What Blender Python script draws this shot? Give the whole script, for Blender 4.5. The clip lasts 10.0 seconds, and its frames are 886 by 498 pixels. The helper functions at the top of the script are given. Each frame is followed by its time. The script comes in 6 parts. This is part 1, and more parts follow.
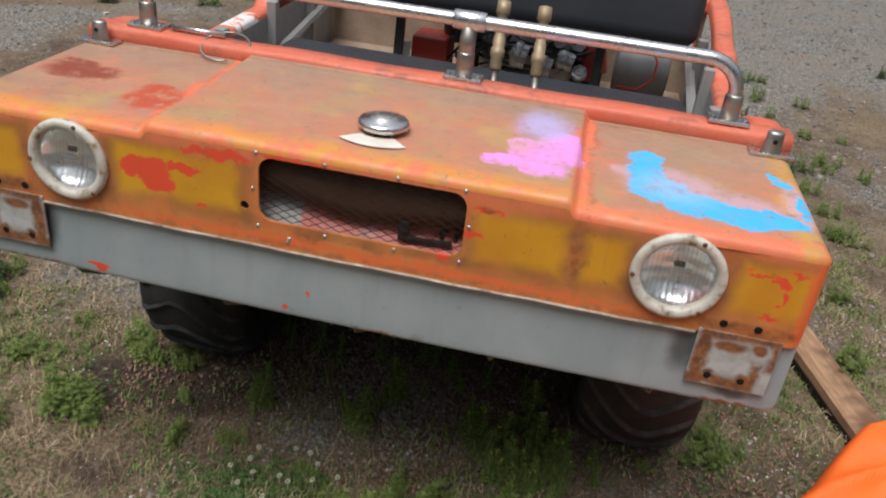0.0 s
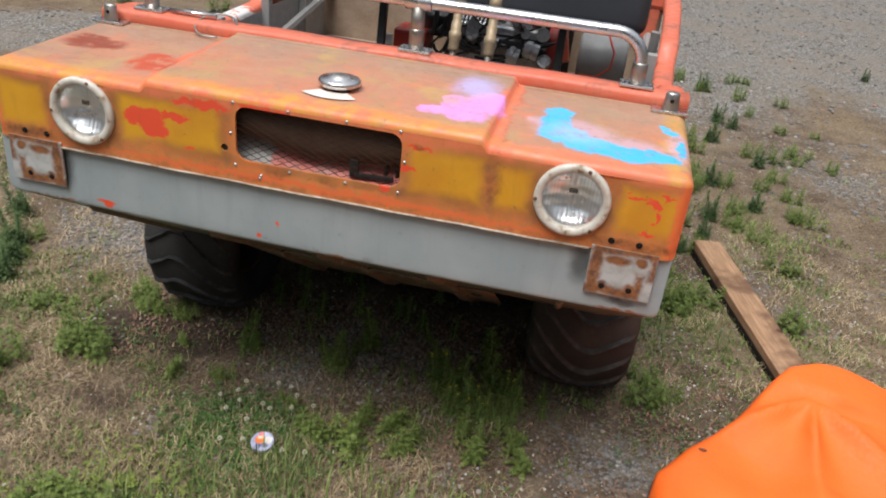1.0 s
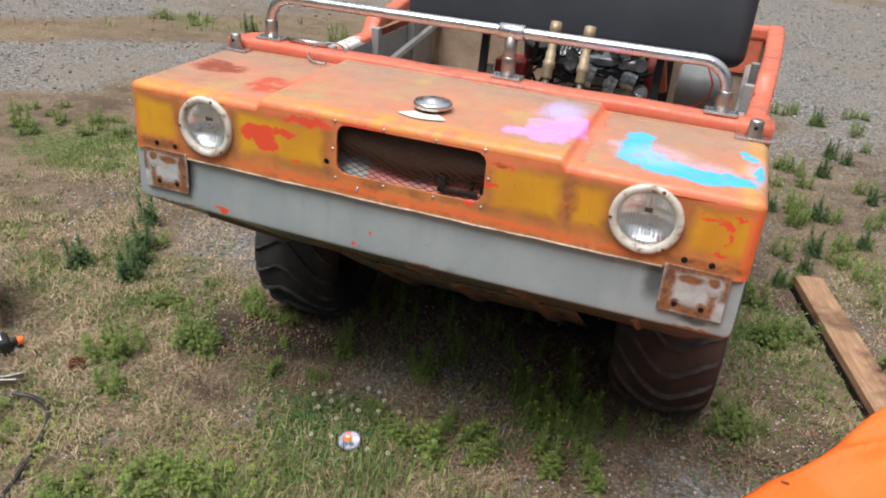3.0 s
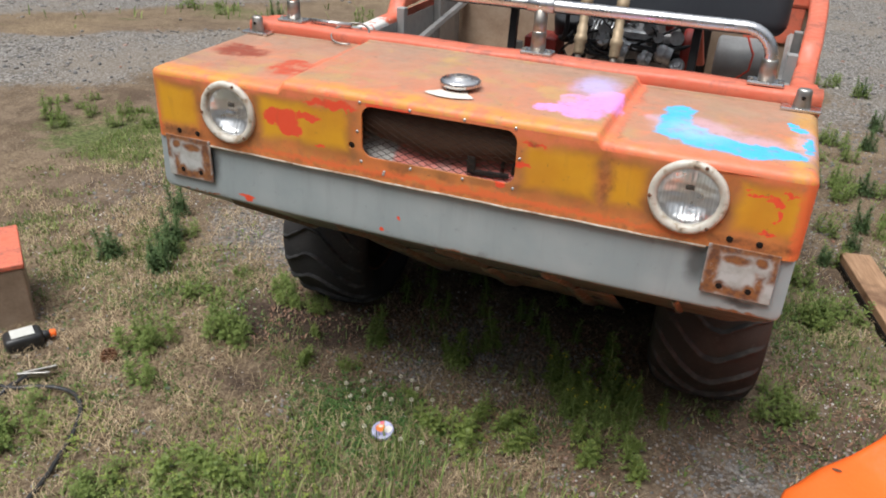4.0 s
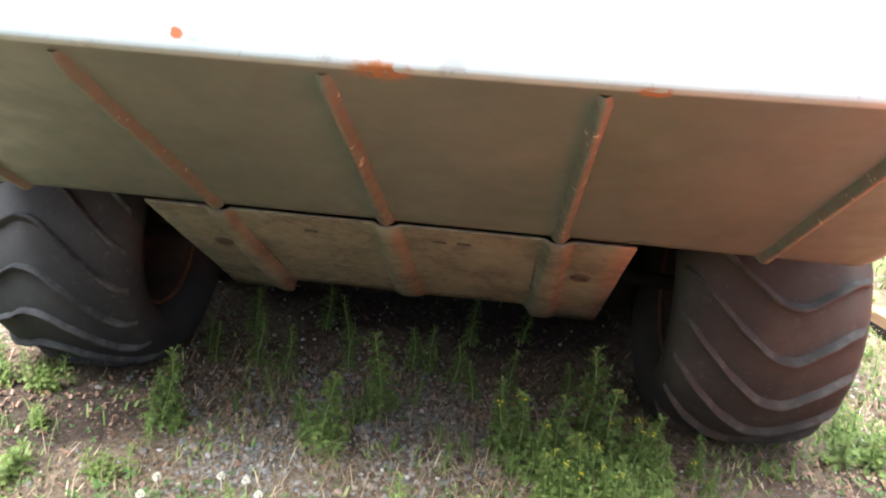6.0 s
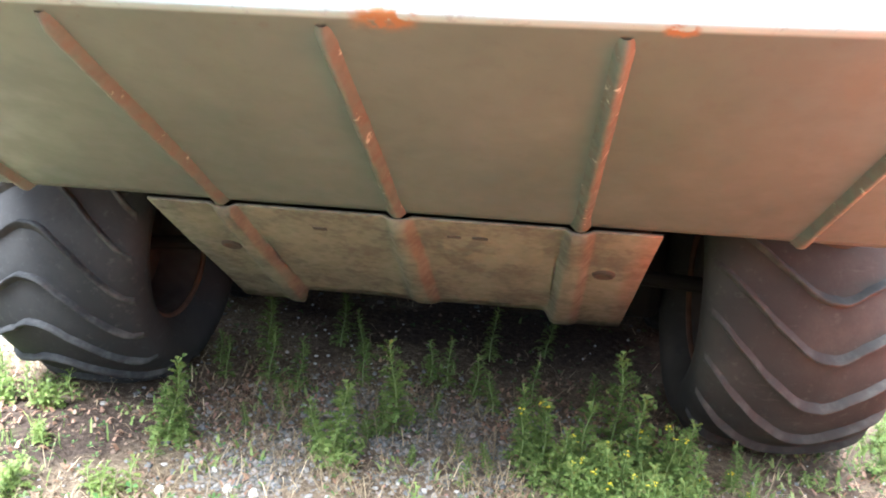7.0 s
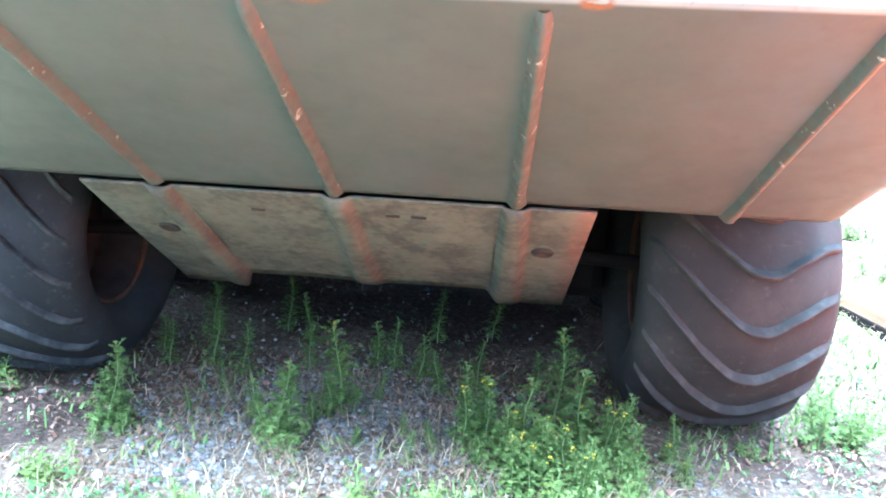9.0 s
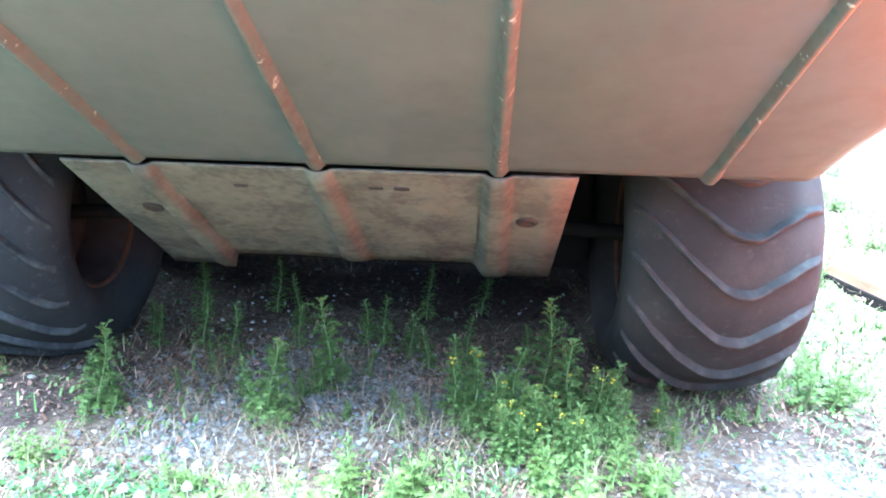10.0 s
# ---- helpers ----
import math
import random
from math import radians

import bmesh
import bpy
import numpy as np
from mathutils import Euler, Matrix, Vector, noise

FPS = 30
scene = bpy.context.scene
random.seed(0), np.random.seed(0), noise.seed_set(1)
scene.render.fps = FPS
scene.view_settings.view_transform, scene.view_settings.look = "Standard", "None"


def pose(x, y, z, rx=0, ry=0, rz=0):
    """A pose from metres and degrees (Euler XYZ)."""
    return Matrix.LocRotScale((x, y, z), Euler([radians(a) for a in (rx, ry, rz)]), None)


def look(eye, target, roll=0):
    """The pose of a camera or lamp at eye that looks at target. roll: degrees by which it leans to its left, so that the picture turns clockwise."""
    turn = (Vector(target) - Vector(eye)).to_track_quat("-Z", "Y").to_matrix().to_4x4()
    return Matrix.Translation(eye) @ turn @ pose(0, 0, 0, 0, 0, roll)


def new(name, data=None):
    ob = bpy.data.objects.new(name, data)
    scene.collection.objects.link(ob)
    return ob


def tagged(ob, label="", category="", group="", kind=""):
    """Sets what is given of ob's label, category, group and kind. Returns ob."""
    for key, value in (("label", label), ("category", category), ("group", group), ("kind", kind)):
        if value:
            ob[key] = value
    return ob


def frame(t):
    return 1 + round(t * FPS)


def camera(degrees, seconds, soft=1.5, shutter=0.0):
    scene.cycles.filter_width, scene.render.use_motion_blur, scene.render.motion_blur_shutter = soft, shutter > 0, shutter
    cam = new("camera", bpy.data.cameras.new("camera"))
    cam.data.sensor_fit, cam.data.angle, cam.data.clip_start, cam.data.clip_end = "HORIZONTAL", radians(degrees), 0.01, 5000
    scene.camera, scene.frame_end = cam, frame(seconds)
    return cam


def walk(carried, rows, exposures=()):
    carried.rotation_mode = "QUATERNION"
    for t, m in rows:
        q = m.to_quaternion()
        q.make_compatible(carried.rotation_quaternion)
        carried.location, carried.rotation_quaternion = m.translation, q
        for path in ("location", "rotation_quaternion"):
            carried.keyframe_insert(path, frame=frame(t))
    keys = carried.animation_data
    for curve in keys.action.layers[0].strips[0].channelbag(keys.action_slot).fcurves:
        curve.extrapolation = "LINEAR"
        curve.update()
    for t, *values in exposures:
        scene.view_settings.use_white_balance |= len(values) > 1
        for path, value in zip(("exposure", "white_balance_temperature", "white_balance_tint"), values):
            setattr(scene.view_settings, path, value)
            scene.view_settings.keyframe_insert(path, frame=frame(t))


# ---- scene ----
cam = camera(60.0, 10.0, soft=1.9, shutter=0.2)
PATH = [
    (0, (0.319, -1.155, 1.59), (0.055, 0.575, 0.623), 6.8),
    (0.2, (0.319, -1.211, 1.599), (0.066, 0.498, 0.591), 7.2),
    (0.5, (0.358, -1.29, 1.611), (0.139, 0.441, 0.634), 7.2),
    (0.7, (0.431, -1.329, 1.628), (0.184, 0.419, 0.688), 6.8),
    (1, (0.542, -1.454, 1.598), (0.234, 0.284, 0.658), 6.4),
    (1.5, (0.624, -1.546, 1.59), (0.13, 0.129, 0.615), 3.8),
    (2, (0.632, -1.579, 1.608), (0.069, 0.116, 0.709), 4.5),
    (2.5, (0.633, -1.574, 1.608), (0.013, 0.125, 0.753), 4.6),
    (2.7, (0.627, -1.571, 1.614), (0.037, 0.132, 0.748), 5.0),
    (3.8, (0.623, -1.48, 1.603), (0.013, 0.178, 0.665), 3.3),
    (4, (0.609, -1.491, 1.584), (-0.045, 0.153, 0.651), 2.4),
    (4.5, (0.452, -1.321, 1.514), (-0.105, 0.28, 0.453), 1.3),
    (4.7, (0.299, -1.178, 1.436), (-0.043, 0.458, 0.338), 1.6),
    (5, (0.196, -0.92, 1.221), (-0.068, 0.763, 0.172), 1.8),
    (5.1, (0.183, -0.939, 1.144), (-0.086, 0.779, 0.155), 2.4),
    (5.2, (0.174, -0.887, 1.049), (-0.190, 0.822, 0.075), 2.0),
    (5.3, (0.156, -0.832, 0.984), (-0.225, 0.857, -0.017), 2.0),
    (5.5, (0.185, -0.783, 0.879), (-0.182, 0.928, -0.091), 3.0),
    (5.7, (0.205, -0.763, 0.835), (-0.064, 1.049, 0.033), 2.8),
    (5.8, (0.203, -0.752, 0.820), (-0.006, 1.093, 0.076), 4.2),
    (6, (0.179, -0.704, 0.785), (0.006, 1.201, 0.201), 4.3),
    (6.2, (0.175, -0.667, 0.752), (-0.048, 1.244, 0.203), 3.8),
    (7.3, (0.201, -0.664, 0.697), (-0.013, 1.267, 0.224), 2.3),
    (7.5, (0.212, -0.663, 0.692), (0.033, 1.264, 0.187), 2.2),
    (8, (0.223, -0.66, 0.682), (0.076, 1.26, 0.143), 2.3),
    (8.5, (0.225, -0.665, 0.686), (0.079, 1.263, 0.174), 2.6),
    (9, (0.222, -0.67, 0.691), (0.093, 1.26, 0.179), 3.0),
    (9.5, (0.226, -0.671, 0.685), (0.107, 1.253, 0.149), 2.7),
    (10, (0.236, -0.679, 0.665), (0.129, 1.244, 0.126), 1.6),
]

EXPOSURES = [(0.0, -0.05, 6200, 10), (0.5, 0.3, 6200, 10), (1.0, 0.22, 6200, 10), (2.5, 0.42, 6200, 10), (4.5, 0.3, 6200, 10), (5.0, 0.7, 6200, 10), (5.5, 1.1, 6500, 8), (5.8, 2.05, 6000, 8), (6.0, 2.6, 5700, 8), (7.3, 3.62, 5200, 6),
             (7.8, 3.88, 4520, 3), (9.0, 3.92, 4230, 2), (10.0, 3.90, 4230, 2)]
walk(cam, [(t, look(eye, target, roll)) for t, eye, target, roll in PATH], EXPOSURES)

# ---- light: bright overcast day ----
world = bpy.data.worlds.new("overcast_sky")
scene.world = world
world.use_nodes = True
wt = world.node_tree
sky = wt.nodes.new("ShaderNodeTexSky")
sky.sky_type = 'NISHITA'
sky.sun_disc = False
sky.sun_elevation, sky.sun_rotation = radians(65), radians(200)
sky.air_density, sky.dust_density, sky.ozone_density = 1.0, 1.5, 1.0
whiten = wt.nodes.new("ShaderNodeMixRGB")
whiten.inputs[0].default_value = 0.92
# cloud layer, much brighter overhead than over the wooded horizon
up = wt.nodes.new("ShaderNodeSeparateXYZ")
wt.links.new(wt.nodes.new("ShaderNodeTexCoord").outputs["Generated"], up.inputs[0])
rise = wt.nodes.new("ShaderNodeMapRange")
rise.inputs["To Min"].default_value, rise.inputs["To Max"].default_value = 0.05, 1.9
rise.inputs["From Min"].default_value = 0.12
wt.links.new(up.outputs[2], rise.inputs["Value"])
cloud = wt.nodes.new("ShaderNodeVectorMath")
cloud.operation = 'MULTIPLY'
cloud.inputs[0].default_value = (8.0, 8.3, 8.8)
wt.links.new(rise.outputs[0], cloud.inputs[1])
wt.links.new(cloud.outputs[0], whiten.inputs[2])
wt.links.new(sky.outputs[0], whiten.inputs[1])
wt.links.new(whiten.outputs[0], wt.nodes["Background"].inputs[0])
wt.nodes["Background"].inputs[1].default_value = 0.055
sun = new("sun", bpy.data.lights.new("sun", 'SUN'))
sun.data.energy, sun.data.angle, sun.data.color = 3.6, radians(38), (1.0, 0.96, 0.9)
sun.matrix_world = look((-1.1, -2.8, 7.0), (0, 0, 0))


# ---- material helpers ----
def material(name, rough=0.6, metal=0.0, colour=(0.5, 0.5, 0.5)):
    m = bpy.data.materials.new(name)
    m.use_nodes = True
    b = m.node_tree.nodes["Principled BSDF"]
    b.inputs["Roughness"].default_value = rough
    b.inputs["Metallic"].default_value = metal
    b.inputs["Base Color"].default_value = (*colour, 1)
    return m


def feed(nt, socket, value):
    if isinstance(value, bpy.types.NodeSocket):
        nt.links.new(value, socket)
    elif isinstance(value, (tuple, list)) and len(value) == 3 and len(socket.default_value) == 4:
        socket.default_value = (*value, 1)
    else:
        socket.default_value = value


def node(nt, kind, ins=(), **attrs):
    n = nt.nodes.new("ShaderNode" + kind)
    if "operation" in attrs:
        n.operation = attrs["operation"]
    if "blend_type" in attrs:
        n.blend_type = attrs["blend_type"]
    if "feature" in attrs:
        n.feature = attrs["feature"]
    if "interpolation_type" in attrs:
        n.interpolation_type = attrs["interpolation_type"]
    if "attribute_name" in attrs:
        n.attribute_name = attrs["attribute_name"]
    for k, v in dict(ins).items():
        feed(nt, n.inputs[k], v)
    return n


def coords(nt, kind="Object"):
    return node(nt, "TexCoord").outputs[kind]


def grain(nt, vec, scale, detail=4.0, rough=0.55, dist=0.0):
    return node(nt, "TexNoise", {"Vector": vec, "Scale": scale, "Detail": detail, "Roughness": rough, "Distortion": dist}).outputs["Fac"]


def blend(nt, fac, a, b, mode='MIX'):
    return node(nt, "MixRGB", {0: fac, 1: a, 2: b}, blend_type=mode).outputs[0]


def span(nt, value, lo, hi, a=0.0, b=1.0):
    return node(nt, "MapRange", {"Value": value, "From Min": lo, "From Max": hi, "To Min": a, "To Max": b},
                interpolation_type='SMOOTHSTEP').outputs[0]


def calc(nt, op, a, b=0.0):
    return node(nt, "Math", {0: a, 1: b}, operation=op).outputs[0]


def vcalc(nt, op, a, b):
    return node(nt, "VectorMath", {0: a, 1: b}, operation=op).outputs[0]


def relief(nt, bsdf, height, strength=0.3, distance=0.002):
    bump = node(nt, "Bump", {"Height": height, "Strength": strength, "Distance": distance})
    nt.links.new(bump.outputs[0], bsdf.inputs["Normal"])


def warped(nt, vec, scale, amount):
    col = node(nt, "TexNoise", {"Vector": vec, "Scale": scale, "Detail": 5.0, "Roughness": 0.6}).outputs["Color"]
    off = vcalc(nt, 'MULTIPLY', vcalc(nt, 'SUBTRACT', col, (0.5, 0.5, 0.5)), (amount, amount, amount))
    return vcalc(nt, 'ADD', vec, off)


def blots(nt, vec, spots, flat, soft=0.12):
    """Mask of worn paint spots: each spot is centre a, centre b, radius a, radius b in the plane that is left when axis flat is dropped."""
    total = None
    for a, b, ra, rb in spots:
        c, s = [a, b], [1 / ra, 1 / rb]
        c.insert(flat, 0.0), s.insert(flat, 0.0)
        d = vcalc(nt, 'MULTIPLY', vcalc(nt, 'SUBTRACT', vec, tuple(c)), tuple(s))
        r = node(nt, "VectorMath", {0: d}, operation='LENGTH').outputs["Value"]
        m = span(nt, r, 1 + soft, 1 - soft)
        total = m if total is None else calc(nt, 'MAXIMUM', total, m)
    return total


def boxmask(nt, vec, boxes, flat, soft=0.015):
    """Mask of soft-edged rectangles: centre a, centre b, half a, half b."""
    total = None
    sep = node(nt, "SeparateXYZ", {0: vec}).outputs
    ax = [i for i in range(3) if i != flat]
    for a, b, ha, hb in boxes:
        da = calc(nt, 'SUBTRACT', calc(nt, 'ABSOLUTE', calc(nt, 'SUBTRACT', sep[ax[0]], a)), ha)
        db = calc(nt, 'SUBTRACT', calc(nt, 'ABSOLUTE', calc(nt, 'SUBTRACT', sep[ax[1]], b)), hb)
        m = span(nt, calc(nt, 'MAXIMUM', da, db), soft, -soft)
        total = m if total is None else calc(nt, 'MAXIMUM', total, m)
    return total


# ---- materials ----
ORANGE, REDO, YELLOW = (0.66, 0.195, 0.055), (0.78, 0.085, 0.035), (0.68, 0.34, 0.018)


def paint_base(nt, v):
    """Sun-faded orange paint with dust and darker grime."""
    c = blend(nt, span(nt, grain(nt, v, 9, 6), 0.35, 0.7), ORANGE, (0.66, 0.25, 0.07))
    c = blend(nt, span(nt, grain(nt, v, 38, 4), 0.55, 0.8), c, (0.55, 0.15, 0.075))
    c = blend(nt, calc(nt, 'MULTIPLY', span(nt, grain(nt, v, 17, 7, 0.7), 0.5, 0.68), 0.55), c, (0.34, 0.17, 0.085))
    return c


def make_front_paint():
    m = material("faded_front_paint", 0.42)
    nt, b = m.node_tree, m.node_tree.nodes["Principled BSDF"]
    v = coords(nt)
    w = warped(nt, v, 14, 0.03)
    base = paint_base(nt, v)
    panels = [(-0.705, 0.974, 0.056, 0.050), (-0.335, 0.986, 0.118, 0.048), (0.292, 0.982, 0.076, 0.047), (0.435, 0.978, 0.034, 0.044), (0.708, 0.978, 0.055, 0.044)]
    grime = boxmask(nt, w, [(a, z, ha + 0.026, hz + 0.022) for a, z, ha, hz in panels], 1, 0.03)
    dark = calc(nt, 'MULTIPLY', grime, span(nt, grain(nt, v, 7, 5), 0.3, 0.65))
    base = blend(nt, calc(nt, 'MULTIPLY', dark, 0.75), base, (0.19, 0.09, 0.03))
    ring = blots(nt, w, [(-0.547, 0.98, 0.108, 0.098), (0.557, 0.98, 0.108, 0.098), (0.0, 1.07, 0.36, 0.014), (0.008, 0.93, 0.22, 0.016)], 1, 0.3)
    base = blend(nt, calc(nt, 'MULTIPLY', ring, span(nt, grain(nt, w, 11, 6), 0.36, 0.72, 0.15, 0.85)), base, (0.17, 0.085, 0.04))
    yell = blend(nt, span(nt, grain(nt, v, 6, 6), 0.35, 0.7), YELLOW, (0.58, 0.25, 0.02))
    base = blend(nt, boxmask(nt, w, panels, 1, 0.016), base, yell)
    top = calc(nt, 'MULTIPLY', span(nt, node(nt, "SeparateXYZ", {0: w}).outputs[2], 1.028, 1.05), span(nt, grain(nt, v, 16, 6, 0.65), 0.36, 0.6, 0.2, 0.85))
    base = blend(nt, top, base, (0.76, 0.20, 0.10))
    slot = boxmask(nt, w, [(-0.71, 0.907, 0.075, 0.010), (0.70, 0.903, 0.085, 0.010)], 1, 0.008)
    base = blend(nt, calc(nt, 'MULTIPLY', slot, span(nt, grain(nt, v, 36, 6, 0.7), 0.38, 0.6, 0.15, 0.85)), base, (0.15, 0.06, 0.03))
    w2 = warped(nt, warped(nt, v, 24, 0.042), 110, 0.020)
    red = blots(nt, w2, [(-0.395, 0.992, 0.050, 0.026), (-0.372, 0.968, 0.034, 0.022), (-0.318, 1.004, 0.032, 0.008), (-0.26, 1.043, 0.07, 0.009), (-0.11, 1.055, 0.06, 0.007),
                         (-0.29, 0.937, 0.012, 0.005), (0.722, 0.998, 0.015, 0.010), (0.742, 1.018, 0.016, 0.004), (0.688, 1.006, 0.026, 0.003), (0.665, 1.016, 0.008, 0.0025),
                         (0.716, 0.930, 0.018, 0.005), (0.722, 0.962, 0.005, 0.005), (0.212, 0.983, 0.018, 0.007), (0.165, 0.925, 0.008, 0.008), (0.235, 1.03, 0.03, 0.004), (0.73, 0.975, 0.004, 0.010)], 1)
    base = blend(nt, red, base, REDO)
    drip = span(nt, grain(nt, vcalc(nt, 'MULTIPLY', v, (38.0, 38.0, 7.0)), 1.0, 5, 0.6), 0.55, 0.75)
    base = blend(nt, calc(nt, 'MULTIPLY', drip, 0.22), base, (0.26, 0.12, 0.05))
    scuff = span(nt, grain(nt, v, 55, 6, 0.7), 0.62, 0.70)
    base = blend(nt, calc(nt, 'MULTIPLY', scuff, 0.6), base, (0.16, 0.09, 0.05))
    corner = blots(nt, w2, [(0.775, 0.97, 0.016, 0.09), (-0.775, 0.93, 0.012, 0.05), (0.02, 0.898, 0.5, 0.008)], 1, 0.4)
    base = blend(nt, calc(nt, 'MULTIPLY', corner, 0.75), base, (0.80, 0.16, 0.05))
    rust = blots(nt, w, [(0.392, 0.985, 0.018, 0.055), (0.40, 0.99, 0.010, 0.014), (0.23, 1.034, 0.014, 0.006), (0.70, 0.902, 0.09, 0.012), (-0.70, 0.902, 0.09, 0.012), (-0.09, 0.912, 0.02, 0.01)], 1, 0.5)
    base = blend(nt, calc(nt, 'MULTIPLY', rust, span(nt, grain(nt, v, 40, 6, 0.7), 0.40, 0.72, 0.1, 0.85)), base, (0.17, 0.065, 0.025))
    hem = calc(nt, 'MULTIPLY', boxmask(nt, w, [(0.0, 0.886, 0.8, 0.006)], 1, 0.008), span(nt, grain(nt, v, 32, 6, 0.7), 0.44, 0.6))
    base = blend(nt, calc(nt, 'MULTIPLY', hem, 0.4), base, (0.13, 0.06, 0.03))
    feed(nt, b.inputs["Base Color"], base)
    feed(nt, b.inputs["Roughness"], span(nt, grain(nt, v, 25), 0.3, 0.7, 0.32, 0.6))
    relief(nt, b, grain(nt, v, 120, 3), 0.12, 0.001)
    return m


def make_hood_paint():
    m = material("faded_hood_paint", 0.5)
    nt, b = m.node_tree, m.node_tree.nodes["Principled BSDF"]
    v = coords(nt)
    w = warped(nt, v, 12, 0.06)
    base = blend(nt, span(nt, grain(nt, v, 5, 7, 0.6), 0.35, 0.7), (0.50, 0.20, 0.115), (0.43, 0.22, 0.135))
    base = blend(nt, span(nt, grain(nt, w, 16, 6, 0.6), 0.5, 0.68), base, (0.60, 0.185, 0.095))
    base = blend(nt, calc(nt, 'MULTIPLY', span(nt, grain(nt, w, 8, 7, 0.65), 0.50, 0.64), 0.75), base, (0.40, 0.265, 0.12))
    base = blend(nt, calc(nt, 'MULTIPLY', span(nt, grain(nt, v, 3.5, 4), 0.5, 0.7), 0.5), base, (0.34, 0.21, 0.15))
    sep = node(nt, "SeparateXYZ", {0: w}).outputs
    dust = calc(nt, 'ADD', span(nt, sep[1], 0.12, 0.44), calc(nt, 'MULTIPLY', calc(nt, 'SUBTRACT', grain(nt, w, 7, 7, 0.65), 0.5), 1.3))
    base = blend(nt, calc(nt, 'MULTIPLY', span(nt, dust, 0.35, 1.0), 0.75), base, blend(nt, grain(nt, v, 60, 5), (0.26, 0.165, 0.11), (0.40, 0.27, 0.19)))
    side = calc(nt, 'MULTIPLY', span(nt, sep[0], -0.40, -0.46), span(nt, grain(nt, w, 6, 6, 0.6), 0.35, 0.65))
    base = blend(nt, calc(nt, 'MULTIPLY', side, 0.6), base, (0.34, 0.19, 0.125))
    edge = span(nt, sep[1], 0.07, 0.012)
    ridge = blots(nt, w, [(-0.405, 0.22, 0.02, 0.35), (0.375, 0.22, 0.02, 0.35)], 2, 0.5)
    base = blend(nt, calc(nt, 'MULTIPLY', calc(nt, 'MAXIMUM', edge, ridge), span(nt, grain(nt, v, 14, 6, 0.65), 0.3, 0.6, 0.5, 0.95)), base, (0.80, 0.17, 0.075))
    ochre = calc(nt, 'MULTIPLY', blots(nt, w, [(-0.65, 0.0, 0.18, 0.05), (0.0, 0.0, 0.38, 0.055), (0.76, 0.14, 0.035, 0.28)], 2, 0.6), span(nt, grain(nt, w, 22, 6, 0.65), 0.35, 0.6))
    base = blend(nt, calc(nt, 'MULTIPLY', ochre, 0.8), base, (0.60, 0.30, 0.04))
    w2 = warped(nt, warped(nt, v, 20, 0.05), 75, 0.03)
    red = blots(nt, w2, [(-0.665, 0.225, 0.075, 0.045), (-0.70, 0.265, 0.05, 0.028), (-0.62, 0.215, 0.04, 0.022)], 2, 0.3)
    bright = blots(nt, w2, [(-0.455, 0.15, 0.055, 0.06), (-0.475, 0.20, 0.035, 0.03)], 2, 0.3)
    worn = span(nt, grain(nt, warped(nt, v, 30, 0.05), 24, 6, 0.65), 0.36, 0.48)
    base = blend(nt, calc(nt, 'MULTIPLY', red, worn), base, (0.27, 0.055, 0.025))
    base = blend(nt, calc(nt, 'MULTIPLY', bright, worn), base, (0.48, 0.075, 0.03))
    pink = blots(nt, w2, [(0.297, 0.155, 0.062, 0.085), (0.325, 0.21, 0.045, 0.085), (0.243, 0.115, 0.05, 0.028), (0.255, 0.19, 0.025, 0.04)], 2, 0.16)
    lav = blots(nt, w2, [(0.287, 0.31, 0.05, 0.075)], 2, 0.6)
    base = blend(nt, pink, base, (0.82, 0.30, 0.68))
    base = blend(nt, calc(nt, 'MULTIPLY', lav, 0.7), base, (0.46, 0.44, 0.80))
    blue = blots(nt, w2, [(0.490, 0.275, 0.036, 0.034), (0.487, 0.21, 0.036, 0.06), (0.512, 0.14, 0.055, 0.055), (0.575, 0.105, 0.07, 0.048), (0.65, 0.088, 0.065, 0.042),
                          (0.71, 0.10, 0.045, 0.034), (0.762, 0.17, 0.010, 0.05), (0.744, 0.262, 0.014, 0.018), (0.728, 0.29, 0.012, 0.010)], 2, 0.16)
    halo = blots(nt, w2, [(0.54, 0.17, 0.085, 0.065), (0.64, 0.13, 0.09, 0.05), (0.755, 0.18, 0.025, 0.09), (0.46, 0.20, 0.03, 0.03)], 2, 0.4)
    base = blend(nt, calc(nt, 'MULTIPLY', halo, 0.6), base, (0.60, 0.40, 0.50))
    tint = calc(nt, 'MULTIPLY', blots(nt, w2, [(0.54, 0.16, 0.06, 0.06)], 2, 0.7), 0.7)
    base = blend(nt, blue, base, blend(nt, tint, (0.07, 0.45, 0.83), (0.33, 0.50, 0.83)))
    seam = boxmask(nt, w, [(0.0, 0.428, 0.78, 0.006), (0.392, 0.21, 0.004, 0.2), (-0.418, 0.21, 0.003, 0.2)], 2, 0.008)
    base = blend(nt, calc(nt, 'MULTIPLY', seam, span(nt, grain(nt, v, 30, 5, 0.65), 0.4, 0.7, 0.15, 0.6)), base, (0.13, 0.075, 0.045))
    haze = span(nt, grain(nt, w, 28, 7, 0.7), 0.5, 0.7)
    base = blend(nt, calc(nt, 'MULTIPLY', haze, 0.55), base, (0.33, 0.215, 0.145))
    brush = span(nt, grain(nt, vcalc(nt, 'MULTIPLY', w, (9.0, 60.0, 9.0)), 1.0, 6, 0.7), 0.55, 0.75)
    base = blend(nt, calc(nt, 'MULTIPLY', brush, 0.35), base, (0.60, 0.36, 0.26))
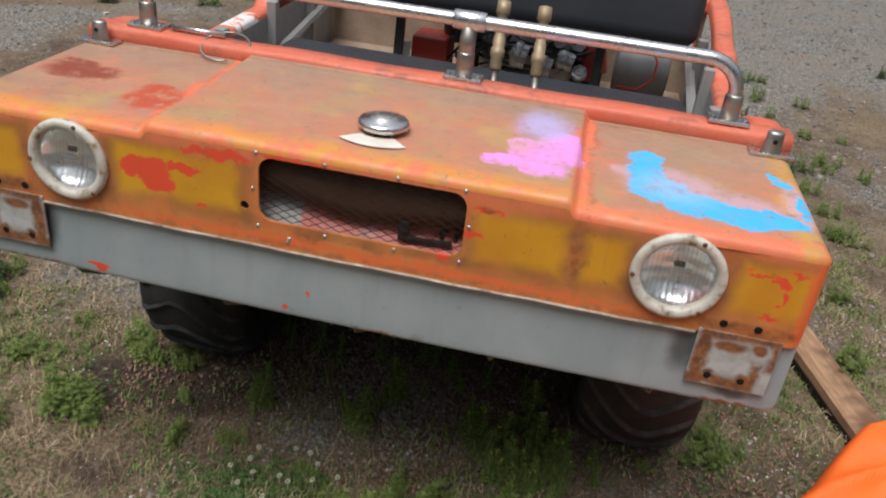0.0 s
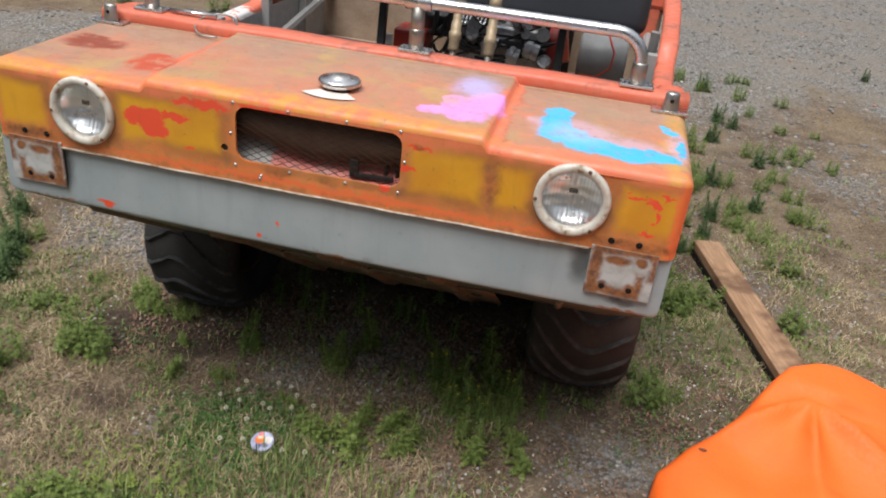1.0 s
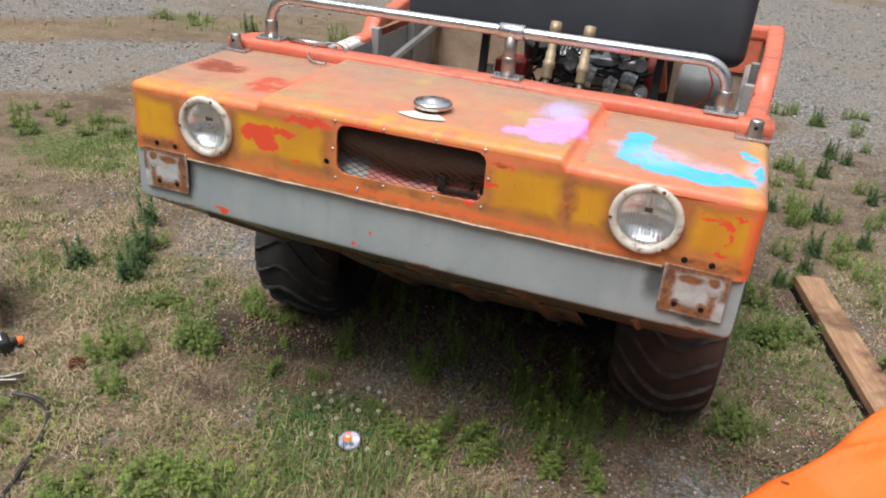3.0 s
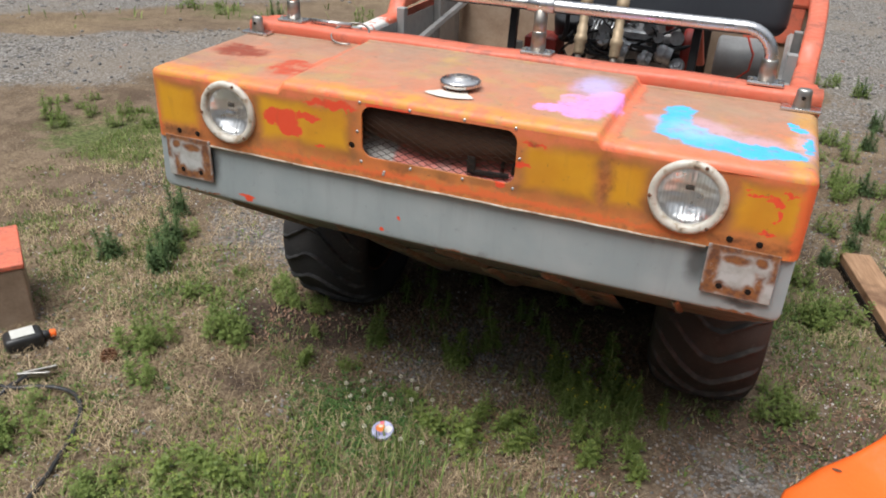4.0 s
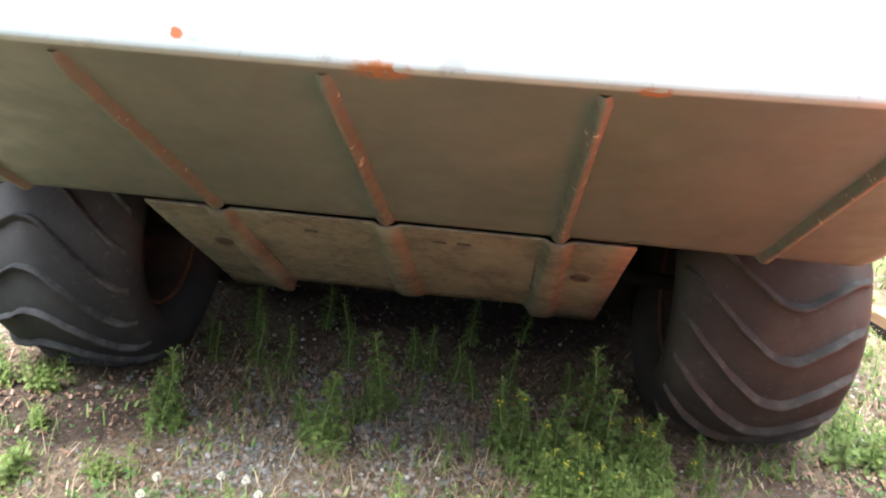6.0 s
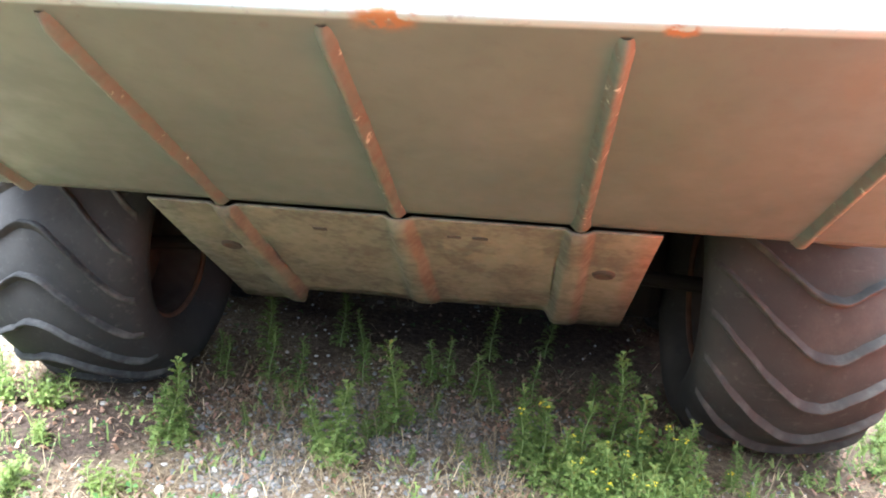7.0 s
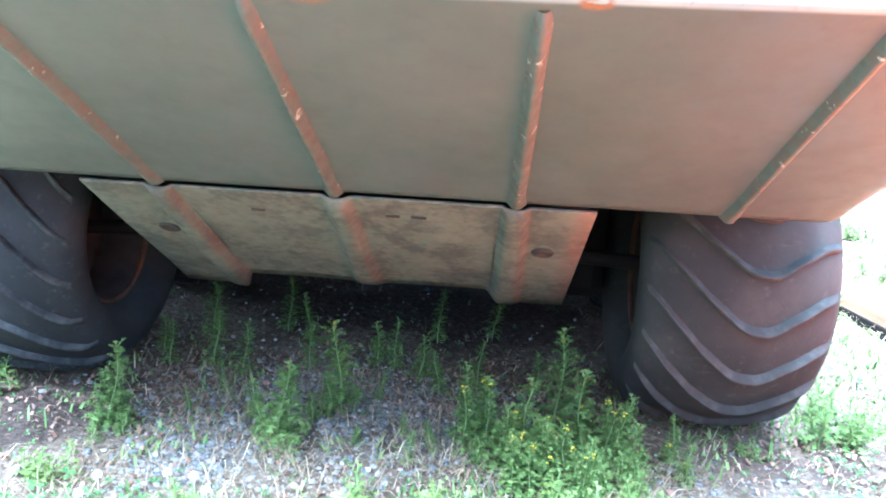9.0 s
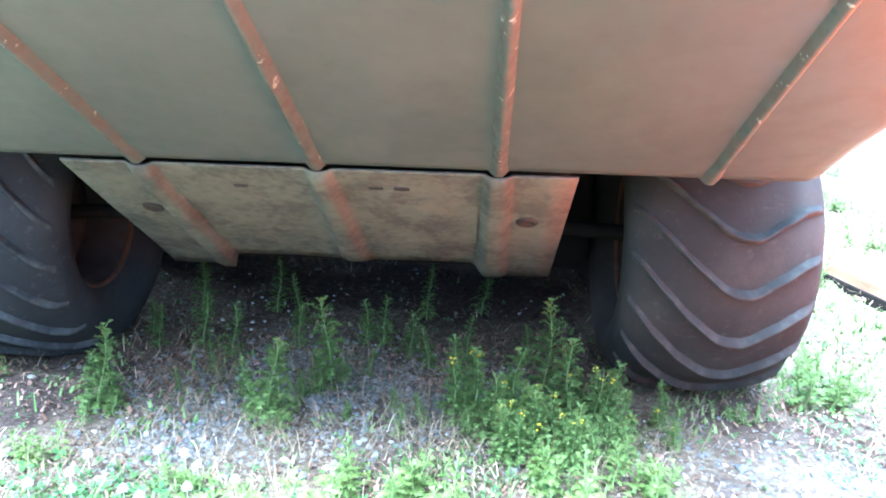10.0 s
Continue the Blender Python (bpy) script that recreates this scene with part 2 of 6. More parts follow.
    yel = span(nt, grain(nt, w, 6.5, 6, 0.65), 0.56, 0.68)
    base = blend(nt, calc(nt, 'MULTIPLY', yel, 0.45), base, (0.50, 0.33, 0.10))
    dirt = span(nt, grain(nt, v, 70, 6, 0.7), 0.59, 0.68)
    base = blend(nt, calc(nt, 'MULTIPLY', dirt, 0.5), base, (0.14, 0.09, 0.06))
    feed(nt, b.inputs["Base Color"], base)
    feed(nt, b.inputs["Roughness"], span(nt, grain(nt, v, 20), 0.3, 0.7, 0.38, 0.65))
    relief(nt, b, grain(nt, v, 90, 4), 0.15, 0.001)
    return m


def make_noisy(name, stops, scale=12, rough=(0.4, 0.7), metal=0.0, bump=0.15, fine=80, detail=6, dist=0.001):
    """Mottled surface: stops of (position, colour) over a noise, with fine relief."""
    m = material(name, 0.5, metal)
    nt, b = m.node_tree, m.node_tree.nodes["Principled BSDF"]
    v = coords(nt)
    f = calc(nt, 'ADD', calc(nt, 'MULTIPLY', grain(nt, v, scale, detail, 0.6), 0.75), calc(nt, 'MULTIPLY', grain(nt, v, fine, 3), 0.25))
    r = node(nt, "ValToRGB", {0: f})
    while len(r.color_ramp.elements) < len(stops):
        r.color_ramp.elements.new(0.5)
    for e, (p, c) in zip(r.color_ramp.elements, stops):
        e.position, e.color = p, (*c, 1)
    feed(nt, b.inputs["Base Color"], r.outputs[0])
    feed(nt, b.inputs["Roughness"], span(nt, grain(nt, v, fine * 0.5), 0.3, 0.7, *rough))
    relief(nt, b, grain(nt, v, fine, 4), bump, dist)
    return m


def make_hull_paint():
    """Grey hull enamel with small orange chips on the nose, an underside darkened for shade and an orange tint towards
    one side.
    """
    m = material("grey_hull_paint", 0.4)
    nt, b = m.node_tree, m.node_tree.nodes["Principled BSDF"]
    v = coords(nt)
    c = blend(nt, span(nt, grain(nt, v, 4, 6), 0.3, 0.7), (0.27, 0.315, 0.325), (0.35, 0.385, 0.39))
    c = blend(nt, calc(nt, 'MULTIPLY', span(nt, grain(nt, v, 45, 6, 0.7), 0.6, 0.75), 0.5), c, (0.18, 0.19, 0.18))
    runs = span(nt, grain(nt, vcalc(nt, 'MULTIPLY', v, (26.0, 4.0, 3.0)), 1.0, 5, 0.6), 0.5, 0.75)
    c = blend(nt, calc(nt, 'MULTIPLY', runs, 0.22), c, (0.17, 0.185, 0.185))
    sep = node(nt, "SeparateXYZ", {0: v}).outputs
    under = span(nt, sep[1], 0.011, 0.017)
    # olive underside, its colour lowered to carry the shade below the nose
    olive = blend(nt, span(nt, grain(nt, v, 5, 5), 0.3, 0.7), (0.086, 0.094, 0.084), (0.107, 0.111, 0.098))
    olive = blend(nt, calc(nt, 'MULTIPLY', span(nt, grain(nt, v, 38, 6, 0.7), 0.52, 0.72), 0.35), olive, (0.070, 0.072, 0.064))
    side_tint = calc(nt, 'ADD', span(nt, sep[0], -0.05, 0.75), calc(nt, 'MULTIPLY', calc(nt, 'SUBTRACT', grain(nt, v, 4.5, 6), 0.5), 0.6))
    olive = blend(nt, calc(nt, 'MULTIPLY', span(nt, side_tint, 0.1, 1.0), 0.30), olive, (0.082, 0.064, 0.051))
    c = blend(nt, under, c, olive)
    w = warped(nt, v, 40, 0.02)
    red = blots(nt, w, [(-0.52, 0.757, 0.026, 0.006), (-0.515, 0.749, 0.012, 0.008), (-0.083, 0.788, 0.004, 0.0065), (-0.129, 0.752, 0.0055, 0.006)], 1, 0.2)
    c = blend(nt, calc(nt, 'MULTIPLY', red, span(nt, sep[1], 0.014, 0.011)), c, REDO)
    # shade of the gaps beside the brackets, painted black on the hull
    ends = blots(nt, w, [(0.60, 0.84, 0.022, 0.045), (-0.62, 0.83, 0.022, 0.045), (0.70, 0.765, 0.03, 0.008)], 1, 0.6)
    c = blend(nt, calc(nt, 'MULTIPLY', ends, 0.8), c, (0.05, 0.05, 0.05))
    rust = blots(nt, w, [(0.063, 0.731, 0.028, 0.010), (0.315, 0.731, 0.014, 0.005), (0.70, 0.742, 0.05, 0.006), (-0.66, 0.742, 0.06, 0.005)], 1, 0.4)
    c = blend(nt, calc(nt, 'MULTIPLY', rust, span(nt, grain(nt, v, 60), 0.36, 0.52)), c, (0.27, 0.10, 0.035))
    hem = calc(nt, 'MULTIPLY', span(nt, sep[2], 0.754, 0.744), span(nt, grain(nt, v, 34, 6, 0.7), 0.57, 0.66))
    c = blend(nt, calc(nt, 'MULTIPLY', calc(nt, 'MULTIPLY', hem, span(nt, sep[1], 0.04, 0.03)), 0.3), c, (0.085, 0.055, 0.038))
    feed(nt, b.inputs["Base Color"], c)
    feed(nt, b.inputs["Roughness"], span(nt, grain(nt, v, 18), 0.3, 0.7, 0.3, 0.5))
    relief(nt, b, grain(nt, v, 60, 3), 0.08, 0.001)
    return m


def make_rusty_plate():
    """Grey steel bracket, rusted along its edges and round the bolt holes."""
    m = material("rusted_grey_plate", 0.7)
    nt, b = m.node_tree, m.node_tree.nodes["Principled BSDF"]
    v = vcalc(nt, 'ABSOLUTE', coords(nt), (0.0, 0.0, 0.0))
    w = warped(nt, warped(nt, v, 22, 0.022), 90, 0.008)
    c = blend(nt, span(nt, grain(nt, v, 30, 6, 0.6), 0.4, 0.65), (0.46, 0.465, 0.45), (0.34, 0.335, 0.31))
    edge = boxmask(nt, w, [(0.630, 0.836, 0.013, 0.055), (0.672, 0.793, 0.060, 0.012), (0.685, 0.886, 0.07, 0.010), (0.724, 0.812, 0.010, 0.032), (0.748, 0.86, 0.007, 0.03)], 1, 0.008)
    spot = blots(nt, w, [(0.672, 0.866, 0.030, 0.010), (0.722, 0.868, 0.012, 0.010), (0.652, 0.801, 0.016, 0.014), (0.708, 0.801, 0.016, 0.014)], 1, 0.4)
    rust = calc(nt, 'MULTIPLY', calc(nt, 'MAXIMUM', edge, spot), span(nt, grain(nt, w, 55, 6, 0.65), 0.3, 0.45, 0.5, 1.0))
    c = blend(nt, rust, c, blend(nt, span(nt, grain(nt, v, 70, 5, 0.65), 0.4, 0.62), (0.25, 0.10, 0.032), (0.13, 0.055, 0.03)))
    feed(nt, b.inputs["Base Color"], c)
    relief(nt, b, grain(nt, v, 90, 5), 0.4, 0.001)
    return m


def make_tyre(name, dark, mid, brown, pale):
    m = material(name, 0.75)
    nt, b = m.node_tree, m.node_tree.nodes["Principled BSDF"]
    v = coords(nt)
    c = blend(nt, span(nt, grain(nt, v, 6, 6), 0.35, 0.7), dark, mid)
    c = blend(nt, calc(nt, 'MULTIPLY', span(nt, grain(nt, v, 3, 5), 0.45, 0.7), 0.6), c, brown)
    c = blend(nt, calc(nt, 'MULTIPLY', span(nt, grain(nt, v, 13, 7, 0.7), 0.5, 0.66), 0.5), c, dark)
    dust = span(nt, grain(nt, v, 60, 5, 0.7), 0.55, 0.75)
    c = blend(nt, calc(nt, 'MULTIPLY', dust, 0.5), c, pale)
    scuff = span(nt, grain(nt, vcalc(nt, 'MULTIPLY', v, (9.0, 40.0, 40.0)), 1.0, 5, 0.7), 0.62, 0.74)
    c = blend(nt, calc(nt, 'MULTIPLY', scuff, 0.5), c, pale)
    feed(nt, b.inputs["Base Color"], c)
    relief(nt, b, calc(nt, 'ADD', grain(nt, v, 150, 4), calc(nt, 'MULTIPLY', grain(nt, v, 28, 6, 0.7), 2.0)), 0.35, 0.0012)
    return m


def make_glass(name, rough=0.02):
    m = material(name, rough)
    nt = m.node_tree
    clear = node(nt, "BsdfTransparent", {0: (0.93, 0.94, 0.94)})
    gloss = node(nt, "BsdfGlossy", {"Roughness": rough})
    v = coords(nt)
    flute = node(nt, "TexWave", {"Vector": vcalc(nt, 'MULTIPLY', v, (1.0, 0.0, 0.0)), "Scale": 44.0, "Distortion": 0.2, "Detail": 1.0}).outputs["Fac"]
    frost = node(nt, "BsdfTranslucent", {0: (0.85, 0.87, 0.88)})
    thick = node(nt, "MixShader", {0: span(nt, flute, 0.25, 0.9, 0.0, 0.14), 1: clear.outputs[0], 2: frost.outputs[0]})
    both = node(nt, "MixShader", {0: 0.12, 1: thick.outputs[0], 2: gloss.outputs[0]})
    nt.links.new(both.outputs[0], nt.nodes["Material Output"].inputs[0])
    return m


def make_ground():
    """Dirt, straw and crushed stone; the mesh's cover attribute gives grass (red), gravel (green), straw (blue) and
    dark soil with painted shade (alpha).
    """
    m = material("dirt_and_gravel", 0.95)
    nt, b = m.node_tree, m.node_tree.nodes["Principled BSDF"]
    v = coords(nt)
    source = node(nt, "Attribute", attribute_name="cover").outputs
    at, shaded = source["Color"], source["Alpha"]
    cov = node(nt, "SeparateColor", {0: at}).outputs
    soil = blend(nt, span(nt, grain(nt, v, 6, 8, 0.65), 0.3, 0.7), (0.07, 0.048, 0.034), (0.185, 0.135, 0.095))
    soil = blend(nt, span(nt, grain(nt, v, 60, 5, 0.7), 0.5, 0.72), soil, (0.27, 0.215, 0.155))
    clod = span(nt, grain(nt, v, 2.6, 8, 0.72), 0.50, 0.60)
    soil = blend(nt, calc(nt, 'MULTIPLY', clod, 0.8), soil, (0.075, 0.05, 0.036))
    straw = blend(nt, span(nt, grain(nt, v, 90, 5, 0.7), 0.4, 0.65), (0.115, 0.076, 0.046), (0.40, 0.31, 0.195))
    cells = node(nt, "TexVoronoi", {"Vector": v, "Scale": 62.0}, feature='F1')
    hue = node(nt, "SeparateColor", {0: cells.outputs["Color"]}).outputs
    st = node(nt, "ValToRGB", {0: hue[0]})
    el = st.color_ramp.elements
    el[0].color, el[1].color = (0.13, 0.125, 0.12, 1), (0.40, 0.375, 0.34, 1)
    e = el.new(0.5)
    e.color = (0.235, 0.222, 0.205, 1)
    stones = blend(nt, span(nt, cells.outputs["Distance"], 0.35, 0.75), st.outputs[0], (0.09, 0.075, 0.06))
    big = node(nt, "TexVoronoi", {"Vector": v, "Scale": 30.0}, feature='F1')
    stones = blend(nt, span(nt, big.outputs["Distance"], 0.22, 0.16), stones, (0.26, 0.245, 0.23))
    dusty = span(nt, grain(nt, v, 1.1, 7, 0.65), 0.42, 0.62)
    stones = blend(nt, calc(nt, 'MULTIPLY', dusty, 0.6), stones, blend(nt, grain(nt, v, 90, 4), (0.13, 0.105, 0.08), (0.30, 0.255, 0.205)))
    green = blend(nt, span(nt, grain(nt, v, 45, 5), 0.35, 0.7), (0.06, 0.075, 0.025), (0.15, 0.165, 0.065))
    c = blend(nt, cov[2], soil, straw)
    jag = calc(nt, 'SUBTRACT', grain(nt, v, 25, 6, 0.65), 0.5)
    # darker soil colour that also carries the vehicle's shade
    shade_soil = blend(nt, span(nt, grain(nt, v, 70, 6, 0.7), 0.4, 0.7), (0.045, 0.031, 0.023), (0.105, 0.074, 0.055))
    c = blend(nt, span(nt, calc(nt, 'ADD', shaded, calc(nt, 'MULTIPLY', jag, 0.8)), 0.3, 0.75), c, shade_soil)
    c = blend(nt, span(nt, calc(nt, 'ADD', cov[1], jag), 0.45, 0.8), c, stones)
    c = blend(nt, span(nt, calc(nt, 'ADD', cov[0], jag), 0.35, 0.75), c, green)
    feed(nt, b.inputs["Base Color"], c)
    h = calc(nt, 'ADD', calc(nt, 'MULTIPLY', cells.outputs["Distance"], -0.6), grain(nt, v, 120, 6, 0.7))
    relief(nt, b, h, 0.8, 0.008)
    return m


def make_leaf(name, a, b2, back=0.25):
    m = material(name, 0.55)
    nt, b = m.node_tree, m.node_tree.nodes["Principled BSDF"]
    rnd = node(nt, "NewGeometry").outputs["Random Per Island"]
    oi = node(nt, "ObjectInfo").outputs["Random"]
    c = blend(nt, rnd, a, b2)
    c = blend(nt, calc(nt, 'MULTIPLY', oi, 0.35), c, tuple(0.5 * (x + y) * 1.25 for x, y in zip(a, b2)))
    feed(nt, b.inputs["Base Color"], c)
    trans = node(nt, "BsdfTranslucent", {0: c})
    mixs = node(nt, "MixShader", {0: back, 1: b.outputs[0], 2: trans.outputs[0]})
    nt.links.new(mixs.outputs[0], nt.nodes["Material Output"].inputs[0])
    return m


def make_stone():
    m = material("crushed_stone", 0.85)
    nt, b = m.node_tree, m.node_tree.nodes["Principled BSDF"]
    rnd = node(nt, "NewGeometry").outputs["Random Per Island"]
    r = node(nt, "ValToRGB", {0: rnd})
    el = r.color_ramp.elements
    el[0].color, el[1].color = (0.105, 0.102, 0.10, 1), (0.46, 0.44, 0.40, 1)
    for p, c in ((0.45, (0.168, 0.160, 0.155, 1)), (0.7, (0.21, 0.18, 0.15, 1)), (0.93, (0.29, 0.265, 0.24, 1)), (0.96, (0.30, 0.13, 0.08, 1))):
        el.new(p).color = c
    c = blend(nt, span(nt, grain(nt, coords(nt), 160, 4), 0.4, 0.7), r.outputs[0], blend(nt, 0.5, r.outputs[0], (0.3, 0.29, 0.28)))
    feed(nt, b.inputs["Base Color"], c)
    return m


def make_wood():
    m = material("weathered_plank", 0.8)
    nt, b = m.node_tree, m.node_tree.nodes["Principled BSDF"]
    v = vcalc(nt, 'MULTIPLY', coords(nt), (1.0, 0.06, 1.0))
    c = blend(nt, span(nt, grain(nt, v, 90, 5, 0.6), 0.35, 0.7), (0.28, 0.165, 0.095), (0.42, 0.26, 0.155))
    c = blend(nt, span(nt, grain(nt, coords(nt), 7, 5), 0.42, 0.7), c, (0.15, 0.085, 0.052))
    knots = node(nt, "TexVoronoi", {"Vector": coords(nt), "Scale": 5.0}).outputs["Distance"]
    c = blend(nt, span(nt, knots, 0.12, 0.05), c, (0.07, 0.035, 0.02))
    feed(nt, b.inputs["Base Color"], c)
    relief(nt, b, grain(nt, v, 90, 4), 0.4, 0.001)
    return m


FRONT, HOOD = make_front_paint(), make_hood_paint()
RAIL = make_noisy("red_orange_paint", [(0.3, (0.62, 0.115, 0.06)), (0.5, (0.64, 0.16, 0.09)), (0.62, (0.42, 0.12, 0.075)), (0.72, (0.26, 0.11, 0.07))], 14, (0.4, 0.65))
RAIL_SCUFFED = make_noisy("white_scuffed_paint", [(0.455, (0.66, 0.13, 0.06)), (0.475, (0.75, 0.72, 0.68)), (0.7, (0.8, 0.77, 0.74))], 34)
HULL = make_hull_paint()
PLATE = make_rusty_plate()
def side_tinted(m, lo=0.1, hi=0.5, colour=(0.16, 0.075, 0.048), most=0.4):
    """Orange tint on the faces that look towards one side."""
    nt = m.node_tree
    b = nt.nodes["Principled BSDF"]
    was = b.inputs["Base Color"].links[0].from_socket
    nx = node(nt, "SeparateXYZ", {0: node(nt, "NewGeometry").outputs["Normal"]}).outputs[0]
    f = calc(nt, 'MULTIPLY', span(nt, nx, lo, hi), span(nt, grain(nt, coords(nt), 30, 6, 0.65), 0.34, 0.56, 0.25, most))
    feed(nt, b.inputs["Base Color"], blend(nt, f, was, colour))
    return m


SKID = make_noisy("scraped_skid_paint", [(0.3, (0.180, 0.165, 0.122)), (0.48, (0.155, 0.141, 0.104)), (0.55, (0.108, 0.095, 0.073)), (0.60, (0.088, 0.077, 0.060)), (0.66, (0.155, 0.130, 0.095))], 14, (0.45, 0.75))
RIBRED = side_tinted(make_noisy("orange_worn_rib", [(0.30, (0.06, 0.072, 0.06)), (0.48, (0.10, 0.10, 0.08)), (0.555, (0.105, 0.080, 0.062)), (0.60, (0.10, 0.095, 0.075)), (0.645, (0.46, 0.42, 0.34))], 38, (0.4, 0.7)), -0.2, 0.3, (0.135, 0.068, 0.050), 0.2)
TRIM = make_noisy("pale_lip_edge", [(0.35, (0.40, 0.36, 0.30)), (0.55, (0.28, 0.21, 0.15)), (0.7, (0.12, 0.07, 0.04))], 20)
SKID = side_tinted(SKID)
SCRAPED = make_noisy("scraped_edge_paint", [(0.3, (0.30, 0.28, 0.22)), (0.5, (0.22, 0.20, 0.15)), (0.62, (0.10, 0.085, 0.065))], 45, (0.5, 0.8))
TYRE = make_tyre("old_tyre_rubber", (0.032, 0.029, 0.026), (0.054, 0.049, 0.043), (0.062, 0.050, 0.041), (0.090, 0.082, 0.071))
# left-hand copies of the rubber, darkened and cooled to stand in for shade
TYRE_SHADED = make_tyre("shaded_tyre_rubber", (0.026, 0.026, 0.027), (0.042, 0.041, 0.042), (0.048, 0.045, 0.043), (0.085, 0.082, 0.080))
LUG_SHADED = make_noisy("shaded_lug_rubber", [(0.3, (0.020, 0.020, 0.021)), (0.5, (0.038, 0.037, 0.037)), (0.7, (0.085, 0.083, 0.080))], 22, (0.7, 0.9), 0.0, 0.3, 120)
LUGM = make_noisy("dusty_lug_rubber", [(0.3, (0.040, 0.035, 0.032)), (0.5, (0.052, 0.047, 0.042)), (0.7, (0.088, 0.080, 0.071))], 24, (0.7, 0.9), 0.0, 0.3, 120)
CHROME = make_noisy("dull_chrome", [(0.3, (0.70, 0.70, 0.71)), (0.7, (0.55, 0.53, 0.51))], 20, (0.2, 0.38), 1.0, 0.05)
STEEL = make_noisy("aged_steel", [(0.3, (0.45, 0.44, 0.42)), (0.6, (0.36, 0.33, 0.29)), (0.8, (0.25, 0.18, 0.12))], 30, (0.3, 0.55), 1.0, 0.1)
BRASS = make_noisy("tarnished_brass", [(0.3, (0.40, 0.31, 0.20)), (0.6, (0.30, 0.225, 0.14)), (0.8, (0.20, 0.15, 0.10))], 40, (0.5, 0.7), 0.4, 0.1)
GREYMETAL = make_noisy("grey_inner_panel", [(0.3, (0.26, 0.265, 0.26)), (0.55, (0.35, 0.34, 0.325)), (0.7, (0.19, 0.16, 0.13))], 8, (0.4, 0.65), 0.2)
VINYL = make_noisy("black_vinyl", [(0.3, (0.022, 0.025, 0.031)), (0.7, (0.036, 0.040, 0.047))], 5, (0.42, 0.58), 0.0, 0.25, 260)
BLACK = make_noisy("black_plastic", [(0.3, (0.012, 0.012, 0.013)), (0.7, (0.03, 0.029, 0.028))], 20, (0.35, 0.6))
# near-black, puts the deep shade of underbody and holes into the colour
DARK = make_noisy("shaded_black", [(0.3, (0.008, 0.007, 0.006)), (0.7, (0.022, 0.016, 0.013))], 10, (0.7, 0.9))
RUSTY = make_noisy("rusty_brown_steel", [(0.3, (0.06, 0.03, 0.02)), (0.55, (0.14, 0.06, 0.03)), (0.75, (0.22, 0.09, 0.04))], 18, (0.7, 0.9))
RIMM = make_noisy("dark_rim_steel", [(0.3, (0.02, 0.016, 0.014)), (0.6, (0.05, 0.032, 0.024)), (0.8, (0.09, 0.045, 0.028))], 16, (0.6, 0.85))
TANKBROWN = make_noisy("brown_tank", [(0.3, (0.072, 0.034, 0.019)), (0.7, (0.10, 0.052, 0.03))], 12, (0.6, 0.85))
RUSTPAN = make_noisy("rusty_floor", [(0.3, (0.20, 0.135, 0.09)), (0.5, (0.30, 0.215, 0.15)), (0.7, (0.40, 0.31, 0.23))], 7, (0.6, 0.85))
REDMETAL = make_noisy("red_enamel", [(0.3, (0.42, 0.03, 0.02)), (0.7, (0.30, 0.05, 0.035))], 12, (0.35, 0.6))
ALLOY = make_noisy("cast_alloy", [(0.3, (0.60, 0.60, 0.60)), (0.6, (0.42, 0.41, 0.40)), (0.75, (0.22, 0.20, 0.18))], 20, (0.3, 0.55), 0.8)
TANKGREY = make_noisy("dull_grey_plastic", [(0.3, (0.30, 0.31, 0.31)), (0.55, (0.24, 0.24, 0.235)), (0.7, (0.16, 0.15, 0.14))], 9, (0.4, 0.6))
WHITEPLASTIC = make_noisy("aged_white_plastic", [(0.3, (0.62, 0.62, 0.58)), (0.7, (0.45, 0.44, 0.40))], 8, (0.4, 0.6))
CREAM = make_noisy("chipped_cream_paint", [(0.3, (0.66, 0.63, 0.56)), (0.54, (0.52, 0.48, 0.41)), (0.60, (0.36, 0.29, 0.21)), (0.66, (0.14, 0.10, 0.07))], 38, (0.4, 0.7))
REFLECTOR = make_noisy("lamp_reflector", [(0.3, (0.88, 0.89, 0.90)), (0.7, (0.80, 0.81, 0.82))], 12, (0.26, 0.40), 1.0, 0.02)
LENS = make_glass("lamp_glass", 0.05)
WHITEPAINT = make_noisy("white_paint", [(0.3, (0.75, 0.73, 0.68)), (0.7, (0.62, 0.55, 0.46))], 25)
MESHWIRE = make_noisy("rusty_mesh", [(0.3, (0.034, 0.020, 0.014)), (0.6, (0.05, 0.029, 0.02)), (0.8, (0.03, 0.018, 0.013))], 30, (0.5, 0.8), 0.3)
GRILLRED = make_noisy("faded_red_inside", [(0.3, (0.70, 0.15, 0.11)), (0.5, (0.76, 0.25, 0.20)), (0.6, (0.66, 0.30, 0.25)), (0.75, (0.3, 0.10, 0.08))], 15)


def bare_end(m):
    """Bare grey metal where the red paint ends."""
    nt = m.node_tree
    b = nt.nodes["Principled BSDF"]
    was = b.inputs["Base Color"].links[0].from_socket
    x = node(nt, "SeparateXYZ", {0: warped(nt, coords(nt), 25, 0.06)}).outputs[0]
    feed(nt, b.inputs["Base Color"], blend(nt, span(nt, x, -0.10, -0.12), was, (0.52, 0.50, 0.46)))


bare_end(GRILLRED)
REDWIRE = material("red_cable_sheath", 0.4, 0.0, (0.6, 0.06, 0.03))
GROUND, STONE, WOOD = make_ground(), make_stone(), make_wood()
WEED = make_leaf("weed_leaf", (0.09, 0.14, 0.036), (0.25, 0.31, 0.09), 0.35)
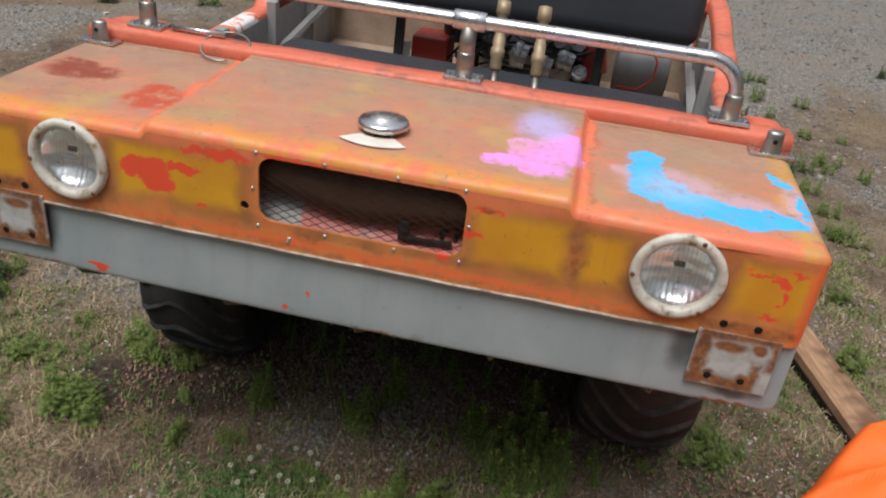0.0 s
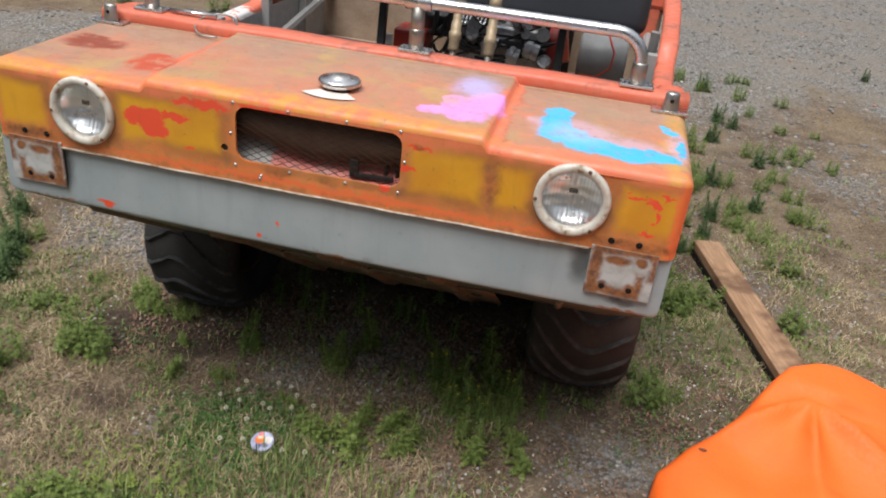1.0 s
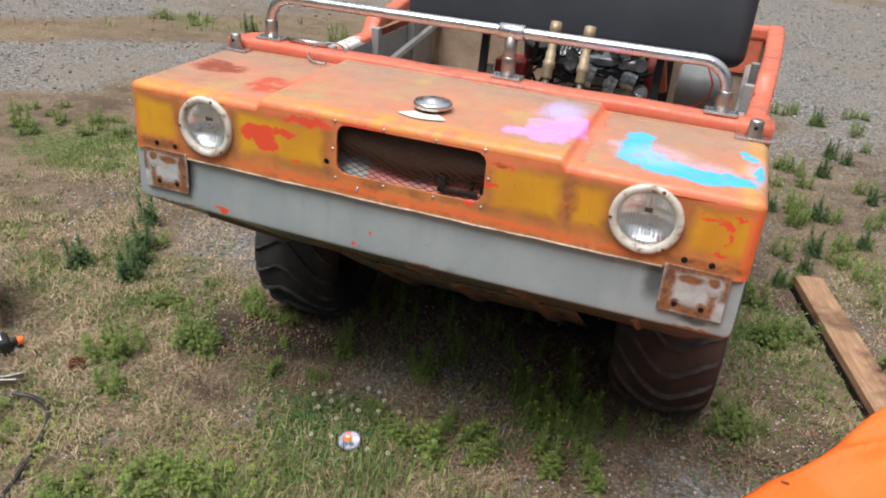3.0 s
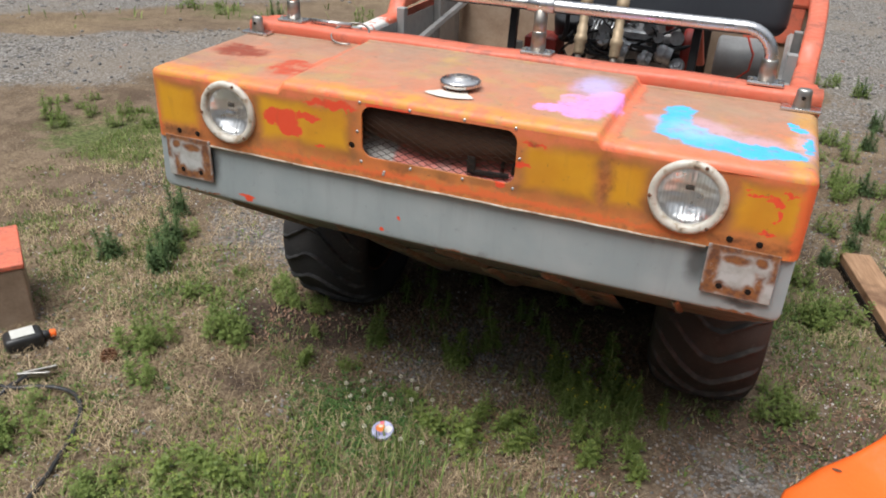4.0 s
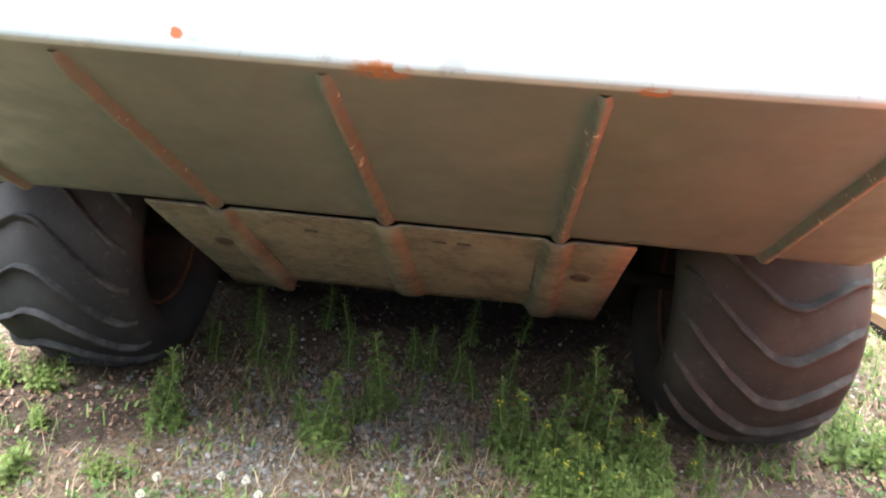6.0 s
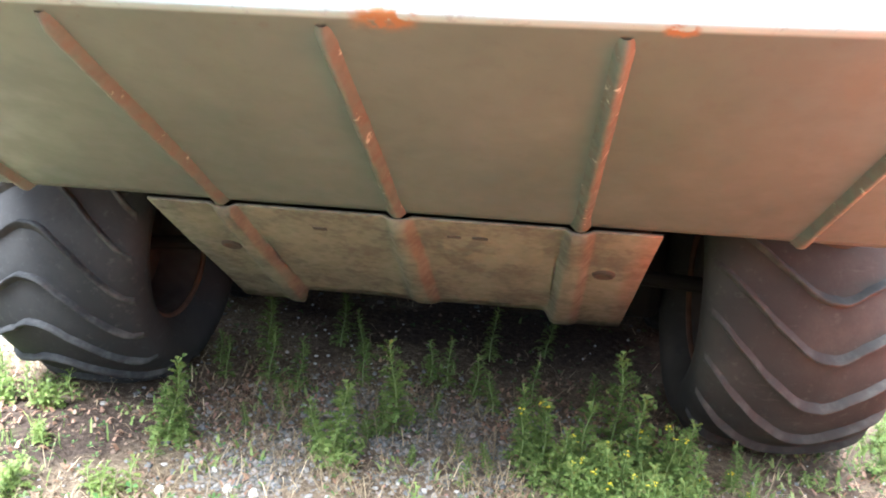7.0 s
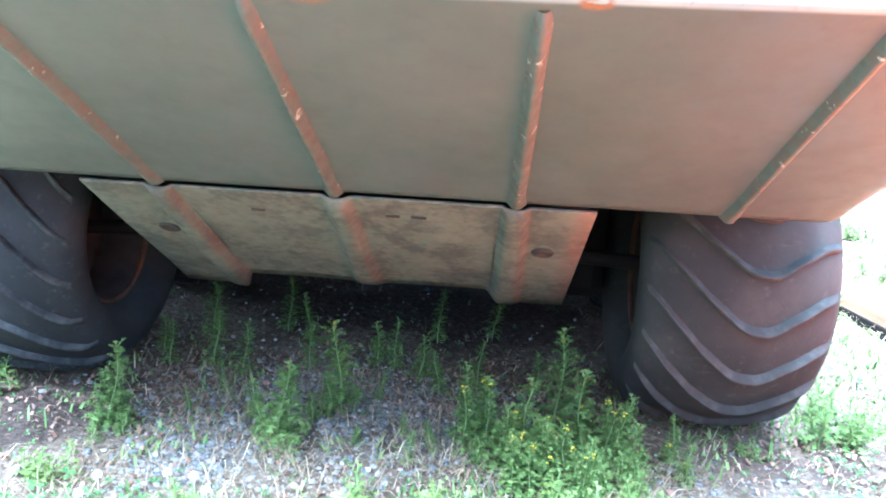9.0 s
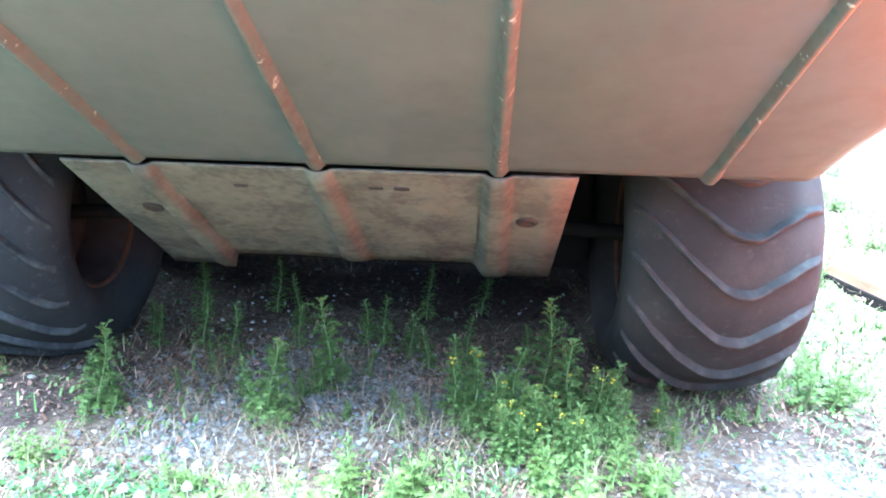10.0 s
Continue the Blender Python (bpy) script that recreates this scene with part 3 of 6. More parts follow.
DARKWEED = make_leaf("dark_weed_leaf", (0.05, 0.095, 0.036), (0.15, 0.215, 0.085), 0.3)
FRESHWEED = make_leaf("fresh_weed_leaf", (0.10, 0.16, 0.034), (0.28, 0.34, 0.085), 0.35)
WEEDSTEM = make_leaf("weed_stem", (0.20, 0.27, 0.08), (0.30, 0.36, 0.13), 0.1)
GRASSM = make_leaf("grass_blade", (0.10, 0.17, 0.04), (0.32, 0.36, 0.13))
SOIL = make_noisy("dark_soil", [(0.3, (0.11, 0.075, 0.053)), (0.7, (0.25, 0.18, 0.13))], 40, (0.85, 0.95), 0.0, 0.4)
WHITESTONE = make_noisy("pale_stone_chip", [(0.3, (0.62, 0.60, 0.56)), (0.7, (0.42, 0.40, 0.37))], 60, (0.7, 0.9))
STRAWM = make_leaf("dry_straw", (0.10, 0.066, 0.038), (0.42, 0.325, 0.20), 0.15)
THATCHM = make_leaf("pale_thatch", (0.22, 0.15, 0.085), (0.66, 0.53, 0.34), 0.15)
TURFM = make_leaf("turf_leaf", (0.055, 0.10, 0.028), (0.20, 0.25, 0.075), 0.3)
LITTERM = make_leaf("dead_leaf", (0.15, 0.075, 0.045), (0.34, 0.20, 0.125), 0.15)
CLOVERM = make_leaf("clover_leaf", (0.045, 0.105, 0.03), (0.14, 0.225, 0.07))
SPRIG = make_leaf("yellow_green_sprig", (0.13, 0.19, 0.035), (0.30, 0.34, 0.08))
CLOVERF = make_leaf("clover_blossom", (0.55, 0.50, 0.36), (0.72, 0.69, 0.58))
YELLOWF = make_leaf("yellow_blossom", (0.75, 0.55, 0.02), (0.80, 0.65, 0.04))
TARP = make_noisy("orange_tarp_cloth", [(0.3, (0.90, 0.125, 0.008)), (0.7, (0.95, 0.165, 0.014))], 3, (0.6, 0.75), 0.0, 0.1, 200)
CONE = make_noisy("pine_cone_scale", [(0.3, (0.13, 0.06, 0.03)), (0.7, (0.24, 0.12, 0.06))], 60)


for m in (GROUND, STONE, SOIL, STRAWM, THATCHM, TURFM, GRASSM, WEED, DARKWEED, SPRIG, CLOVERM, TYRE, LUGM, TYRE_SHADED, LUG_SHADED, DARK, WHITESTONE, WOOD):
    m.node_tree.nodes["Principled BSDF"].inputs["Specular IOR Level"].default_value = 0.15


# ---- mesh helpers ----
def part(name, bm, mat, parent=None, label="", smooth=False):
    """Links a bmesh as one mesh object under a thing or a part."""
    me = bpy.data.meshes.new(name)
    bmesh.ops.recalc_face_normals(bm, faces=bm.faces)
    bm.to_mesh(me)
    bm.free()
    return part_of(name, me, mat, parent, label, smooth)


def part_of(name, me, mat, parent=None, label="", smooth=False):
    if mat and not me.materials:
        me.materials.append(mat)
    if smooth:
        me.shade_smooth()
    ob = new(name, me)
    if parent:
        ob.parent = parent
    if label:
        ob["label"] = label
    return ob


def thing(name, at, label, category, group="", kind="", turn=0):
    ob = new(name)
    ob.matrix_basis = pose(*at, 0, 0, turn)
    return tagged(ob, label, category, group, kind)


def block(bm, centre, size, bevel=0.0, turn=None, seg=2):
    """A box with rounded edges."""
    res = bmesh.ops.create_cube(bm, size=1.0)
    vs = res["verts"]
    for v in vs:
        v.co = Vector((v.co.x * size[0], v.co.y * size[1], v.co.z * size[2]))
    if bevel:
        es = list({e for v in vs for e in v.link_edges})
        r = bmesh.ops.bevel(bm, geom=es, offset=bevel, segments=seg, affect='EDGES', profile=0.5)
        vs = list({v for f in r["faces"] for v in f.verts} | {v for v in vs if v.is_valid})
    m = Matrix.Translation(centre) @ (turn or Matrix())
    bmesh.ops.transform(bm, matrix=m, verts=vs)
    return bm


def tube(bm, pts, r, seg=10, cap=True):
    """A round bar swept along points; r is one radius or a list."""
    pts = [Vector(p) for p in pts]
    rr = r if isinstance(r, (list, tuple)) else [r] * len(pts)
    rings, side = [], None
    for i, p in enumerate(pts):
        d = (pts[min(i + 1, len(pts) - 1)] - pts[max(i - 1, 0)]).normalized()
        if side is None:
            side = d.orthogonal().normalized()
        side = (side - d * side.dot(d)).normalized()
        up = d.cross(side)
        rings.append([bm.verts.new(p + (side * math.cos(a) + up * math.sin(a)) * rr[i]) for a in [2 * math.pi * k / seg for k in range(seg)]])
    for a, b in zip(rings, rings[1:]):
        for k in range(seg):
            bm.faces.new((a[k], a[(k + 1) % seg], b[(k + 1) % seg], b[k]))
    if cap:
        bm.faces.new(rings[0][::-1]), bm.faces.new(rings[-1])
    return bm


def lathe(bm, prof, seg=32, m=None):
    """Turns a profile of (radius, height) round z, then moves it by m."""
    m = m or Matrix()
    rings = []
    for r, z in prof:
        if r < 1e-6:
            rings.append([bm.verts.new(m @ Vector((0, 0, z)))])
        else:
            rings.append([bm.verts.new(m @ Vector((r * math.cos(2 * math.pi * k / seg), r * math.sin(2 * math.pi * k / seg), z))) for k in range(seg)])
    for a, b in zip(rings, rings[1:]):
        for k in range(seg):
            q = [a[k % len(a)], a[(k + 1) % len(a)], b[(k + 1) % len(b)], b[k % len(b)]]
            q = list(dict.fromkeys(q))
            if len(q) > 2:
                bm.faces.new(q)
    return bm


def loft(bm, rows):
    """Joins rows of points into a sheet."""
    vs = [[bm.verts.new(p) for p in row] for row in rows]
    for a, b in zip(vs, vs[1:]):
        for i in range(len(a) - 1):
            bm.faces.new((a[i], a[i + 1], b[i + 1], b[i]))
    return vs


def thicken(ob, t, offset=-1.0):
    s = ob.modifiers.new("thickness", 'SOLIDIFY')
    s.thickness, s.offset = t, offset
    return ob


def arc(c, r, a0, a1, n):
    return [(c[0] + r * math.cos(radians(a0 + (a1 - a0) * i / n)), c[1] + r * math.sin(radians(a0 + (a1 - a0) * i / n))) for i in range(n + 1)]


def smooth01(t):
    t = max(0.0, min(1.0, t))
    return t * t * (3 - 2 * t)


# ---- ground ----
def lattice(x, y, seed):
    """Smooth value noise, 0 to 1."""
    table = np.random.RandomState(seed).rand(64, 64)
    xi, yi = np.floor(x).astype(int), np.floor(y).astype(int)
    fx, fy = x - xi, y - yi
    fx, fy = fx * fx * (3 - 2 * fx), fy * fy * (3 - 2 * fy)
    a, b = table[xi % 64, yi % 64], table[(xi + 1) % 64, yi % 64]
    c, d = table[xi % 64, (yi + 1) % 64], table[(xi + 1) % 64, (yi + 1) % 64]
    return (a * (1 - fx) + b * fx) * (1 - fy) + (c * (1 - fx) + d * fx) * fy


def bumpy(x, y, seed=3):
    return 0.5 * lattice(x, y, seed) + 0.3 * lattice(x * 2.3, y * 2.3, seed + 1) + 0.2 * lattice(x * 5.1, y * 5.1, seed + 2)


def dab(x, y, cx, cy, rx, ry):
    d = np.hypot((x - cx) / rx, (y - cy) / ry)
    return np.clip(1.3 - d, 0, 1)


# green patches: centre, radii, strength
GREENS = [(-4.7, 5.2, 0.8, 0.5, 0.75), (-5.8, 4.2, 1.0, 0.35, 0.6), (-4.4, 3.9, 0.4, 0.2, 0.4), (-3.7, 2.5, 0.6, 0.35, 0.6), (-7.2, 5.9, 1.6, 0.7, 0.9), (-9, 9, 5, 2.5, 0.9), (1.35, 3.2, 0.45, 1.2, 0.08), (1.0, 1.4, 0.25, 0.4, 0.15), (-0.28, 0.166, 0.25, 0.22, 0.6), (0.113, 0.195, 0.35, 0.2, 0.3), (0.36, 0.476, 0.25, 0.2, 0.4), (-0.535, -0.233, 0.35, 0.35, 0.35), (0.009, -0.376, 0.8, 0.4, 0.3),
          (1.03, 1.478, 0.3, 0.35, 0.25), (1.548, 1.701, 0.4, 0.5, 0.35), (1.25, 2.565, 0.4, 0.6, 0.1), (1.411, 3.961, 0.5, 1.2, 0.05), (-1.437, 0.659, 0.5, 0.4, 0.25),
          (-1.063, 0.24, 0.4, 0.3, 0.3), (-2.988, 1.868, 0.9, 0.6, 0.5), (-0.709, 0.614, 0.25, 0.25, 0.3), (-0.988, -0.426, 0.5, 0.3, 0.3), (0.99, 0.755, 0.25, 0.2, 0.25),
          (-2.562, 5.03, 2.0, 1.0, 0.25), (4.8, 19.5, 10, 5, 0.9), (-3.2, 18, 8, 6, 0.6), (-1.582, -0.33, 0.5, 0.4, 0.3), (0.948, 0.15, 0.2, 0.25, 0.2)]
STONES = [(-0.05, 0.66, 0.45, 0.28, 0.48), (0.70, 0.42, 0.32, 0.25, 0.34), (-0.226, 0.429, 0.2, 0.1, 0.3), (1.09, 0.478, 0.35, 0.35, 0.35), (-1.899, 1.2, 1.2, 0.5, 0.45), (-1.125, 1.161, 0.6, 0.4, 0.35),
          (0.22, 1.343, 0.9, 1.0, 0.1), (-5.49, 4.257, 2.6, 2.2, 0.9), (-4.413, 2.639, 1.3, 1.0, 0.7), (2, 7.88, 6.0, 4.0, 0.55), (2.741, 4.282, 1.4, 3.0, 0.1), (1.5, 3.2, 0.8, 1.8, 0.3), (-4, 9.75, 9, 3.5, 0.7), (4, 12, 9, 5, 0.8), (0.095, 6.498, 3.0, 2.5, 0.5)]


def cover(x, y):
    """Shares of grass, gravel and straw at a place."""
    n = bumpy(x * 1.2 + 7, y * 1.2 + 3, 5)
    n2 = bumpy(x * 4.0 + 1, y * 4.0 + 9, 11)
    g = 0.05 + 0.9 * (n - 0.5) + 0.7 * (n2 - 0.5)
    s = 0.12 + 0.9 * (0.5 - n) + 0.6 * (bumpy(x * 3.1, y * 3.1, 21) - 0.5)
    for cx, cy, rx, ry, k in GREENS:
        g = g + k * dab(x, y, cx, cy, rx, ry)
    for cx, cy, rx, ry, k in STONES:
        a = k * dab(x, y, cx, cy, rx, ry)
        s, g = s + a, g - 0.5 * a
    lane, side = y - x, np.clip(-1.6 - x, 0, 1)
    strip = np.clip(1.4 - np.abs(lane - 9.2) / 0.8, 0, 1) * side
    verge = np.clip((lane - 11.9) * 2, 0, 1) * side
    near = np.clip((6.9 - lane) * 2, 0, 1) * side * 0.6
    s = s - 1.2 * strip * (0.4 + n2) - 1.2 * verge - 0.7 * near
    g = g + 0.7 * strip * n2 + 0.7 * verge + 0.15 * near
    under = np.clip(1.2 - np.maximum(np.abs(x + 0.02) / 0.75, np.abs(y - 1.5) / 0.85), 0, 0.2) * 5
    g = g - 0.5 * under
    dry = 0.25 + 0.3 * strip + 1.3 * (bumpy(x * 1.7 + 4, y * 1.7 + 8, 31) - 0.45) + 0.3 * dab(x, y, -1.2, 0.2, 1.2, 0.9) - 0.3 * dab(x, y, 0.9, 0.6, 0.5, 0.6) - 0.5 * dab(x, y, -0.75, 0.5, 0.35, 0.3) + 0.25 * dab(x, y, -0.35, 0.45, 0.25, 0.2)
    return np.clip(g, 0, 1), np.clip(s, 0, 1), np.clip(dry, 0, 1)


# shade under the vehicle and round its tyres, painted into the soil
SHADE_DABS = [(0.72, 0.36, 0.38, 0.30, 0.4), (-0.80, 0.50, 0.22, 0.16, 1.0), (-0.78, 0.16, 0.22, 0.15, 0.4), (-0.6, 0.52, 0.2, 0.14, 0.7), (0.0, 1.25, 0.8, 0.35, 0.8), (-0.95, 0.42, 0.2, 0.12, 0.6), (-0.75, 0.1, 0.2, 0.12, 0.4), (1.0, 0.75, 0.3, 0.25, 0.5), (0.5, -0.15, 0.4, 0.25, 0.5)]


def soil_shade(x, y):
    """Dark soil patches, broken up, with the shade by the vehicle painted in."""
    d = 0.7 * (bumpy(x * 2.7 + 2, y * 2.7 + 6, 51) - 0.55)
    for cx, cy, rx, ry, k in SHADE_DABS:
        d = d + k * dab(x, y, cx, cy, rx, ry)
    return np.clip(d + 0.6 * (bumpy(x * 7 + 1, y * 7, 55) - 0.5), 0, 1)


def height(x, y):
    return 0.03 * (bumpy(x * 0.9, y * 0.9, 41) - 0.5) + 0.014 * (bumpy(x * 5, y * 5, 45) - 0.5)


def build_ground():
    near = np.arange(-3.2, 3.3, 0.045)
    far = np.concatenate(([-4000, -1200, -400, -150, -70, -40, -28, -20], np.arange(-15, -3.3, 0.4)))
    xs = np.concatenate((far, near, -far[::-1]))
    ys = np.concatenate((far, np.arange(-3.2, 4.5, 0.045), np.arange(4.8, 30, 0.4), [34, 40, 55, 80, 150, 400, 1200, 4000]))
    gx, gy = np.meshgrid(xs, ys)
    x, y = gx.ravel(), gy.ravel()
    z = height(x, y)
    nx, ny = len(xs), len(ys)
    i = np.arange(nx * ny).reshape(ny, nx)
    quads = np.stack((i[:-1, :-1], i[:-1, 1:], i[1:, 1:], i[1:, :-1]), -1).reshape(-1, 4)
    me = bpy.data.meshes.new("ground")
    me.from_pydata(np.stack((x, y, z), -1).tolist(), [], quads.tolist())
    g, s, d = cover(x, y)
    at = me.color_attributes.new("cover", 'FLOAT_COLOR', 'POINT')
    at.data.foreach_set("color", np.stack((g, s, d, soil_shade(x, y)), -1).astype(np.float32).ravel())
    ob = part_of("ground", me, GROUND, None, "", True)
    return tagged(ob, "bare dirt yard with gravel, straw and patchy grass", "ground", kind="structure")


build_ground()


def sheet(name, verts, faces, mat, label, category, kind="stuff"):
    me = bpy.data.meshes.new(name)
    me.from_pydata(verts.tolist(), [], faces.tolist())
    return tagged(part_of(name, me, mat), label, category, kind=kind)


def blades(name, n, box, weight, length, width, lean, mat, label, category, seed, lie=0.0):
    """Scatters bent blades of two pieces each where weight(x, y) allows."""
    rs = np.random.RandomState(seed)
    x, y = rs.uniform(box[0], box[1], n * 6), rs.uniform(box[2], box[3], n * 6)
    keep = rs.rand(n * 6) < weight(x, y)
    x, y = x[keep][:n], y[keep][:n]
    n = len(x)
    a, h = rs.uniform(0, 2 * np.pi, n), rs.uniform(*length, n)
    ln = rs.uniform(*lean, n)
    dx, dy = np.cos(a), np.sin(a)
    w = rs.uniform(*width, n)
    sx, sy = -dy * w / 2, dx * w / 2
    z0 = height(x, y) + lie
    up1, out1 = h * 0.55 * np.cos(ln * 0.6), h * 0.55 * np.sin(ln * 0.6)
    up2, out2 = up1 + h * 0.45 * np.cos(ln * 1.3), out1 + h * 0.45 * np.sin(ln * 1.3)
    p = np.stack((np.stack((x - sx, y - sy, z0), -1), np.stack((x + sx, y + sy, z0), -1),
                  np.stack((x + dx * out1 + sx * 0.8, y + dy * out1 + sy * 0.8, z0 + up1), -1), np.stack((x + dx * out1 - sx * 0.8, y + dy * out1 - sy * 0.8, z0 + up1), -1),
                  np.stack((x + dx * out2, y + dy * out2, z0 + up2), -1)), 1).reshape(-1, 3)
    b = np.arange(n) * 5
    f = np.concatenate((np.stack((b, b + 1, b + 2), -1), np.stack((b, b + 2, b + 3), -1), np.stack((b + 3, b + 2, b + 4), -1)))
    return sheet(name, p, f, mat, label, category)


def in_vehicle(x, y):
    """1 outside the tyres' feet, 0 on them."""
    foot = (np.abs(np.abs(x + 0.02) - 0.635) < 0.15) & ((np.abs(y - 0.85) < 0.12) | (np.abs(y - 1.43) < 0.12) | (np.abs(y - 2.03) < 0.12))
    return np.where(foot, 0.0, 1.0)


blades("short_grass", 40000, (-2.8, 2.4, -1.2, 3.6), lambda x, y: np.clip(cover(x, y)[0] * 2.0 - 0.45, 0, 1) * in_vehicle(x, y) * np.where((np.abs(x) < 0.75) & (y > 1.1), 0.1, 1),
       (0.012, 0.038), (0.002, 0.0045), (0.1, 1.2), GRASSM, "short patchy green grass growing through the dirt", "grass", 1)
blades("far_grass", 26000, (-11, 8, 3.4, 26), lambda x, y: np.clip(cover(x, y)[0] * 1.1 - 0.15, 0, 1),
       (0.04, 0.12), (0.008, 0.02), (0.1, 1.0), GRASSM, "rough grass beyond the gravel lane", "grass", 2)
blades("straw", 30000, (-2.8, 2.4, -1.2, 3.6), lambda x, y: np.clip(0.15 + 0.8 * cover(x, y)[2] - 0.3 * cover(x, y)[1] - 0.7 * soil_shade(x, y), 0, 1),
       (0.02, 0.075), (0.0008, 0.002), (1.15, 1.65), STRAWM, "dry straw and dead grass lying on the dirt", "straw", 3, 0.004)
blades("near_straw", 5500, (-1.2, 1.0, -0.4, 0.85), lambda x, y: np.clip(2.8 * bumpy(x * 4 + 6, y * 4 + 2, 93) - 1.15 - 0.8 * soil_shade(x, y), 0, 1),
       (0.03, 0.085), (0.0008, 0.0019), (1.1, 1.6), STRAWM, "tangled dry grass stalks", "straw", 14, 0.004)
def clumped(x, y, size, seed, low):
    """Small tight patches: 1 in their middle, 0 between them."""
    n = 0.6 * lattice(x / size + 3, y / size + 8, seed) + 0.4 * lattice(x / size * 2.3, y / size * 2.3, seed + 1)
    return np.clip((n - low) * 5, 0, 1)


blades("thatch", 34000, (-2.6, 1.9, -1.1, 2.2), lambda x, y: clumped(x, y, 0.09, 121, 0.46) * np.clip(0.35 + cover(x, y)[2] - 0.8 * soil_shade(x, y) - 0.3 * cover(x, y)[1], 0.03, 1) * np.where((np.abs(x - 0.1) < 0.85) & (y > 0.2), 0.15, 1),
       (0.02, 0.06), (0.001, 0.0026), (1.0, 1.6), THATCHM, "matted pale thatch of dead grass in small tufts", "thatch", 31, 0.006)
blades("leafy_turf", 30000, (-2.4, 1.7, -1.1, 2.0), lambda x, y: clumped(x, y, 0.12, 131, 0.50) * np.clip(0.25 + 1.1 * cover(x, y)[0] - 0.5 * cover(x, y)[1] - 0.5 * soil_shade(x, y), 0, 1) * np.where((np.abs(x) < 0.75) & (y > 0.6), 0.08, 1),
       (0.012, 0.035), (0.003, 0.007), (0.4, 1.4), TURFM, "short broad-leaved turf in scattered tufts", "turf", 32)
blades("front_tufts", 1500, (-0.55, 0.75, -0.75, 0.12), lambda x, y: np.clip(dab(x, y, 0.05, -0.15, 0.6, 0.5), 0, 1),
       (0.04, 0.10), (0.003, 0.006), (0.1, 0.8), GRASSM, "longer fresh grass tufts", "grass", 4)


def pebbles(name, n, box, size, seed, weight, label, mat=None, category="gravel"):
    """Many small crushed stones, each a jittered twenty-sided lump."""
    rs = np.random.RandomState(seed)
    bm = bmesh.new()
    bmesh.ops.create_icosphere(bm, subdivisions=1, radius=1.0)
    ico = np.array([v.co[:] for v in bm.verts])
    tri = np.array([[v.index for v in f.verts] for f in bm.faces])
    bm.free()
    x, y = rs.uniform(box[0], box[1], n * 5), rs.uniform(box[2], box[3], n * 5)
    keep = rs.rand(n * 5) < weight(x, y)
    x, y = x[keep][:n], y[keep][:n]
    n = len(x)
    k = size[0] * (size[1] / size[0]) ** (rs.rand(n) ** 2.6)
    a = rs.uniform(0, 2 * np.pi, n)
    v = ico[None] * rs.uniform(0.72, 1.2, (n, len(ico), 1)) * np.stack((np.ones(n), rs.uniform(0.6, 1, n), rs.uniform(0.45, 0.8, n)), -1)[:, None]
    c, s = np.cos(a)[:, None], np.sin(a)[:, None]
    px, py = v[..., 0] * c - v[..., 1] * s, v[..., 0] * s + v[..., 1] * c
    p = np.stack((px * k[:, None] + x[:, None], py * k[:, None] + y[:, None], v[..., 2] * k[:, None] + (height(x, y) + 0.15 * k)[:, None]), -1).reshape(-1, 3)
    f = (tri[None] + (np.arange(n) * len(ico))[:, None, None]).reshape(-1, 3)
    return sheet(name, p, f, mat or STONE, label, category)


blades("ground_sprigs", 30000, (-2.8, 2.4, -1.2, 3.6), lambda x, y: np.clip(2.4 * bumpy(x * 6 + 2, y * 6 + 5, 91) - 1.2 + 0.3 * cover(x, y)[0] - 0.4 * cover(x, y)[1] - 0.5 * soil_shade(x, y), 0, 1) * np.where((np.abs(x) < 0.7) & (y > 1.0), 0.1, 1),
       (0.010, 0.030), (0.004, 0.009), (0.5, 1.3), GRASSM, "low green seedlings and leaves all over the yard", "seedlings", 5)
blades("clipped_straw", 7000, (-2.6, 2.2, -1.0, 3.0), lambda x, y: np.clip(1.8 * bumpy(x * 3 + 2, y * 3 + 5, 95) - 0.7 - 0.5 * soil_shade(x, y), 0, 1),
       (0.012, 0.04), (0.001, 0.003), (1.2, 1.6), STRAWM, "scattered dry leaf and straw bits", "straw", 6, 0.005)
pebbles("gravel", 9500, (-1.3, 1.6, 0.1, 1.6), (0.0025, 0.0095), 7, lambda x, y: np.clip(cover(x, y)[1] * 1.4 - 0.1 - 0.6 * soil_shade(x, y), 0.008, 1) * np.where((np.abs(x) < 0.8) & (y > 1.0), 0.2, 1), "grey crushed stone scattered over the dirt")
pebbles("yard_gravel", 14000, (-3.2, 2.6, -0.9, 4.2), (0.004, 0.014), 8, lambda x, y: np.clip(cover(x, y)[1] * 1.2 - 0.05 - 0.5 * soil_shade(x, y), 0.02, 1) * np.where((np.abs(x) < 0.95) & (y > 0.15) & (y < 1.3), 0.15, 1), "loose grey stones across the yard")
pebbles("stone_chips", 8000, (-2.4, 1.8, -0.8, 2.4), (0.002, 0.0065), 12, lambda x, y: np.clip(1.6 * bumpy(x * 2 + 3, y * 2 + 7, 99) - 0.45, 0, 1) * np.where((np.abs(x) < 0.95) & (y > 0.25), 0.12, 1), "pale stone chips in the dirt", WHITESTONE, "stone chips")
pebbles("soil_clods", 14000, (-2.6, 2.2, -1.0, 3.2), (0.002, 0.008), 10, lambda x, y: np.clip(2.2 * bumpy(x * 2.2 + 5, y * 2.2 + 1, 97) - 0.9, 0, 1), "dark crumbs of soil", SOIL, "soil")
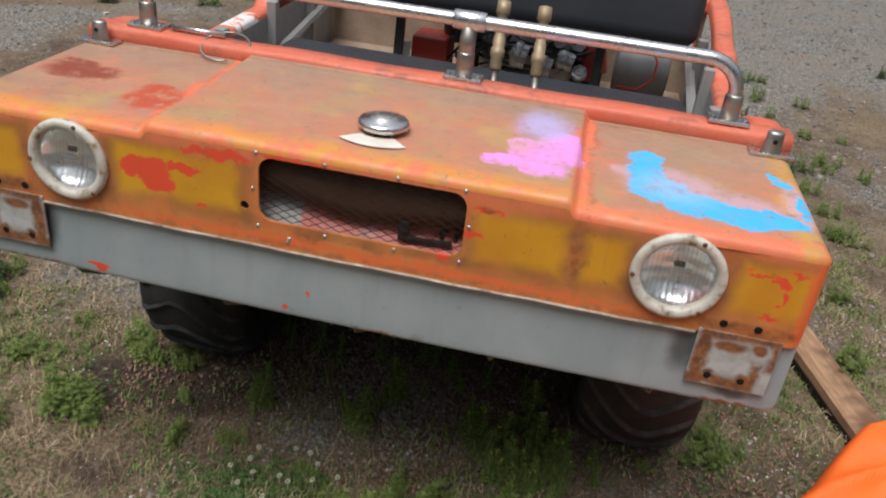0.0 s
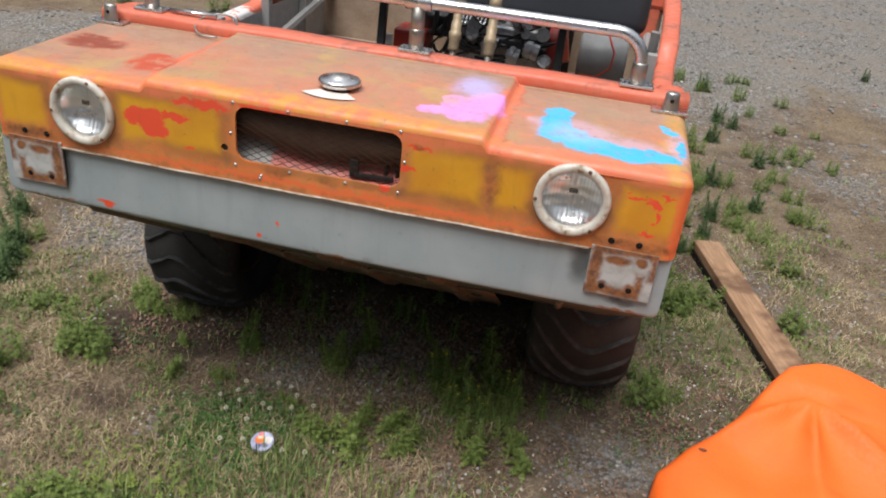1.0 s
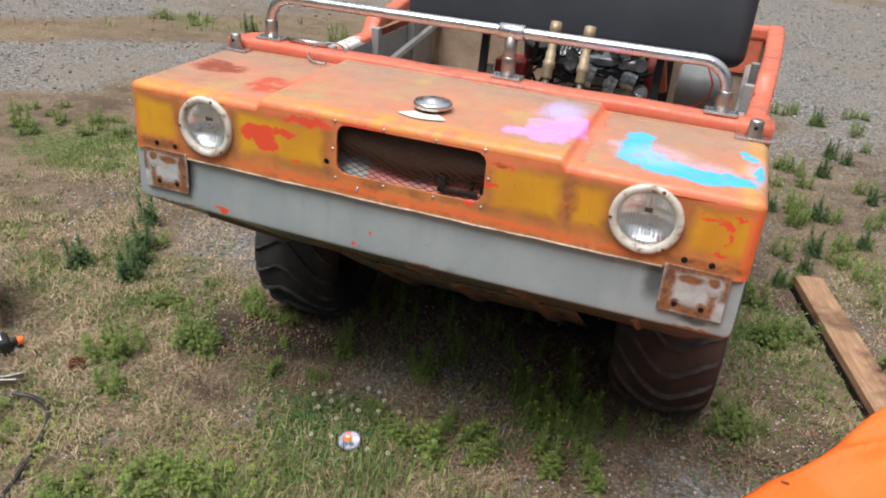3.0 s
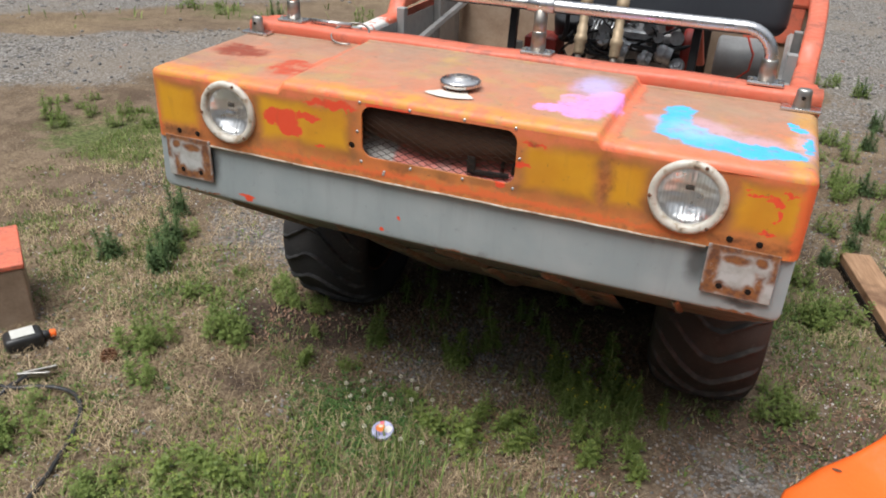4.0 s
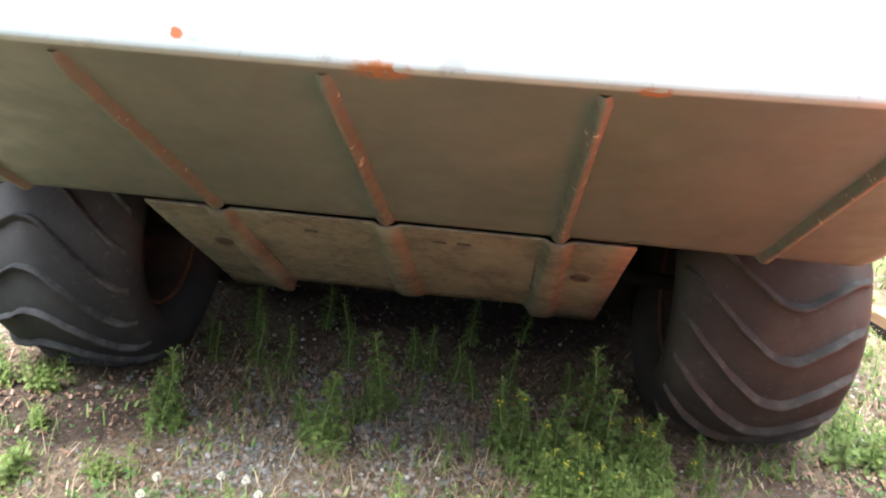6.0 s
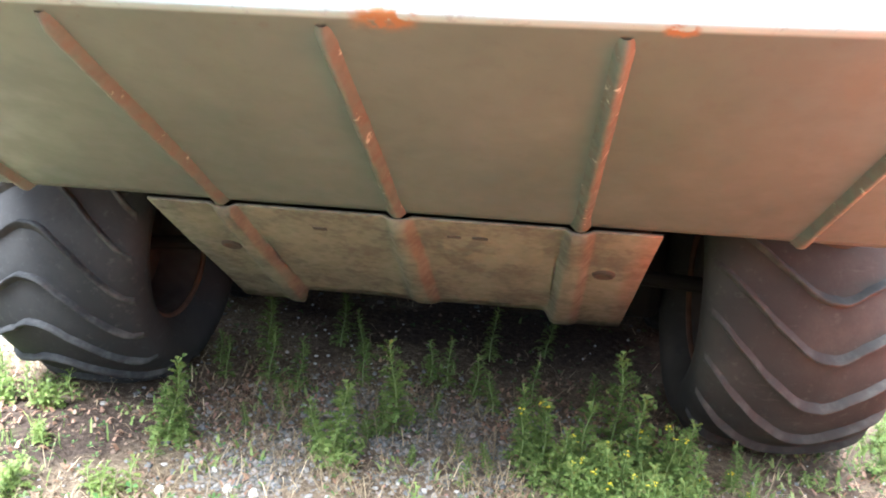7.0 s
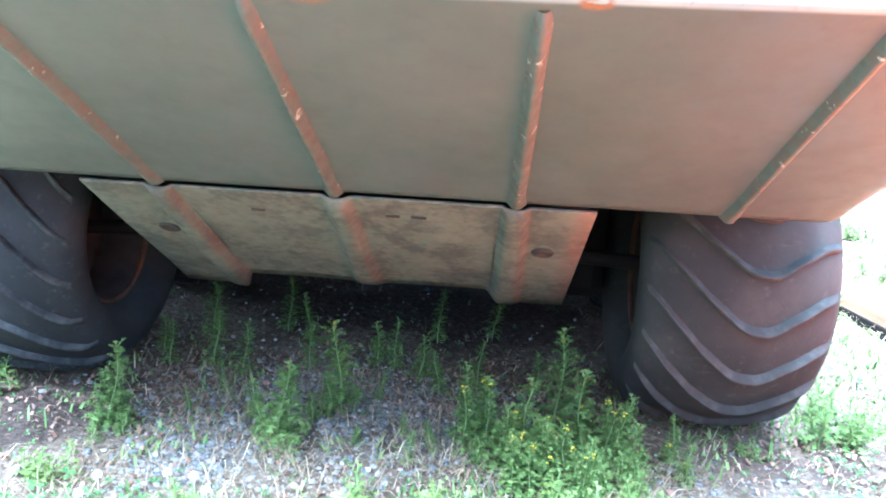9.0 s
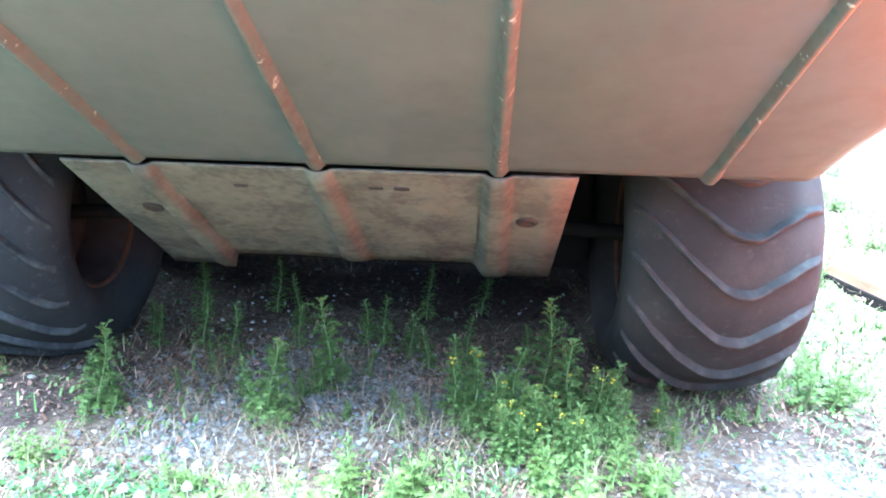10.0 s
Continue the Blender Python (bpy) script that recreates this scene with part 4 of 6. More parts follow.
blades("leaf_litter", 3200, (-0.9, 1.2, 0.1, 1.0), lambda x, y: np.clip(2.4 * bumpy(x * 5 + 4, y * 5 + 9, 141) - 0.8, 0, 1), (0.008, 0.022), (0.003, 0.008), (1.1, 1.6), LITTERM, "reddish-brown scraps of dead leaf", "leaf litter", 33, 0.004)
pebbles("lane_gravel", 9000, (-9, 7, 2.2, 14), (0.010, 0.028), 9, lambda x, y: np.clip(cover(x, y)[1] * 1.2 - 0.2, 0, 1), "coarse gravel on the lane")


# ---- the vehicle ----
CX = -0.02
veh = thing("amphibious_buggy", (CX, 0, 0), "worn orange amphibious buggy with grey hull, balloon tyres and patched paint", "vehicle")
HW, FLAT, TOP = 0.785, 1.046, 1.063          # half width, top of flat front, side hood height


def crown(x):
    """Share of the raised middle of the hood."""
    return smooth01((x + 0.402) / 0.016) * smooth01((0.375 - x) / 0.016)


def hood_columns():
    xs = [-0.76 + 0.07 * i for i in range(5)] + [-0.42 + 0.005 * i for i in range(9)]
    xs += [-0.36 + 0.04 * i for i in range(18)] + [0.345 + 0.005 * i for i in range(10)] + [0.41 + 0.07 * i for i in range(6)]
    return [x for x in xs if x <= 0.761]


def loop(bm, pts):
    vs = [bm.verts.new(p) for p in pts]
    return [bm.edges.new((vs[i], vs[(i + 1) % len(vs)])) for i in range(len(vs))]


def bow(x):
    """Sag of the nose edges towards the middle."""
    return -0.009 * max(0.0, 1 - (x / 0.78) ** 2)


def build_front():
    bm = bmesh.new()
    cols = hood_columns()
    loop(bm, [(x, 0, 0.884 + 0.55 * bow(x)) for x in np.linspace(-0.76, 0.76, 25)] + [(x, 0, FLAT + 0.016 * crown(x)) for x in reversed(cols)])
    x0, x1, z0, z1, r = -0.178, 0.195, 0.932, 1.0545, 0.026
    rr = []
    for cx, cz, a in ((x1 - r, z1 - r, 0), (x0 + r, z1 - r, 90), (x0 + r, z0 + r, 180), (x1 - r, z0 + r, 270)):
        rr += [(px, 0, pz) for px, pz in arc((cx, cz), r, a, a + 90, 6)]
    loop(bm, rr)
    for cx in (-0.547, 0.557):
        loop(bm, [(px, 0, pz) for px, pz in arc((cx, 0.980), 0.067, 0, 360, 40)[:-1]])
    loop(bm, [(px, 0, pz) for px, pz in arc((-0.205, 0.955), 0.0085, 0, 360, 14)[:-1]])
    bmesh.ops.triangle_fill(bm, use_beauty=True, use_dissolve=False, edges=bm.edges[:])
    ob = part("front_panel", bm, FRONT, veh, "yellow and orange front panel with flaking paint")
    thicken(ob, 0.006, 1.0 if ob.data.polygons[0].normal.y > 0 else -1.0)
    # rounded upright corners
    for s in (-1, 1):
        bm = bmesh.new()
        loft(bm, [[(s * (0.76 + 0.025 * math.sin(a)), 0.025 * (1 - math.cos(a)), z) for a in [math.pi / 2 * k / 6 for k in range(7)]] for z in (0.884, 0.93, 0.97, 1.01, FLAT)])
        part("corner_panel", bm, FRONT, veh, smooth=True)
        bm = bmesh.new()
        block(bm, (s * 0.781, 0.235, 0.961), (0.008, 0.42, 0.154), 0.002)
        part("side_panel", bm, FRONT, veh)


def build_hood():
    prof = [(0.017 - 0.017 * math.cos(radians(a)), FLAT + 0.017 * math.sin(radians(a)), -math.cos(radians(a)), math.sin(radians(a))) for a in (0, 18, 36, 54, 72, 90)]
    prof += [(y, TOP + 0.010 * y / 0.43, 0, 1) for y in (0.04, 0.08, 0.13, 0.18, 0.24, 0.30, 0.36, 0.41, 0.432)]
    prof += [(0.439, TOP + 0.013, 0, 1)]
    rows = []
    for y, z, ny, nz in prof:
        row = []
        for k in range(6, 0, -1):
            a = math.pi / 2 * k / 6
            i = 0.025 * (1 - math.cos(a))
            row.append((-(0.76 + 0.025 * math.sin(a)), y - ny * i, z - nz * i))
        for x in hood_columns():
            dent = 0.0025 * (lattice(np.array([x * 6 + 9]), np.array([y * 6]), 71)[0] - 0.5)
            row.append((x, y, z + crown(x) * (0.016 + 0.002 * y / 0.43) + dent * nz))
        for k in range(1, 7):
            a = math.pi / 2 * k / 6
            i = 0.025 * (1 - math.cos(a))
            row.append((0.76 + 0.025 * math.sin(a), y - ny * i, z - nz * i))
        rows.append(row)
    bm = bmesh.new()
    loft(bm, rows)
    part("hood", bm, HOOD, veh, "faded peach hood with pink and blue paint patches", True)
    prof = [(0.437, 1.055), (0.438, 1.094), (0.441, 1.101), (0.447, 1.105), (0.475, 1.106), (0.503, 1.105), (0.510, 1.100), (0.513, 1.09), (0.513, 0.97)]
    bm = bmesh.new()
    loft(bm, [[(x, y, z + 0.0015 * math.sin(x * 17)) for x in np.linspace(-0.785, 0.785, 24)] for y, z in prof])
    thicken(part("dash_rail", bm, RAIL, veh, "red-orange rail across the dash", True), 0.004)


def build_hull():
    def ends(x, y):
        r = 0.016 + 0.030 * smooth01((y - 0.05) / 0.35)
        d = min(r, max(0.0, abs(x) - 0.78 + r))
        return r - math.sqrt(max(0.0, r * r - d * d))
    def taper(x, y):
        return x * (1 - 0.05 * smooth01((y - 0.05) / 0.37))
    xs = [-0.78, -0.778, -0.775, -0.771, -0.766, -0.76, -0.745, -0.73] + [-0.66 + 0.12 * i for i in range(12)] + [0.73, 0.745, 0.76, 0.766, 0.771, 0.775, 0.778, 0.78]
    prof = [(0.009, 0.886), (0.009, 0.87), (0.0075, 0.82), (0.006, 0.771), (0.006, 0.750), (0.0065, 0.7445), (0.0085, 0.7415), (0.013, 0.739)]
    prof += [(0.021 + 0.399 * t, 0.734 - 0.256 * t) for t in (0.1, 0.25, 0.4, 0.55, 0.7, 0.85, 0.97, 1.0)] + [(0.424, 0.482), (0.425, 0.62)]
    bm = bmesh.new()
    loft(bm, [[(taper(x, y), y, z + (ends(x, y) if z < 0.78 and (y < 0.42 or z < 0.5) else 0.0) + bow(x) * smooth01((0.30 - y) / 0.28)) for x in xs] for y, z in prof])
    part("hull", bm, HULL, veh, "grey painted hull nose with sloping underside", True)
    for s in (-1, 1):
        bm = bmesh.new()
        vs = [bm.verts.new((s * 0.779 * (1 - 0.05 * smooth01((y - 0.05) / 0.37)), y, z)) for y, z in ((0.01, 0.884), (0.01, 0.768), (0.05, 0.742), (0.42, 0.525), (0.42, 0.884))]
        bm.faces.new(vs)
        thicken(part("hull_side", bm, HULL, veh), 0.01)
    # pale lip where the upper body overhangs the hull
    bm = bmesh.new()
    rows = []
    for y, z in ((0.004, 0.8855), (-0.003, 0.8845), (-0.0042, 0.8822), (-0.003, 0.880), (0.012, 0.8797)):
        rows.append([(x, y, z + 0.55 * bow(x) + 0.0006 * math.sin(x * 23) + 0.0004 * math.sin(x * 61)) for x in np.linspace(-0.66, 0.61, 60)])
    loft(bm, rows)
    part("lip", bm, TRIM, veh, "pale chipped edge of the upper body", True)
    # pressed ribs on the slope
    n = Vector((0, -0.536, -0.844))
    for x, wob in ((-0.58, 0), (-0.265, 0.01), (0.005, 0.012), (0.272, -0.004), (0.572, 0)):
        a, b = Vector((x, 0.024, 0.7318 + bow(x) * 0.97)), Vector((x, 0.4245, 0.4775))
        bm = bmesh.new()
        rows = []
        for t in (0.0, 0.015, 0.04, 0.3, 0.6, 0.9, 1.0):
            p = a.lerp(b, t)
            k = min(1.0, 0.25 + t * 25)
            rows.append([p + Vector(((0.0108 + 0.0075 * smooth01((t - 0.85) / 0.15)) * u * (0.6 + 0.4 * k), 0, 0)) + n * (0.0125 * k * h - 0.001) for u, h in ((-1, 0), (-0.8, 0.2), (-0.3, 0.93), (0, 1.0), (0.3, 0.93), (0.8, 0.2), (1, 0))])
        loft(bm, rows)
        bm.faces.new([bm.verts.new(q) for q in rows[-1]])
        part("rib", bm, RIBRED, veh, "pressed rib with worn orange paint", True)
    # corner brackets
    for s in (-1, 1):
        cx = s * 0.684
        bm = bmesh.new()
        block(bm, (cx, -0.0015, 0.836), (0.138, 0.005, 0.112), 0.0015)
        br = part("bumper_bracket", bm, PLATE, veh, "rust-streaked grey steel bracket")
        for dx in (-0.033 * s, 0.024 * s):
            bm = bmesh.new()
            lathe(bm, [(0, 0.001), (0.006, 0.001), (0.0065, 0.0)], 14, Matrix.Translation((cx + dx, -0.0042, 0.801)) @ Matrix.Rotation(radians(90), 4, 'X'))
            part("bolt_hole", bm, DARK, br)
            bm = bmesh.new()
            lathe(bm, [(0, 0.0018), (0.004, 0.0018), (0.0065, 0.001), (0.007, 0.0)], 14, Matrix.Translation((cx + dx, -0.0002, 0.907)) @ Matrix.Rotation(radians(90), 4, 'X'))
            part("bolt", bm, DARK, veh)


def build_skid():
    top, bot = Vector((0, 0.427, 0.4745)), Vector((0, 0.826, 0.197))
    n = Vector((0, -0.575, -0.818))
    xs = sorted(set([-0.387, 0.389] + [round(c + d, 4) for c in (-0.265, 0.005, 0.272) for d in (-0.04, -0.032, -0.026, -0.02, -0.014, -0.008, 0, 0.008, 0.014, 0.02, 0.026, 0.032, 0.04)] + [-0.34, -0.2615, -0.254, -0.247, -0.24, -0.233, -0.18, -0.12, -0.06, 0.08, 0.14, 0.205, 0.233, 0.24, 0.247, 0.254, 0.2615, 0.345]))

    def rib(x, t=0.0):
        return max([0.0] + [smooth01((0.021 + 0.013 * t - abs(x - c)) / (0.013 + 0.008 * t)) for c in (-0.265, 0.005, 0.272)])
    def skin(x, j, proud=0.0):
        end = 1.0 - 0.143 * smooth01((x + 0.262) / 0.03) * smooth01((0.262 - x) / 0.03)
        t = 0.012 + (end - 0.012) * j
        dent = 0.004 * (lattice(np.array([x * 9 + 3]), np.array([t * 5]), 77)[0] - 0.5)
        lift = (0.0135 + 0.004 * t) * (0.3 + 0.7 * smooth01(t / 0.05)) * (1 - 0.65 * smooth01((j - 0.86) / 0.14)) * rib(x, t)
        return top.lerp(bot, t) + Vector((x, 0, 0)) + n * (lift + dent * min(1, t * 5) + proud)
    bm = bmesh.new()
    loft(bm, [[skin(x, j) for x in xs] for j in (0.0, 0.012, 0.03, 0.055, 0.09, 0.2, 0.35, 0.5, 0.65, 0.8, 0.92, 1.0)])
    sk = part("skid_plate", bm, SKID, veh, "scraped olive-grey skid plate with three pressed ribs", True)
    thicken(sk, 0.004)
    for j0, j1 in ((0.002, 0.014), (0.988, 1.001)):
        bm = bmesh.new()
        loft(bm, [[skin(x, j + 0.003 * math.sin(x * 47), 0.0012) for x in xs] for j in (j0, j1)])
        part("scraped_edge", bm, SCRAPED, sk, "pale scraped edge of the skid plate")
    for x, t in ((-0.311, 0.37), (0.325, 0.375)):
        p = top.lerp(bot, t) + Vector((x, 0, 0)) + n * 0.004
        bm = bmesh.new()
        q = n.to_track_quat('Z', 'Y').to_matrix().to_4x4()
        lathe(bm, [(0, 0.001), (0.010, 0.0015), (0.0125, 0.005), (0.017, 0.004), (0.020, -0.001)], 18, Matrix.Translation(p) @ q)
        part("drain_plug", bm, RIMM, veh, smooth=True)
    for x, t, w in ((-0.13, 0.16, 0.011), (0.085, 0.14, 0.011), (0.125, 0.14, 0.012)):
        p = top.lerp(bot, t) + Vector((x, 0, 0)) + n * 0.0035
        bm = bmesh.new()
        block(bm, p, (w * 2, 0.009, 0.003), 0.001, n.to_track_quat('Z', 'Y').to_matrix().to_4x4())
        part("slot", bm, RIMM, veh)
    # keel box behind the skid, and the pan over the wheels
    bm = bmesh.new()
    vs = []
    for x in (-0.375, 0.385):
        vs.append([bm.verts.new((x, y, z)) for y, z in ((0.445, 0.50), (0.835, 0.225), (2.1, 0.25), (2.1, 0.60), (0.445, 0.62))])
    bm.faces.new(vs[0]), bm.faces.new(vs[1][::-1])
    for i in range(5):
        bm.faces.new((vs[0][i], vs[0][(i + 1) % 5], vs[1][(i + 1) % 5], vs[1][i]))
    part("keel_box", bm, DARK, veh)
    # unseen filler that shuts light out between keel and tyres
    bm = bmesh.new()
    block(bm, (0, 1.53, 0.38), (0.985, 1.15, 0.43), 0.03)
    part("belly", bm, DARK, veh, "near-black filler closing the underbody between the wheels")
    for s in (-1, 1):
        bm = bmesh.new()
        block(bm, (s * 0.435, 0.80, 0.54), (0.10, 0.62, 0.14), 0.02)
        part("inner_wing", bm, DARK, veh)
    bm = bmesh.new()
    block(bm, (0, 1.28, 0.612), (1.56, 1.70, 0.02), 0.004)
    part("floor_pan", bm, RUSTPAN, veh, "rusty steel floor of the tub")


TYRE_R = 0.288
HALF = [(0.150, 0.112), (0.165, 0.142), (0.190, 0.162), (0.214, 0.168), (0.238, 0.163), (0.258, 0.146), (0.273, 0.115), (0.283, 0.07), (0.287, 0.03)]


def tyre_radius(x):
    """Outer radius of the carcass at x from its middle."""
    line = [(TYRE_R, 0.0)] + HALF[::-1]
    for (r0, x0), (r1, x1) in zip(line, line[1:]):
        if x0 <= abs(x) <= x1:
            return r0 + (r1 - r0) * (abs(x) - x0) / max(1e-6, x1 - x0)
    return HALF[3][0]


def lug_mesh():
    """One chevron lug; its V points down at the front of the tyre."""
    bm = bmesh.new()
    rows = []
    for t in [-1 + k / 14 for k in range(29)]:
        x = 0.158 * t
        tt = t - 0.14
        notch = 0.007 * math.exp(-(tt / 0.05) ** 2) - 0.008 * math.exp(-((tt - 0.2) / 0.05) ** 2) + 0.004 * math.sin(t * 19)
        ang = (0.37 if tt < 0 else 0.43) * (math.sqrt(tt * tt + 0.022) - 0.148) + (0.14 * tt * tt if tt < 0 else -0.08 * tt * tt) - 0.10 * max(0.0, abs(t) - 0.8) + notch
        r = tyre_radius(x)
        fade = min(1.0, (1 - abs(t)) * 5 + 0.25)
        row = []
        for u, h in ((-0.95, -0.004), (-0.65, 0.007), (-0.3, 0.0135), (0.15, 0.0125), (0.6, 0.006), (1.2, 0.0015), (1.9, -0.004)):
            a = ang + u * 0.0078 / r
            rad = r + h * fade
            row.append((x, -rad * math.cos(a), rad * math.sin(a)))
        rows.append(row)
    loft(bm, rows)
    me = bpy.data.meshes.new("lug")
    bmesh.ops.recalc_face_normals(bm, faces=bm.faces)
    bm.to_mesh(me)
    bm.free()
    me.shade_smooth()
    return me


def build_wheels():
    bm = bmesh.new()
    prof = [(r, -x) for r, x in HALF] + [(TYRE_R, 0.0)] + [(r, x) for r, x in reversed(HALF)]
    lathe(bm, prof, 72, Matrix.Rotation(radians(90), 4, 'Y'))
    me = bpy.data.meshes.new("tyre")
    bmesh.ops.recalc_face_normals(bm, faces=bm.faces)
    bm.to_mesh(me)
    bm.free()
    me_shaded = me.copy()
    lug, lug_shaded = lug_mesh(), lug_mesh()
    rim = bmesh.new()
    lathe(rim, [(0.0, 0.02), (0.05, 0.02), (0.055, 0.03), (0.09, 0.03), (0.12, 0.0), (0.135, -0.02), (0.14, 0.09), (0.150, 0.112), (0.158, 0.116), (0.160, 0.10), (0.148, 0.08), (0.148, -0.08), (0.160, -0.10), (0.158, -0.116), (0.150, -0.112), (0.14, -0.09), (0.1355, -0.02)], 40, Matrix.Rotation(radians(90), 4, 'Y'))
    rme = bpy.data.meshes.new("rim")
    bmesh.ops.recalc_face_normals(rim, faces=rim.faces)
    rim.to_mesh(rme)
    rim.free()
    # middle and rear pairs are unseen; middle pair added to block side light
    for x, y, spin in ((0.665, 0.838, 5), (-0.668, 0.838, 9), (0.672, 1.432, 13), (-0.668, 1.432, 3), (0.672, 2.026, 2), (-0.668, 2.026, 7)):
        # left wheels take the rubber with shade in its colour
        on_right = x > 0
        w = part_of("tyre", me if on_right else me_shaded, TYRE if on_right else TYRE_SHADED, veh, "dusty brown-black balloon tyre with chevron lugs" if on_right else "balloon tyre with its chevrons reversed, rubber darkened for shade", True)
        w.matrix_basis = pose(x, y, 0.284, spin, 0, 0) if on_right else pose(x, y, 0.284, -spin, 0, 180)
        part_of("rim", rme, RIMM, w, "dark steel rim", True)
        for k in (-1, 1):
            bm = bmesh.new()
            tube(bm, [(k * 0.117, 0.152 * math.cos(a), 0.152 * math.sin(a)) for a in [2 * math.pi * i / 40 for i in range(41)]], 0.006, 6, False)
            part("rim_edge", bm, RUSTY, w, "rusty rim edge", True)
        for i in range(19):
            part_of("lug", lug if on_right else lug_shaded, LUGM if on_right else LUG_SHADED, w).matrix_basis = pose(0, 0, 0, 360 * i / 19, 0, 0)
        bm = bmesh.new()
        tube(bm, [(x - math.copysign(0.02, x), y, 0.284), (math.copysign(0.36, x), y, 0.30)], 0.016, 12)
        part("axle", bm, DARK, veh)


def build_headlamp(cx):
    face = Matrix.Translation((cx, 0, 0.980)) @ Matrix.Rotation(radians(90), 4, 'X')      # local z points forward
    bm = bmesh.new()
    lathe(bm, [(0.068, -0.006), (0.0785, 0.0), (0.0785, 0.006), (0.0765, 0.0105), (0.072, 0.0125), (0.065, 0.0115), (0.061, 0.008), (0.060, 0.004), (0.060, -0.004)], 56, face)
    lamp = part("headlamp", bm, CREAM, veh, "round headlamp with chipped cream rim", True)
    bm = bmesh.new()
    rings = []
    for k in range(13):
        a = math.pi / 2 * k / 12
        r = 0.0645 * math.cos(a) + 0.0002
        rings.append([face @ Vector((r * math.cos(b), r * math.sin(b), 0.002 - 0.042 * math.sin(a) + 0.0013 * math.sin(r * math.cos(b) * 620) + 0.0008 * math.sin(r * math.sin(b) * 260))) for b in [2 * math.pi * j / 96 for j in range(97)]])
    loft(bm, rings)
    part("reflector", bm, REFLECTOR, lamp, "silvered bowl", True)
    bm = bmesh.new()
    rows = []
    for j in range(25):
        z = -0.0625 + 0.125 * j / 24
        hw = math.sqrt(max(0.0, 0.0632 ** 2 - z * z))
        rows.append([face @ Vector((hw * u, z, 0.004 + 0.010 * (1 - (hw * u) ** 2 / 0.004 - z * z / 0.004) + 0.0011 * abs(math.sin(u * hw * 460)))) for u in np.linspace(-1, 1, 61)])
    loft(bm, rows)
    gl = part("lens", bm, LENS, lamp, "ribbed clear lens", True)
    gl.visible_shadow = False
    bm = bmesh.new()
    block(bm, face @ Vector((0, 0.016, -0.012)), (0.018, 0.006, 0.010), 0.002)
    part("bulb_shield", bm, BLACK, lamp)
    for a in (185, 310, 70):
        bm = bmesh.new()
        lathe(bm, [(0, 0.004), (0.003, 0.0035), (0.0042, 0.001)], 10, face @ Matrix.Translation((0.0735 * math.cos(radians(a)), 0.0735 * math.sin(radians(a)), 0.011)))
        part("screw", bm, RUSTY, lamp)


